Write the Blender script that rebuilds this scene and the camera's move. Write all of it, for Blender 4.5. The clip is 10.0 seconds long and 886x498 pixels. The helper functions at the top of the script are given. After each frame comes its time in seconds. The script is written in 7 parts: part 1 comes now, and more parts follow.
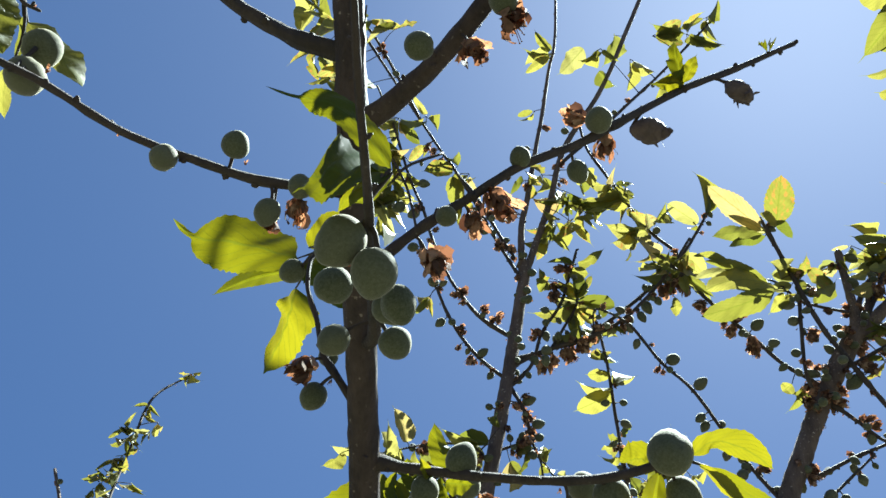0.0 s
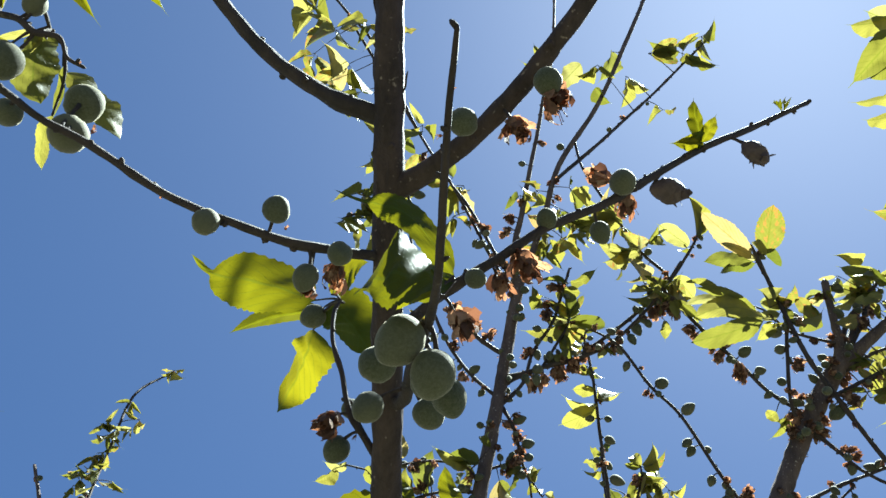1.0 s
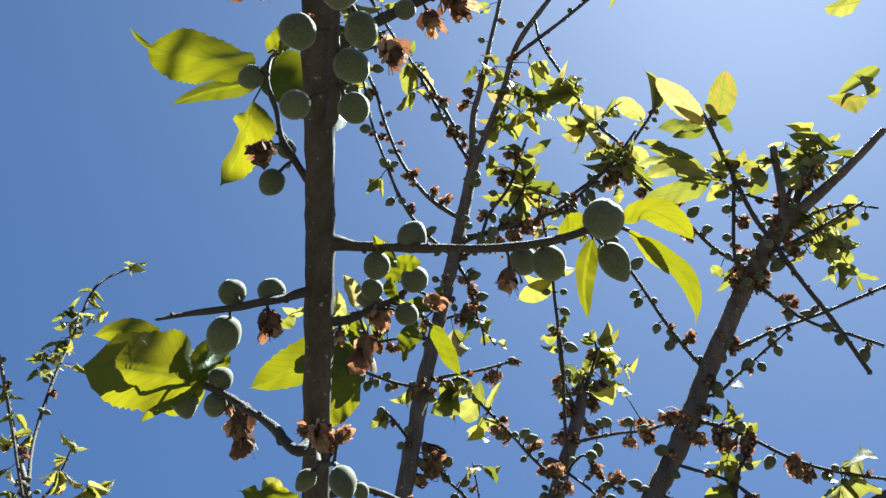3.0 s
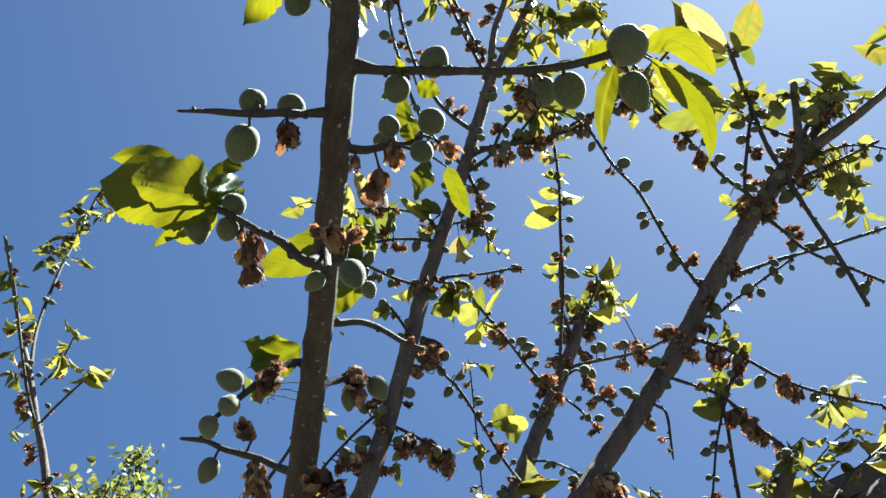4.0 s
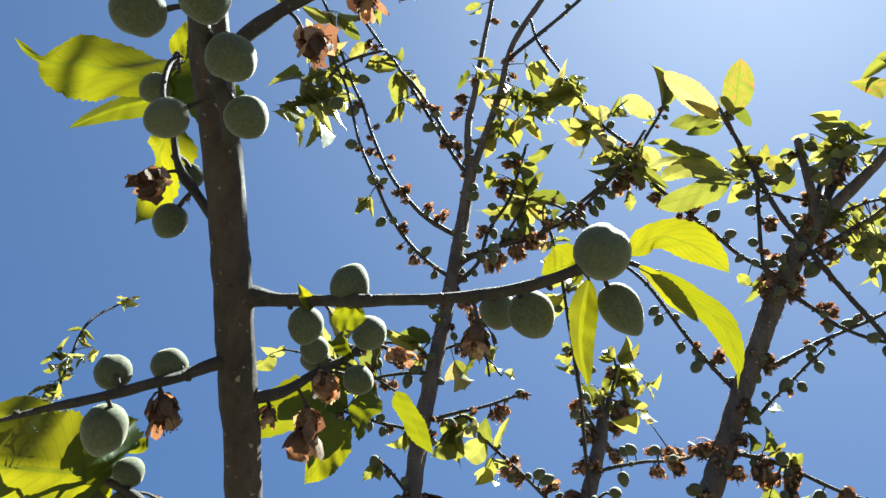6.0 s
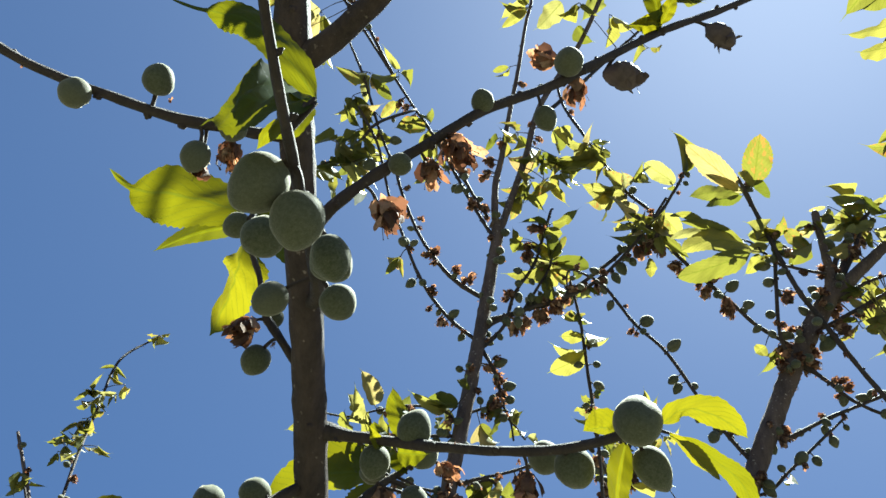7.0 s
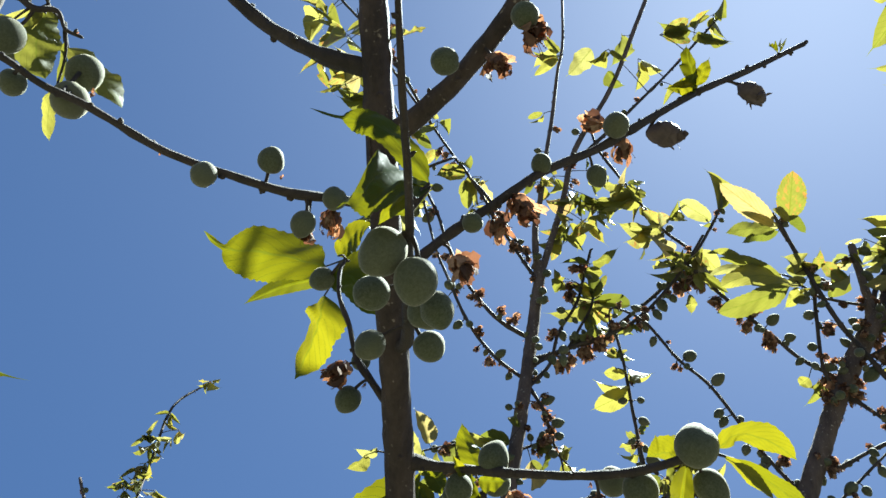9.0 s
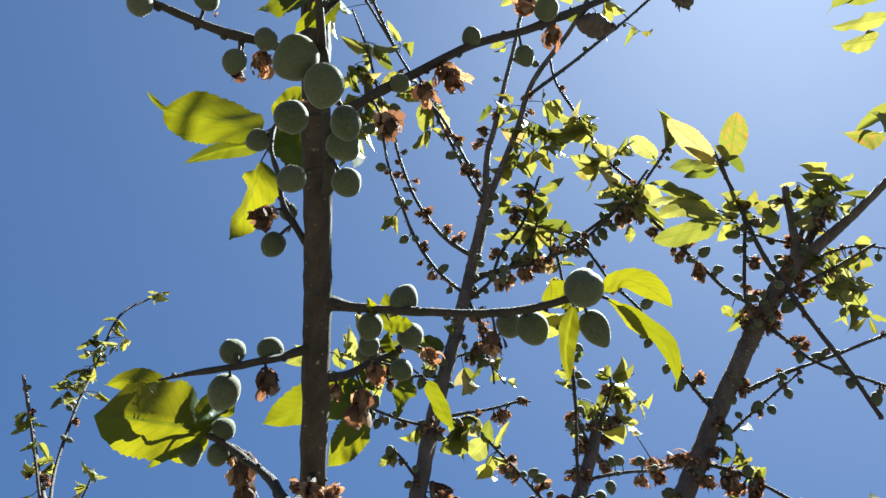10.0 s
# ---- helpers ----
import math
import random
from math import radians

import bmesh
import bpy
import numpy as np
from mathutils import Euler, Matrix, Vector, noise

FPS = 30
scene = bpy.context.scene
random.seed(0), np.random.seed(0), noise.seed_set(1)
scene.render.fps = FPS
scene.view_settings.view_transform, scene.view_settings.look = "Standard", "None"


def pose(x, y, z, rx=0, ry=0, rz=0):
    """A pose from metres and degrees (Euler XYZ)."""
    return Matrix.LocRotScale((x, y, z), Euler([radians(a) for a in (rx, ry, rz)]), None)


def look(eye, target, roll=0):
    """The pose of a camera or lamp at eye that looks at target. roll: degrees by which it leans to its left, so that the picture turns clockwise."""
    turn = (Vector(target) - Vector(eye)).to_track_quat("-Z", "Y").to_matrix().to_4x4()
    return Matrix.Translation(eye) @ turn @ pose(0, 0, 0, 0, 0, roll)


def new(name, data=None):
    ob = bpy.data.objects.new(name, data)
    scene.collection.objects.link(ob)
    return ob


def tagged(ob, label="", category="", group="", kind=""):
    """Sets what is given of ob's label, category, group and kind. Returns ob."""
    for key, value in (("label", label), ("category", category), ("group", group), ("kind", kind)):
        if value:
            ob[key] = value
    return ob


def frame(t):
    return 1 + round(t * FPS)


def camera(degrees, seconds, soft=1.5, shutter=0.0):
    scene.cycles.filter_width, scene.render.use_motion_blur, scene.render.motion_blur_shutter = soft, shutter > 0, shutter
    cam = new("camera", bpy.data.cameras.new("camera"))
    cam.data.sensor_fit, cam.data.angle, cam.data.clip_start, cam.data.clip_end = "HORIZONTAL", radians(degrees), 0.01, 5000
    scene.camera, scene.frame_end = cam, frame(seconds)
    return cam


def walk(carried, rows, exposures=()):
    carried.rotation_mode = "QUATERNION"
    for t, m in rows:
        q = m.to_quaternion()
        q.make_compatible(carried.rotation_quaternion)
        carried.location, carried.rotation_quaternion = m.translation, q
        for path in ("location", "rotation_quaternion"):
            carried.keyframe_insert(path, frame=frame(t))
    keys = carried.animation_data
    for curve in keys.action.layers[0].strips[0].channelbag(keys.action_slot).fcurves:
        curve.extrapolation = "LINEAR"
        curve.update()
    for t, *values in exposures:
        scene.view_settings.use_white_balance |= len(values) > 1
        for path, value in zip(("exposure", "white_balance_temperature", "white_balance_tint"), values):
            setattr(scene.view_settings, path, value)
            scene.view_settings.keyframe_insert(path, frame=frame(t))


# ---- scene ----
cam = camera(61.5, 10.0)
PATH = [
    (0, (-0.0024, 0.0014, 1.6030), (-0.0809, 1.5198, 2.9024), 4.24),
    (0.5, (0.0014, -0.0091, 1.6067), (-0.0677, 1.5010, 2.9161), 4.74),
    (1, (-0.0324, -0.0280, 1.6262), (-0.0520, 1.5034, 2.9125), 4.99),
    (1.5, (-0.0558, -0.0526, 1.6183), (-0.0638, 1.4534, 2.9343), 3.41),
    (2, (-0.0697, -0.0380, 1.5910), (-0.0552, 1.5413, 2.8181), 7.89),
    (2.5, (-0.0329, 0.0235, 1.5564), (0.0245, 1.6276, 2.7496), 4.42),
    (2.7, (-0.0079, 0.0235, 1.5462), (0.0592, 1.6345, 2.7295), 2.72),
    (3.8, (0.0039, 0.0647, 1.4756), (0.0844, 1.7584, 2.5363), 5.98),
    (4, (0.0012, 0.0658, 1.4657), (0.0753, 1.7660, 2.5162), 7.14),
    (4.5, (0.0293, 0.1298, 1.4468), (0.0808, 1.8648, 2.4404), 6.08),
    (5, (0.0385, 0.1390, 1.4973), (0.0974, 1.8589, 2.5165), 5.06),
    (5.5, (0.0536, 0.1047, 1.5551), (0.0698, 1.7574, 2.6814), 3.07),
    (6, (0.0308, 0.1045, 1.6014), (0.0568, 1.7222, 2.7772), 0.82),
    (6.2, (0.0206, 0.0872, 1.5866), (0.0598, 1.6765, 2.8002), 0.98),
    (7.3, (0.0067, 0.0268, 1.6294), (-0.0238, 1.6019, 2.8615), 3.47),
    (7.5, (0.0030, 0.0347, 1.6197), (-0.0405, 1.5743, 2.8955), 1.25),
    (8, (-0.0045, 0.0345, 1.6114), (-0.0788, 1.5889, 2.8677), 2.22),
    (8.5, (-0.0021, 0.0036, 1.6179), (-0.0950, 1.5274, 2.9099), 3.25),
    (9, (-0.0116, -0.0116, 1.5945), (-0.1161, 1.5029, 2.8965), 3.47),
    (9.5, (-0.0360, 0.0156, 1.5787), (-0.0468, 1.6079, 2.7888), 3.97),
    (10, (0.0164, 0.0004, 1.5362), (0.0172, 1.5996, 2.7373), 4.76),
]
walk(cam, [(t, look(eye, target, roll)) for t, eye, target, roll in PATH],
     [(0, 2.56, 5560, -5), (2.7, 2.56, 5570, -5), (4, 2.59, 5670, -6), (5, 2.73, 5790, -7), (6, 2.70, 5780, -7), (7.5, 2.55, 5710, -6), (10, 2.55, 5630, -5)])

# ---- light ----
SUN = Vector((0.3596, 0.4095, 0.8384)).normalized()
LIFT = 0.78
world = bpy.data.worlds.new("sky")
scene.world = world
world.use_nodes = True
wn, wl = world.node_tree.nodes, world.node_tree.links
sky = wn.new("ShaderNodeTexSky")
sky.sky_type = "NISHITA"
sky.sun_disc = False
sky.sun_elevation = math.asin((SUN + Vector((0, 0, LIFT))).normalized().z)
sky.sun_rotation = math.atan2(SUN.x, SUN.y)
sky.air_density, sky.dust_density, sky.ozone_density = 0.4, 1.25, 5.0
sky.altitude = 2360.0
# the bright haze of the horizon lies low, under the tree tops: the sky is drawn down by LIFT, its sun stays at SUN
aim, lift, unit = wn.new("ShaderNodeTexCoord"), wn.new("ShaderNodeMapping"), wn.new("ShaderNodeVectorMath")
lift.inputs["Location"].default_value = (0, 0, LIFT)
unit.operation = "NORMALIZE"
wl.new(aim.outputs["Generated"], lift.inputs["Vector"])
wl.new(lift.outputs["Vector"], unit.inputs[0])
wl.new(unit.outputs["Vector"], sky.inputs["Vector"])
wn["Background"].inputs["Strength"].default_value = 0.05
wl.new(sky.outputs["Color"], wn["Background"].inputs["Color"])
lamp = bpy.data.lights.new("sun", "SUN")
lamp.energy, lamp.angle, lamp.color = 5.0, radians(0.53), (1.0, 0.95, 0.86)
sun = new("sun", lamp)
sun.matrix_world = look((0, 0, 30), Vector((0, 0, 30)) - SUN)


# ---- materials ----
def material(name):
    m = bpy.data.materials.new(name)
    m.use_nodes = True
    return m, m.node_tree.nodes, m.node_tree.links, m.node_tree.nodes["Principled BSDF"]


def noise_node(n, l, scale, detail=4.0, rough=0.6, coords="Object", stretch=None):
    tc = n.new("ShaderNodeTexCoord")
    tex = n.new("ShaderNodeTexNoise")
    tex.inputs["Scale"].default_value, tex.inputs["Detail"].default_value, tex.inputs["Roughness"].default_value = scale, detail, rough
    if stretch:
        mp = n.new("ShaderNodeMapping")
        mp.inputs["Scale"].default_value = stretch
        l.new(tc.outputs[coords], mp.inputs["Vector"])
        l.new(mp.outputs["Vector"], tex.inputs["Vector"])
    else:
        l.new(tc.outputs[coords], tex.inputs["Vector"])
    return tex.outputs["Fac"]


def ramp(n, l, fac, stops):
    r = n.new("ShaderNodeValToRGB")
    while len(r.color_ramp.elements) < len(stops):
        r.color_ramp.elements.new(0.5)
    for e, (p, c) in zip(r.color_ramp.elements, stops):
        e.position, e.color = p, (*c, 1)
    l.new(fac, r.inputs["Fac"])
    return r.outputs["Color"]


def mixed(n, l, fac, a, b, mode="MIX"):
    x = n.new("ShaderNodeMix")
    x.data_type, x.blend_type = "RGBA", mode
    for sock, v in ((x.inputs[0], fac), (x.inputs[6], a), (x.inputs[7], b)):
        if hasattr(v, "is_linked"):
            l.new(v, sock)
        else:
            sock.default_value = v if isinstance(v, float) else (*v, 1)
    return x.outputs[2]


def bumped(n, l, height, strength, distance, target):
    b = n.new("ShaderNodeBump")
    b.inputs["Strength"].default_value, b.inputs["Distance"].default_value = strength, distance
    l.new(height, b.inputs["Height"])
    l.new(b.outputs["Normal"], target)


def bark_material(name, dark, light, lenticel):
    m, n, l, p = material(name)
    big = noise_node(n, l, 60.0, 5.0, 0.65, stretch=(1, 0.6, 0.3))
    fine = noise_node(n, l, 420.0, 6.0, 0.75, stretch=(1, 0.7, 0.22))
    base = ramp(n, l, big, [(0.36, dark), (0.64, light)])
    base = mixed(n, l, 0.45, base, ramp(n, l, fine, [(0.3, dark), (0.75, light)]))
    spots = noise_node(n, l, 260.0, 2.0, 0.5)
    mask = ramp(n, l, spots, [(0.66, (0, 0, 0)), (0.74, (0.8, 0.8, 0.8))])
    l.new(mixed(n, l, mask, base, lenticel), p.inputs["Base Color"])
    p.inputs["Roughness"].default_value = 0.72
    p.inputs["Specular IOR Level"].default_value = 0.35
    cracks = noise_node(n, l, 170.0, 6.0, 0.8, stretch=(1, 0.8, 0.35))
    bumped(n, l, mixed(n, l, 0.5, fine, cracks), 1.0, 0.003, p.inputs["Normal"])
    return m


BARK = bark_material("bark", (0.042, 0.028, 0.023), (0.165, 0.115, 0.090), (0.50, 0.42, 0.33))
YOUNG = bark_material("reddish young bark", (0.020, 0.013, 0.010), (0.094, 0.063, 0.050), (0.32, 0.25, 0.19))
TWIG = bark_material("twig bark", (0.022, 0.017, 0.015), (0.075, 0.052, 0.04), (0.13, 0.11, 0.08))


def fruit_material():
    m, n, l, p = material("downy green fruit")
    info = n.new("ShaderNodeObjectInfo")
    tone = ramp(n, l, info.outputs["Random"], [(0.0, (0.042, 0.050, 0.024)), (0.55, (0.060, 0.065, 0.035)), (1.0, (0.098, 0.096, 0.058))])
    mott = noise_node(n, l, 7.0, 8.0, 0.75)
    col = mixed(n, l, ramp(n, l, mott, [(0.38, (0, 0, 0)), (0.68, (0.75, 0.75, 0.75))]), tone, (0.125, 0.121, 0.077))
    down = noise_node(n, l, 26.0, 6.0, 0.8)
    col = mixed(n, l, 0.25, col, mixed(n, l, 1.0, col, ramp(n, l, down, [(0.36, (0.35, 0.4, 0.35)), (0.5, (1, 1, 1)), (0.62, (2.2, 2.1, 2.1))]), "MULTIPLY"))
    l.new(col, p.inputs["Base Color"])
    p.inputs["Roughness"].default_value = 0.78
    p.inputs["Specular IOR Level"].default_value = 0.25
    p.inputs["Sheen Weight"].default_value = 0.35
    p.inputs["Sheen Roughness"].default_value = 0.35
    p.inputs["Sheen Tint"].default_value = (1.0, 0.93, 0.74, 1)
    p.inputs["Subsurface Weight"].default_value = 0.35
    p.inputs["Subsurface Radius"].default_value = (1.0, 0.9, 0.6)
    p.inputs["Subsurface Scale"].default_value = 0.0015
    bumped(n, l, noise_node(n, l, 34.0, 6.0, 0.8), 0.5, 0.00022, p.inputs["Normal"])
    return m


FRUIT = fruit_material()


def leaf_material(name, tones, glows, through_light, gloss=0.16, rust=0.0):
    m, n, l, p = material(name)
    uv = n.new("ShaderNodeUVMap")
    sep = n.new("ShaderNodeSeparateXYZ")
    l.new(uv.outputs["UV"], sep.inputs[0])

    def maths(op, a, b=None):
        x = n.new("ShaderNodeMath")
        x.operation = op
        for k, v in enumerate((a, b)):
            if v is None:
                continue
            if isinstance(v, float):
                x.inputs[k].default_value = v
            else:
                l.new(v, x.inputs[k])
        return x.outputs[0]

    side = maths("ABSOLUTE", maths("SUBTRACT", sep.outputs["X"], 0.5))
    rise = maths("SUBTRACT", maths("MULTIPLY", sep.outputs["Y"], 9.0), maths("MULTIPLY", side, 7.0))
    saw = maths("ABSOLUTE", maths("SUBTRACT", maths("FRACT", rise), 0.5))
    vein = maths("LESS_THAN", saw, 0.06)
    mid = maths("LESS_THAN", side, 0.022)
    veins = maths("MAXIMUM", maths("MULTIPLY", vein, 0.55), mid)
    info = n.new("ShaderNodeObjectInfo")
    isle = n.new("ShaderNodeNewGeometry")
    own = maths("FRACT", maths("ADD", info.outputs["Random"], isle.outputs["Random Per Island"]))
    tone = ramp(n, l, own, list(zip((0.0, 0.6, 1.0), tones)))
    glow = ramp(n, l, own, list(zip((0.0, 0.3, 0.55, 0.8, 0.95, 1.0), glows)))
    patch = noise_node(n, l, 3.0, 4.0, 0.6, "UV")
    fac = ramp(n, l, patch, [(0.35, (0, 0, 0)), (0.8, (0.45, 0.45, 0.45))])
    tone = mixed(n, l, fac, tone, tones[2])
    glow = mixed(n, l, fac, glow, glows[1])
    if rust:
        blot = ramp(n, l, noise_node(n, l, 5.0, 3.0, 0.6, "UV"), [(0.52, (0, 0, 0)), (0.62, (1, 1, 1))])
        some = ramp(n, l, maths("FRACT", maths("MULTIPLY", own, 7.3)), [(1 - rust, (0, 0, 0)), (1 - rust + 0.05, (0.8, 0.8, 0.8))])
        glow = mixed(n, l, mixed(n, l, 1.0, blot, some, "MULTIPLY"), glow, (0.34, 0.13, 0.03))
        dark = ramp(n, l, maths("FRACT", maths("MULTIPLY", own, 13.7)), [(0.78, (1.1, 1.1, 1.1)), (0.95, (0.62, 0.7, 0.55))])
        glow = mixed(n, l, 1.0, glow, dark, "MULTIPLY")
    glow = mixed(n, l, maths("MULTIPLY", veins, 0.55), glow, (0.10, 0.115, 0.006))
    tone = mixed(n, l, maths("MULTIPLY", veins, 0.3), tone, (0.12, 0.16, 0.05))
    l.new(tone, p.inputs["Base Color"])
    p.inputs["Roughness"].default_value = 0.42
    p.inputs["Specular IOR Level"].default_value = gloss
    tr = n.new("ShaderNodeBsdfTranslucent")
    l.new(glow, tr.inputs["Color"])
    mix = n.new("ShaderNodeMixShader")
    mix.inputs[0].default_value = through_light
    l.new(p.outputs[0], mix.inputs[1])
    l.new(tr.outputs[0], mix.inputs[2])
    l.new(mix.outputs[0], n["Material Output"].inputs["Surface"])
    b = n.new("ShaderNodeBump")
    b.inputs["Strength"].default_value, b.inputs["Distance"].default_value = 0.85, 0.0009
    l.new(maths("ADD", veins, maths("MULTIPLY", patch, 0.6)), b.inputs["Height"])
    l.new(b.outputs["Normal"], p.inputs["Normal"])
    l.new(b.outputs["Normal"], tr.inputs["Normal"])
    return m


LEAF = leaf_material("young yellow-green leaf", [(0.07, 0.085, 0.02), (0.10, 0.112, 0.03), (0.15, 0.145, 0.05)],
                     [(0.138, 0.131, 0.015), (0.202, 0.179, 0.026), (0.254, 0.220, 0.036), (0.297, 0.258, 0.057), (0.331, 0.297, 0.107), (0.327, 0.194, 0.073)], 0.5, 0.34, 0.3)
GREEN = leaf_material("full green leaf", [(0.022, 0.046, 0.011), (0.034, 0.062, 0.014), (0.055, 0.082, 0.022)],
                      [(0.136, 0.128, 0.002), (0.160, 0.146, 0.002), (0.184, 0.160, 0.002), (0.216, 0.184, 0.003), (0.248, 0.208, 0.003), (0.272, 0.224, 0.005)], 0.45)
OLIVE = leaf_material("olive leaf", [(0.07, 0.085, 0.02), (0.10, 0.115, 0.03), (0.14, 0.14, 0.045)],
                      [(0.112, 0.128, 0.024), (0.176, 0.192, 0.040), (0.240, 0.240, 0.048), (0.304, 0.288, 0.064), (0.368, 0.336, 0.096), (0.336, 0.288, 0.096)], 0.45)


def husk_material():
    m, n, l, p = material("withered petal")
    info = n.new("ShaderNodeObjectInfo")
    isl = n.new("ShaderNodeNewGeometry")
    tone = ramp(n, l, isl.outputs["Random Per Island"], [(0.0, (0.048, 0.027, 0.021)), (0.35, (0.135, 0.074, 0.048)), (0.75, (0.26, 0.152, 0.092)), (1.0, (0.45, 0.32, 0.215))])
    tone = mixed(n, l, ramp(n, l, info.outputs["Random"], [(0.4, (0, 0, 0)), (1.0, (0.6, 0.6, 0.6))]), tone, (0.07, 0.03, 0.018))
    patch = noise_node(n, l, 2.5, 6.0, 0.75)
    tone = mixed(n, l, ramp(n, l, patch, [(0.45, (0, 0, 0)), (0.65, (0.7, 0.7, 0.7))]), tone, (0.05, 0.03, 0.018))
    l.new(tone, p.inputs["Base Color"])
    p.inputs["Roughness"].default_value = 0.8
    tr = n.new("ShaderNodeBsdfTranslucent")
    l.new(mixed(n, l, 0.6, tone, mixed(n, l, 1.0, tone, (3.2, 2.2, 1.45), "MULTIPLY")), tr.inputs["Color"])
    mix = n.new("ShaderNodeMixShader")
    mix.inputs[0].default_value = 0.34
    l.new(p.outputs[0], mix.inputs[1])
    l.new(tr.outputs[0], mix.inputs[2])
    l.new(mix.outputs[0], n["Material Output"].inputs["Surface"])
    bumped(n, l, patch, 0.5, 0.0008, p.inputs["Normal"])
    return m


HUSK = husk_material()


def plain(name, a, b, scale, rough, bump=0.0):
    m, n, l, p = material(name)
    f = noise_node(n, l, scale, 6.0, 0.65)
    g = noise_node(n, l, scale * 14, 4.0, 0.6)
    l.new(mixed(n, l, 0.4, ramp(n, l, f, [(0.3, a), (0.7, b)]), ramp(n, l, g, [(0.3, a), (0.7, b)])), p.inputs["Base Color"])
    p.inputs["Roughness"].default_value = rough
    if bump:
        bumped(n, l, g, 0.6, bump, p.inputs["Normal"])
    return m


GROUND = plain("dry orchard soil and grass", (0.036, 0.036, 0.022), (0.085, 0.078, 0.052), 0.6, 0.95, 0.03)
ROOF = plain("dark weathered roofing", (0.022, 0.02, 0.02), (0.06, 0.052, 0.048), 1.5, 0.85, 0.01)
SHELL = plain("shrivelled brown skin", (0.045, 0.03, 0.027), (0.13, 0.09, 0.078), 2.5, 0.75, 0.0006)
TIMBER = plain("dark stained boards", (0.03, 0.024, 0.02), (0.075, 0.058, 0.045), 2.0, 0.8, 0.004)


# ---- building blocks ----
def mesh_of(name, verts, faces, mat, smooth=True, uvs=None):
    me = bpy.data.meshes.new(name)
    me.from_pydata([tuple(v) for v in verts], [], faces)
    if uvs:
        layer = me.uv_layers.new(name="UVMap")
        for k, loop in enumerate(me.loops):
            layer.data[k].uv = uvs[loop.vertex_index]
    if smooth:
        me.polygons.foreach_set("use_smooth", [True] * len(me.polygons))
    me.materials.append(mat)
    me.update()
    return me


def part(name, me, parent, label="", place=None):
    ob = new(name, me)
    ob.parent = parent
    if place is not None:
        ob.matrix_basis = place
    if label:
        tagged(ob, label)
    return ob


def spline(ctl, steps):
    """A smooth line through points (x, y, z, radius)."""
    pts = [np.array(c, float) for c in ctl]
    pts = [2 * pts[0] - pts[1]] + pts + [2 * pts[-1] - pts[-2]]
    made = []
    for a, b, c, d in zip(pts, pts[1:], pts[2:], pts[3:]):
        for k in range(steps):
            t = k / steps
            made.append(0.5 * (2 * b + (c - a) * t + (2 * a - 5 * b + 4 * c - d) * t * t + (3 * b - a - 3 * c + d) * t ** 3))
    made.append(pts[-2])
    return made


def tube(verts, faces, line, sides, rough=0.0, knots=0.0, seed=0.0):
    """Adds a closed tube along line to verts and faces."""
    start = len(verts)
    n = len(line)
    up = Vector((0.31, 0.2, 0.93))
    run = 0.0
    for i, p in enumerate(line):
        c = Vector(p[:3])
        ahead = Vector(line[min(i + 1, n - 1)][:3]) - Vector(line[max(i - 1, 0)][:3])
        ahead.normalize()
        if i:
            run += (c - Vector(line[i - 1][:3])).length
        side = ahead.cross(up)
        if side.length < 0.05:
            side = ahead.cross(Vector((1, 0, 0)))
        side.normalize()
        over = side.cross(ahead)
        r = max(p[3], 0.0003)
        r *= 1 + knots * max(0.0, noise.noise((run * 55 + seed, seed, 0.3))) ** 1.5
        for s in range(sides):
            a = 2 * math.pi * s / sides
            w = r * (1 + rough * noise.noise((c.x * 90 + math.cos(a) * 1.3, c.y * 90 + math.sin(a) * 1.3, c.z * 90 + seed)))
            w = float(w)
            verts.append(c + w * (math.cos(a) * side + math.sin(a) * over))
    for i in range(n - 1):
        for s in range(sides):
            a, b = start + i * sides + s, start + i * sides + (s + 1) % sides
            faces.append((a, a + sides, b + sides, b))
    faces.append(tuple(range(start, start + sides)))
    faces.append(tuple(reversed(range(start + (n - 1) * sides, start + n * sides))))


def fruit_mesh(long, point, seed):
    """A young stone fruit of radius 1, its tip towards +z: seam, small point and shoulder dimple."""
    rings, sides = 14, 20
    verts, faces = [], []
    for i in range(rings + 1):
        t = math.pi * i / rings
        z = -math.cos(t)
        r = math.sin(t)
        z2 = z * long + (point * max(0.0, z) ** 6 if z > 0 else 0.10 * (1 - r) ** 2)
        for s in range(sides):
            a = 2 * math.pi * s / sides
            seam = 1 - 0.085 * math.exp(-((math.atan2(math.sin(a), math.cos(a)) / 0.22) ** 2))
            w = r * seam * (1 + 0.07 * noise.noise((math.cos(a) + seed, math.sin(a), z * 1.2)) + 0.02 * noise.noise((3 * math.cos(a) + seed, 3 * math.sin(a), z * 3)))
            if z > 0.5:
                w *= 1 - point * 0.35 * (z - 0.5)
            verts.append((w * math.cos(a), w * math.sin(a), z2))
    for i in range(rings):
        for s in range(sides):
            a, b = i * sides + s, i * sides + (s + 1) % sides
            faces.append((a, b, b + sides, a + sides))
    return mesh_of("fruit", verts, faces, FRUIT)


FRUITS = [fruit_mesh(1.05, 0.08, 0), fruit_mesh(1.12, 0.14, 3), fruit_mesh(1.0, 0.06, 7), fruit_mesh(1.08, 0.10, 11), fruit_mesh(1.15, 0.12, 29)]
SLIM = [fruit_mesh(1.22, 0.28, 14), fruit_mesh(1.34, 0.34, 18), fruit_mesh(1.15, 0.2, 23)]


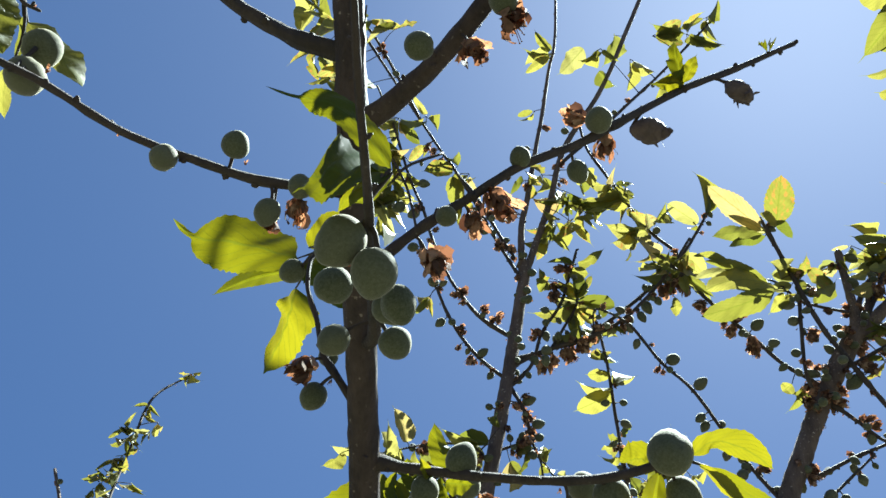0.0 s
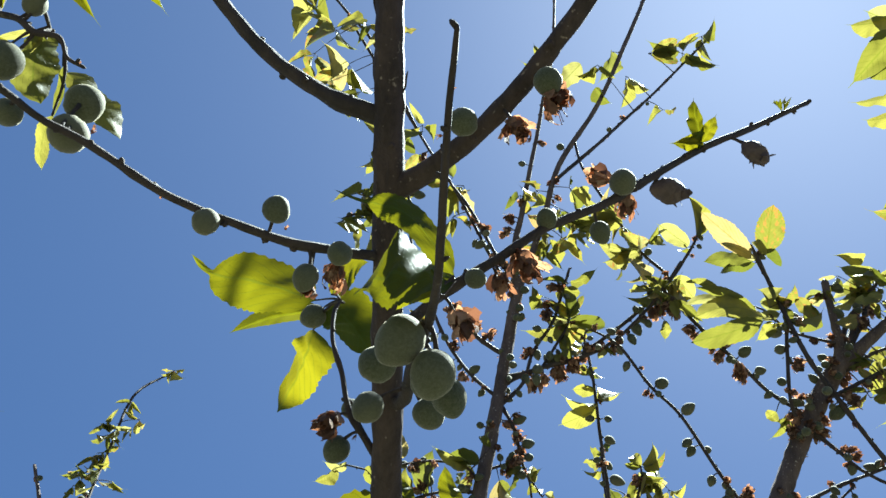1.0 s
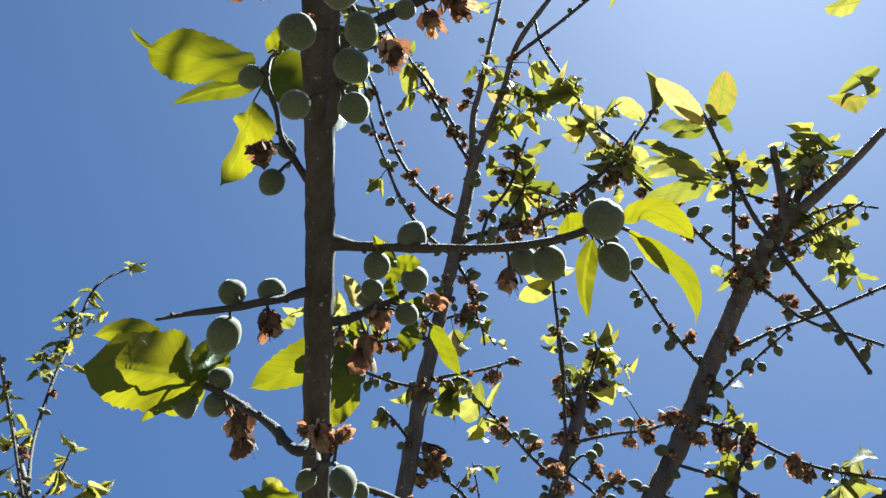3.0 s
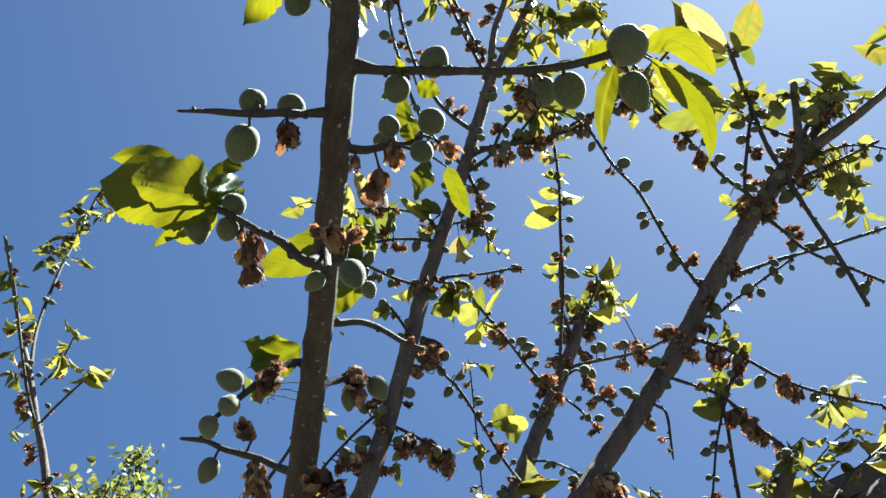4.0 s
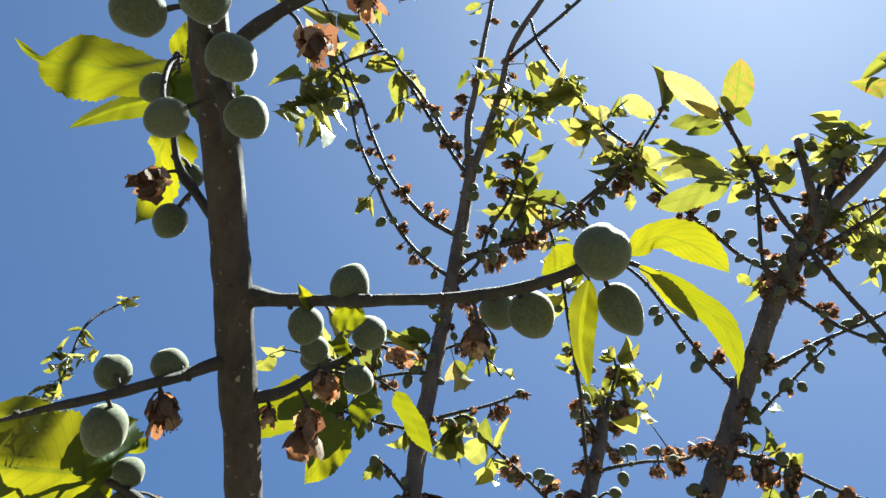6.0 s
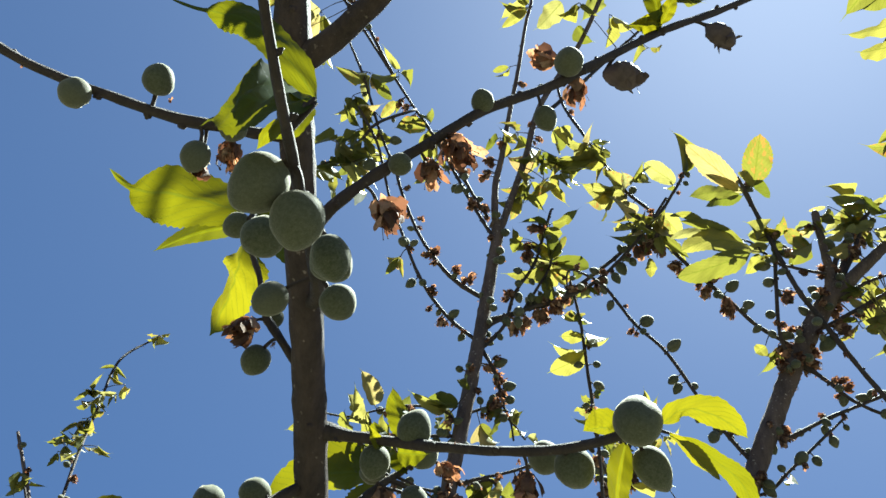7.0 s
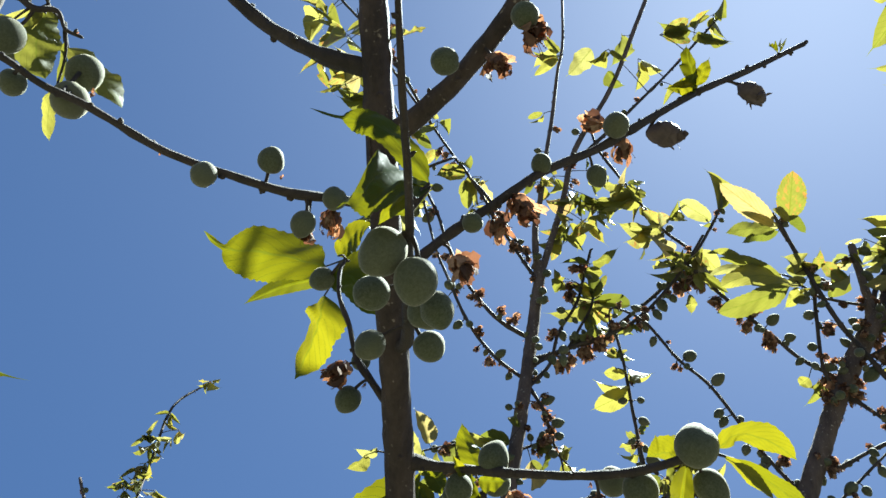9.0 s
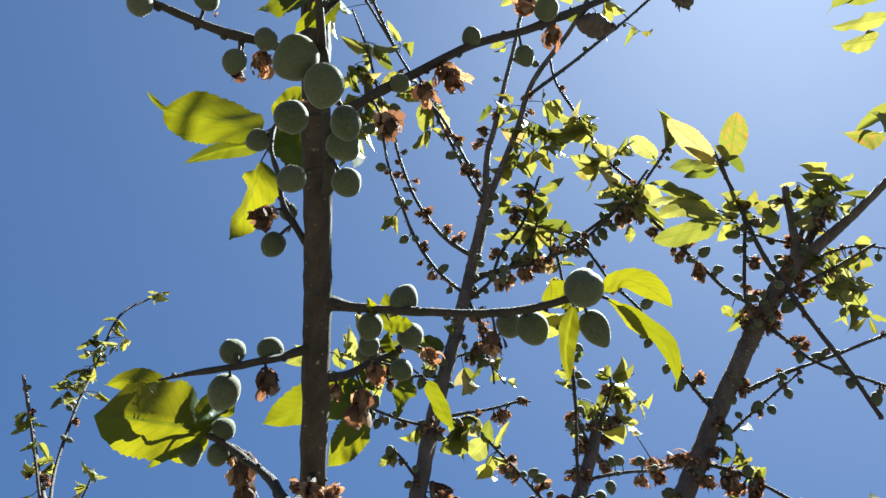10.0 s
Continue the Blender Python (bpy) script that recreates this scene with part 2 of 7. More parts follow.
def leaf_mesh(seed, curl, fold, wave, broad, belly=0.62, mat=LEAF):
    """A leaf one long and one wide, stalk end at the origin, growing along +y, underside down: toothed edge, folded along the rib."""
    rnd = random.Random(seed)
    rows, half = (44, 4) if mat is not LEAF else (26, 3)
    peak = belly / (belly + broad)
    most = peak ** belly * (1 - peak) ** broad
    hook, sway, twist = rnd.uniform(0.2, 1.6), rnd.uniform(-0.22, 0.22), rnd.uniform(-0.5, 0.5)
    verts, faces, uvs = [], [], []
    for i in range(rows + 1):
        t = 0.5 - 0.5 * math.cos(math.pi * i / rows)
        s = min(1.0, t / 0.87)
        width = 0.5 * (s ** belly * (1 - s) ** broad) / most if 0 < s < 1 else 0.0
        if t > 0.6:
            width = max(width, 0.15 * (1 - t))
        tooth = 1 + ((0.035 if mat is not LEAF else 0.022) if i % 2 else -0.012) * (0.1 < t < 0.82) + 0.012 * rnd.uniform(-1, 1)
        bend = curl * t * t + hook * max(0.0, t - 0.72) ** 2
        for j in range(-half, half + 1):
            u = j / half
            x = u * width * (tooth if abs(j) == half else 1) + sway * t * t * 0.5
            z = -bend + fold * abs(u) * width * 1.3 + wave * width * abs(u) * math.sin(t * 11 + (2.2 if u > 0 else 0) + seed)
            z += (0.05 if mat is LEAF else 0.13) * width * abs(u) * math.sin(t * 24 + seed + 2.6 * (u > 0))
            if mat is LEAF:
                c, q, mid = math.cos(twist * t), math.sin(twist * t), sway * t * t * 0.5
                x, z = mid + (x - mid) * c - (z + bend) * q, -bend + (x - mid) * q + (z + bend) * c
            verts.append((x, t * (1 - 0.25 * abs(curl) * t), z))
            uvs.append((0.5 + 0.5 * u * min(1.0, width * 2), t))
    n = 2 * half + 1
    for i in range(rows):
        for j in range(n - 1):
            a = i * n + j
            faces.append((a, a + 1, a + n + 1, a + n))
    return mesh_of("leaf", verts, faces, mat, uvs=uvs)


LEAVES = [leaf_mesh(1, 0.08, 0.16, 0.05, 0.65, 0.52), leaf_mesh(2, 0.26, 0.30, 0.09, 0.71, 0.52), leaf_mesh(3, -0.10, 0.10, 0.11, 0.61, 0.52), leaf_mesh(7, 0.45, 0.40, 0.14, 0.68, 0.52), leaf_mesh(8, 0.30, 0.55, 0.12, 0.65, 0.52),
          leaf_mesh(21, 0.55, 0.5, 0.2, 0.82, 0.59), leaf_mesh(22, 0.2, 0.7, 0.16, 0.68, 0.56), leaf_mesh(23, 0.6, 0.3, 0.22, 0.61, 0.51), leaf_mesh(24, -0.2, 0.6, 0.18, 0.75, 0.59),
          leaf_mesh(4, 0.38, 0.34, 0.07, 0.68, 0.52), leaf_mesh(5, 0.02, 0.06, 0.08, 0.60, 0.52), leaf_mesh(6, 0.16, 0.45, 0.10, 0.75, 0.52)]
BROAD = [leaf_mesh(11, 0.16, 0.30, 0.12, 1.0, 0.6, GREEN), leaf_mesh(12, 0.30, 0.36, 0.16, 1.1, 0.62, GREEN), leaf_mesh(13, -0.12, 0.24, 0.20, 0.95, 0.58, GREEN),
         leaf_mesh(14, 0.36, 0.40, 0.14, 1.05, 0.6, GREEN), leaf_mesh(15, 0.22, 0.5, 0.18, 1.0, 0.62, GREEN)]


def rib_leaf(rib, left_half, right_half, lean, fold, seed, blunt=0.75, mat=None):
    """A large leaf grown along a curved rib, with its own half widths, lean and fold: toothed, rippled, often twisted at the tip."""
    rnd = random.Random(seed)
    line = [Vector(p[:3]) for p in spline([(*p, 0.0) for p in rib], 9)]
    rows, half = len(line) - 1, 5
    turn, twist = lean, rnd.uniform(-0.35, 0.35)
    fold = 1.5 * fold + 0.1
    verts, faces, uvs = [], [], []
    for i, c in enumerate(line):
        t = i / rows
        y = (line[min(i + 1, rows)] - line[max(i - 1, 0)]).normalized()
        x = Matrix.Rotation(turn + twist * t * t, 3, y) @ y.cross(Vector((0.05, -0.62, -0.78))).normalized()
        z = x.cross(y)
        s = min(1.0, max(0.0, (t - 0.02) / (0.7 if len(rib) > 5 else 0.86 if len(rib) > 4 else 0.95)))
        peak = 0.5 / (0.5 + blunt)
        shape = 1.28 * (s ** 0.5 * (1 - s) ** blunt) / (peak ** 0.5 * (1 - peak) ** blunt)
        shape = max(shape, (0.13 if len(rib) > 4 else 0.05) * min(1.0, 9 * (1 - t)) if t > 0.5 else 0.03)
        for j in range(-half, half + 1):
            u = j / half
            w = (left_half if u < 0 else right_half) * shape
            tooth = 1 + (0.05 if i % 2 else -0.02) * (abs(j) == half) * (0.08 < t < 0.9) + 0.02 * rnd.uniform(-1, 1) * (abs(j) == half)
            out = abs(u) * w * tooth
            up = -fold * out + 0.22 * out * math.sin(t * 11 + seed + 2.4 * (u > 0)) + 0.05 * w * math.sin(t * 31 + 5 * u + seed)
            drop = math.cos(math.atan(fold)) * out
            p = c + x * math.copysign(drop, u if u else 1.0) + z * up
            verts.append(tuple(p))
            uvs.append((0.5 + 0.5 * u * min(1.0, shape), t))
    n = 2 * half + 1
    for i in range(rows):
        for j in range(n - 1):
            a = i * n + j
            faces.append((a, a + 1, a + n + 1, a + n))
    return mesh_of("leaf", verts, faces, mat, uvs=uvs)


def husk_mesh(seed, petals, stamens, spread=1.0):
    """A withered blossom of radius about 1, stalk end at the origin, hanging along +z: cup, crumpled petals, threads."""
    rnd = random.Random(seed)
    verts, faces = [], []
    tube(verts, faces, [(0, 0, -0.1, 0.09), (0, 0, 0.10, 0.14), (0, 0, 0.30, 0.30), (0, 0, 0.48, 0.30), (0, 0, 0.56, 0.1)], 8, 0.3, 0, seed)
    for k in range(petals):
        a = 2 * math.pi * (k + rnd.uniform(-0.35, 0.35)) / petals
        far, wide = rnd.uniform(0.3, 0.9), rnd.uniform(0.18, 0.40)
        rise = rnd.uniform(-0.1, 0.7)
        bow = rnd.uniform(0.6, 4.6)
        twist = rnd.uniform(-0.8, 0.8)
        start = len(verts)
        for i in range(6):
            t = i / 5
            ang = bow * t
            out = (0.16 + far * (math.sin(ang) / bow if bow > 0.1 else t)) * spread
            down = rise + far * (1 - math.cos(ang)) / bow + 0.35 * t
            w = wide * (0.45 + 0.75 * t - 0.45 * t ** 4)
            for j in (-1, -0.5, 0, 0.5, 1):
                y = j * w + rnd.uniform(-0.07, 0.07)
                cup = -0.45 * w * j * j + rnd.uniform(-0.11, 0.11)
                x = out + cup * math.cos(ang) + twist * t * j * w * 0.5
                z = down + cup * math.sin(ang) - twist * t * j * w * 0.6
                verts.append((x * math.cos(a) - y * math.sin(a), x * math.sin(a) + y * math.cos(a), z))
        for i in range(5):
            for j in range(4):
                q = start + i * 5 + j
                faces.append((q, q + 1, q + 6, q + 5))
    for k in range(stamens):
        a, tilt, far = rnd.uniform(0, 6.28), rnd.uniform(0.1, 0.7), rnd.uniform(0.7, 1.25)
        x, y = math.cos(a) * tilt, math.sin(a) * tilt
        tube(verts, faces, [(x * 0.2, y * 0.2, 0.4, 0.018), (x * 0.6, y * 0.6, 0.4 + 0.4 * far, 0.014), (x, y, 0.4 + 0.75 * far, 0.012), (x * 1.02, y * 1.02, 0.45 + 0.75 * far, 0.035)], 4)
    return mesh_of("dried_blossom", verts, faces, HUSK)


HUSKS = [husk_mesh(1, 16, 12), husk_mesh(2, 20, 14), husk_mesh(3, 14, 18, 1.2), husk_mesh(4, 20, 10, 0.8), husk_mesh(5, 17, 14), husk_mesh(6, 22, 12, 1.1)]
BUD = husk_mesh(9, 3, 2)


def shrunk_mesh(seed):
    """A shrivelled young fruit still wrapped in its dry cup, along +z: wrinkled almond, split edge, frill at the tip."""
    rnd = random.Random(seed)
    verts, faces = [], []
    line = [(0.03 * rnd.uniform(-1, 1), 0.03 * rnd.uniform(-1, 1), -0.95 + 0.19 * k, 0.03 + 0.58 * math.sin(math.pi * min(1.0, (k + 0.3) / 10.6)) ** 0.75) for k in range(11)]
    tube(verts, faces, line, 16, 0.35, 0.2, seed)
    for k in range(7):
        a, far = rnd.uniform(0, 6.28), rnd.uniform(0.25, 0.5)
        base = Vector((0.35 * math.cos(a), 0.35 * math.sin(a), rnd.uniform(-0.2, 0.75)))
        way, side = Vector((math.cos(a), math.sin(a), rnd.uniform(-0.2, 0.9))).normalized(), Vector((-math.sin(a), math.cos(a), 0))
        q = len(verts)
        for i in range(3):
            c = base + way * far * i / 2 + Vector((0, 0, 0.12 * i * i / 4))
            w = (0.16, 0.2, 0.07)[i]
            verts += [tuple(c - side * w), tuple(c + way * 0.05), tuple(c + side * w)]
        for i in range(2):
            for j in range(2):
                o = q + 3 * i + j
                faces.append((o, o + 1, o + 4, o + 3))
    return mesh_of("shrivelled_fruit", verts, faces, SHELL)


SHRUNK = [shrunk_mesh(3), shrunk_mesh(8)]


def towards(z, roll=0.0):
    """The turn that brings +z onto z."""
    return Vector(z).to_track_quat("Z", "Y").to_matrix().to_4x4() @ Matrix.Rotation(roll, 4, "Z")


def leaf_pose(base, tip, width, lean):
    """A leaf from base to tip, its face turned lean radians away from level."""
    along = Vector(tip) - Vector(base)
    y = along.normalized()
    x = y.cross(Vector((0.05, -0.62, -0.78)))
    x.normalize()
    x = Matrix.Rotation(lean, 3, y) @ x
    z = x.cross(y)
    turn = Matrix((x, y, z)).transposed().to_4x4()
    size = along.length
    return Matrix.Translation(base) @ turn @ Matrix.Diagonal((width, size, size, 1))


COUNT = {}


def limb(tree, name, ctl, fruits=(), husks=(), leaves=(), tufts=(), label="", ribs=(), blade=None):
    """One leader or branch with what grows on it. ctl: x, y, z, radius."""
    rnd = random.Random(round(ctl[0][0] * 7919 + ctl[-1][2] * 977, 3))
    far_off = max(c[1] for c in ctl) > 0.85
    if far_off and name == "branch":
        ctl = [(x, y, z, 0.78 * r) for x, y, z, r in ctl]
    thick = max(c[3] for c in ctl)
    seed = rnd.uniform(0, 50)
    line = spline(ctl, 10 if thick > 0.006 else 7)
    last, ahead = line[-1], Vector(line[-1][:3]) - Vector(line[-2][:3])
    if name == "branch" and ahead.length > 0:
        tip = Vector(last[:3]) + ahead.normalized() * last[3] * 1.2
        line = line + [np.array((*tip, last[3] * 0.35))]
    verts, faces = [], []
    tube(verts, faces, line, 14 if thick > 0.006 else 8, 0.16 if thick > 0.006 else 0.22, 0.10 if thick > 0.006 else 0.5, seed)
    spots = np.array([p[:3] for p in line])
    wide = np.array([p[3] for p in line])

    def nearest(q):
        k = int(np.argmin(((spots - np.array(q)) ** 2).sum(1)))
        return Vector(spots[k]), float(wide[k])

    def stalk(a, b, r0, r1):
        a, b = Vector(a), Vector(b)
        mid = (a + b) / 2 + Vector((rnd.uniform(-1, 1), rnd.uniform(-1, 1), 1)) * 0.06 * (b - a).length
        tube(verts, faces, spline([(*a, r0 * 1.5), (*mid, r0), (*b, r1)], 3), 6, 0.2, 0, seed)

    grown = []
    if thick < 0.012:
        run, gap = 0.0, rnd.uniform(0.008, 0.02)
        for k in range(2, len(line) - 1):
            run += float(np.linalg.norm(line[k][:3] - line[k - 1][:3]))
            if run < gap:
                continue
            run, gap = 0.0, rnd.uniform(0.010, 0.032)
            c, r = Vector(line[k][:3]), max(float(line[k][3]), 0.0012)
            ahead = (Vector(line[k + 1][:3]) - c).normalized()
            way = (ahead.cross(Vector((rnd.gauss(0, 1), rnd.gauss(0, 1), rnd.gauss(0, 1)))).normalized() + ahead * 0.5).normalized()
            for q in range(rnd.choice((1, 1, 2, 3)) if r < 0.006 else 1):
                w = (way + Vector((rnd.uniform(-1, 1), rnd.uniform(-1, 1), rnd.uniform(-1, 1))) * 0.5 * (q > 0)).normalized()
                far, fat = rnd.uniform(0.0008, 0.0026), min(r, 0.0026) * rnd.uniform(0.5, 0.9)
                tube(verts, faces, [(*(c + w * r * 0.3), fat), (*(c + w * (r + far * 0.55)), fat * 0.95), (*(c + w * (r + far)), fat * 0.4)], 5, 0.3, 0, seed)
    if far_off and thick < 0.006:
        extra, more = [], []
        for k in range(4, len(line) - 3, 5):
            if rnd.random() < 0.3:
                c = Vector(line[k][:3]) + Vector((rnd.uniform(-1, 1), rnd.uniform(-1, 1), rnd.uniform(-1.2, 0.4))) * 0.011
                more.append((*c, rnd.uniform(0.0055, 0.0075)))
            if rnd.random() < 0.75:
                c = Vector(line[k][:3]) + Vector((rnd.uniform(-1, 1), rnd.uniform(-1, 1), rnd.uniform(-1.2, 0.6))) * 0.008
                extra.append((*c, rnd.choice((0.003, 0.0035, 0.006, 0.0085))))
        husks, fruits = list(husks) + extra, list(fruits) + more
    if name == "leader" and not far_off:
        # strips of bark that peel away from the upper stem
        high = [k for k in range(len(line) - 1) if line[k][2] > 1.86]
        for q in range(26):
            k = rnd.choice(high)
            c, r, a = Vector(line[k][:3]), float(line[k][3]), rnd.uniform(0, 6.28)
            ahead = (Vector(line[k + 1][:3]) - c).normalized()
            side = ahead.cross(Vector((0, 1, 0.2))).normalized()
            way = side * math.cos(a) + side.cross(ahead) * math.sin(a)
            far, bow = rnd.uniform(0.008, 0.022), rnd.uniform(0.0004, 0.0022)
            tube(verts, faces, spline([(*(c + way * r * 0.95 + ahead * far * f), 0.0003 + 0.0005 * rnd.random()) for f in (0.0,)]
                                      + [(*(c + way * (r + bow * g) + ahead * far * f), 0.0004 + 0.0004 * rnd.random()) for f, g in ((0.3, 0.8), (0.65, 1.0))]
                                      + [(*(c + way * (r + bow * rnd.choice((0.0, 0.0, 1.6))) + ahead * far), 0.0003)], 3), 4, 0.3, 0, seed)
    if far_off and name == "leader":
        extra, more = [], []
        for k in range(len(line)):
            x, y, z, r = (float(v) for v in line[k])
            if not 1.55 < z < 2.5 or rnd.random() > 0.24:
                continue
            way = Vector((rnd.uniform(-1, 1), rnd.uniform(-0.9, 0.3), rnd.uniform(-0.5, 0.5))).normalized()
            for q in range(rnd.choice((1, 2, 2, 3))):
                c = Vector((x, y, z)) + way * (r + rnd.uniform(0.004, 0.014)) + Vector((rnd.uniform(-1, 1), rnd.uniform(-1, 1), rnd.uniform(-1, 1))) * 0.009
                (more if rnd.random() < 0.45 else extra).append((*c, rnd.uniform(0.0065, 0.0095)))
        husks, fruits = list(husks) + extra, list(fruits) + more
    for x, y, z, r, *slim in fruits:
        c = Vector((x, y, z))
        at, w = nearest(c)
        out = c - at
        if far_off and out.length > w + 1.5 * r:
            out = out.normalized() * (w + 1.5 * r)
            c = at + out
        if out.length < 0.2 * r:
            out = Vector((0.2, -0.5, -0.8))
        axis = (out.normalized() + Vector((rnd.uniform(-0.35, 0.35), rnd.uniform(-0.35, 0.35), -0.35))).normalized()
        low = z < 1.66 and not far_off
        kind = rnd.choice(SLIM if far_off or low or slim else FRUITS)
        r *= rnd.uniform(0.62, 0.82) if far_off else 0.7 if low else 0.93
        if out.length > 0.6 * r:
            stalk(at, c - axis * r * 0.95, max(0.0009, 0.08 * r), max(0.0011, 0.11 * r))
        grown.append(("fruit", kind, Matrix.Translation(c) @ towards(axis, rnd.uniform(0, 6.28)) @ Matrix.Scale(r, 4)))
    if far_off:
        husks = list(husks) + [(x + rnd.uniform(-1, 1) * r, y + rnd.uniform(-1, 1) * r, z + rnd.uniform(-1.1, 0.6) * r, r * rnd.uniform(0.6, 0.9))
                               for x, y, z, r, *_ in husks if r > 0.0088 for k in (0, 1)]
    for x, y, z, r, *way in husks:
        c = Vector((x, y, z))
        at, w = nearest(c)
        if way:
            axis = Vector(way).normalized()
            stalk(at, c - axis * r * 0.9, 0.0012, 0.0016)
            grown.append(("shrivelled_fruit", SHRUNK[len(grown) % 2], Matrix.Translation(c) @ towards(axis, rnd.uniform(0, 6.28)) @ Matrix.Scale(r, 4)))
            continue
        out = c - at
        if far_off and out.length > w + 1.3 * r:
            out = out.normalized() * (w + 1.3 * r)
            c = at + out
        if out.length < 0.3 * r:
            out = Vector((rnd.uniform(-0.6, 0.6), -0.5, -0.6))
        axis = (out.normalized() + Vector((rnd.uniform(-0.4, 0.4), rnd.uniform(-0.4, 0.4), -0.5))).normalized()
        small = r < 0.0042
        size = r * (0.95 if small else 1.08)
        base = c - axis * size * 0.6
        if (base - at).length > w * 1.2 and not small:
            stalk(at, base, 0.0008, 0.0012)
        grown.append(("bud" if small else "dried_blossom", BUD if small else rnd.choice(HUSKS), Matrix.Translation(base) @ towards(axis, rnd.uniform(0, 6.28)) @ Matrix.Scale(size, 4)))
    blades = []
    for x, y, z, tx, ty, tz, w in leaves:
        base, tip = Vector((x, y, z)), Vector((tx, ty, tz))
        at, _ = nearest(base)
        if 0.002 < (base - at).length < 0.06:
            stalk(at, base, 0.0007, 0.0006)
        blades.append((rnd.choice(LEAVES if far_off else BROAD), leaf_pose(base, base + (tip - base) * (1.0 if far_off else 1.2), w * (0.95 if far_off else 1.15), rnd.uniform(-0.9, 0.9) if far_off else rnd.uniform(-0.55, 0.55))))
        if far_off and rnd.random() < 0.3:
            way = (tip - base) + Vector((rnd.gauss(0, 1), rnd.gauss(0, 1), rnd.gauss(-0.3, 1))) * (tip - base).length * 0.7
            way = way.normalized() * (tip - base).length * rnd.uniform(0.5, 0.9)
            blades.append((rnd.choice(LEAVES), leaf_pose(base, base + way, way.length * rnd.uniform(0.26, 0.42), rnd.uniform(-1.2, 1.2))))
    for x, y, z, n, size in tufts:
        c = Vector((x, y, z))
        at, _ = nearest(c)
        if (c - at).length > 0.002:
            stalk(at, c, 0.0009, 0.0007)
        for k in range(n):
            way = Vector((rnd.gauss(0, 1), rnd.gauss(0, 0.8), rnd.gauss(-0.75, 0.65))).normalized()
            far = size * rnd.uniform(0.7, 1.15)
            base = c + way * size * 0.12
            stalk(c, base, 0.0006, 0.0005)
            blades.append((rnd.choice(LEAVES), leaf_pose(base, base + way * far, far * rnd.uniform(0.2, 0.35), rnd.uniform(-1.2, 1.2))))
    for rib, left_half, right_half, lean, fold, own, *blunt in ribs:
        at, _ = nearest(rib[0])
        stalk(at, rib[0], 0.0008, 0.0006)
        blades.append((rib_leaf(rib, left_half, right_half, lean, fold, own, *blunt, mat=blade or GREEN), Matrix.Identity(4)))
    mat = TWIG if thick < 0.006 else BARK if far_off or name == "trunk" or thick > 0.02 else YOUNG
    stem = part(name, mesh_of(name, verts, faces, mat), tree, label)
    def single(kind, limit):
        """Whether one more of this kind on this tree is still a part of its own."""
        COUNT[tree.name, kind] = COUNT.get((tree.name, kind), 0) + 1
        return COUNT[tree.name, kind] <= limit

    rest = {}
    for kind, me, m in grown + [("leaf", me, m) for me, m in blades]:
        if single(kind, 330 if kind == "leaf" else 2000):
            part(kind, me, stem, "", m)
        else:
            rest.setdefault({"leaf": "foliage", "fruit": "fruit_cluster"}.get(kind, "blossom_remains"), []).append((me, m))
    for kind, pieces in rest.items():
        verts, faces, uvs = [], [], []
        for me, m in pieces:
            k = len(verts)
            verts += [m @ v.co for v in me.vertices]
            faces += [tuple(k + i for i in f.vertices) for f in me.polygons]
            if kind == "foliage":
                own = [None] * len(me.vertices)
                for loop, uv in zip(me.loops, me.uv_layers[0].data):
                    own[loop.vertex_index] = tuple(uv.uv)
                uvs += own
        skin = {"foliage": LEAF, "fruit_cluster": FRUIT}.get(kind, HUSK)
        tagged(part(kind, mesh_of(kind, verts, faces, skin, uvs=uvs), stem), kind="stuff")
    return stem


def tree_base(label):
    ob = new("plum_tree")
    return tagged(ob, label, "tree", "orchard trees")


# ---- setting ----
def sheet(name, size, mat):
    bm = bmesh.new()
    bmesh.ops.create_grid(bm, x_segments=60, y_segments=60, size=size)
    for v in bm.verts:
        far = math.hypot(v.co.x, v.co.y)
        v.co.z = 0.05 * noise.noise((v.co.x * 0.11, v.co.y * 0.11, 0)) * min(1, far / 20)
    me = bpy.data.meshes.new(name)
    bm.to_mesh(me)
    bm.free()
    me.materials.append(mat)
    return new(name, me)


tagged(sheet("ground", 900, GROUND), "dry orchard soil with sparse grass", "ground", kind="structure")


# ---- trees ----
near = tree_base("young plum tree with green downy fruit, withered blossoms and fresh leaves")
left = tree_base("slender plum sapling with small yellow-green leaves")
right = tree_base("neighbouring plum tree with pale yellow-green leaves")
bg = near
limb(near, "trunk", [(0.03, 0.84, -0.05, 0.062), (0.02, 0.83, 0.4, 0.05), (0.035, 0.82, 0.85, 0.047), (0.03, 0.80, 1.12, 0.04), (0.02, 0.79, 1.2, 0.02)])
limb(left, "trunk", [(-0.40, 1.42, -0.05, 0.022), (-0.42, 1.41, 0.6, 0.016), (-0.42, 1.4, 1.18, 0.0125)])
limb(right, "trunk", [(1.25, 1.0, -0.05, 0.05), (1.22, 1.0, 0.9, 0.036), (1.1, 0.99, 1.7, 0.02), (1.163, 0.98, 3.065, 0.007)])
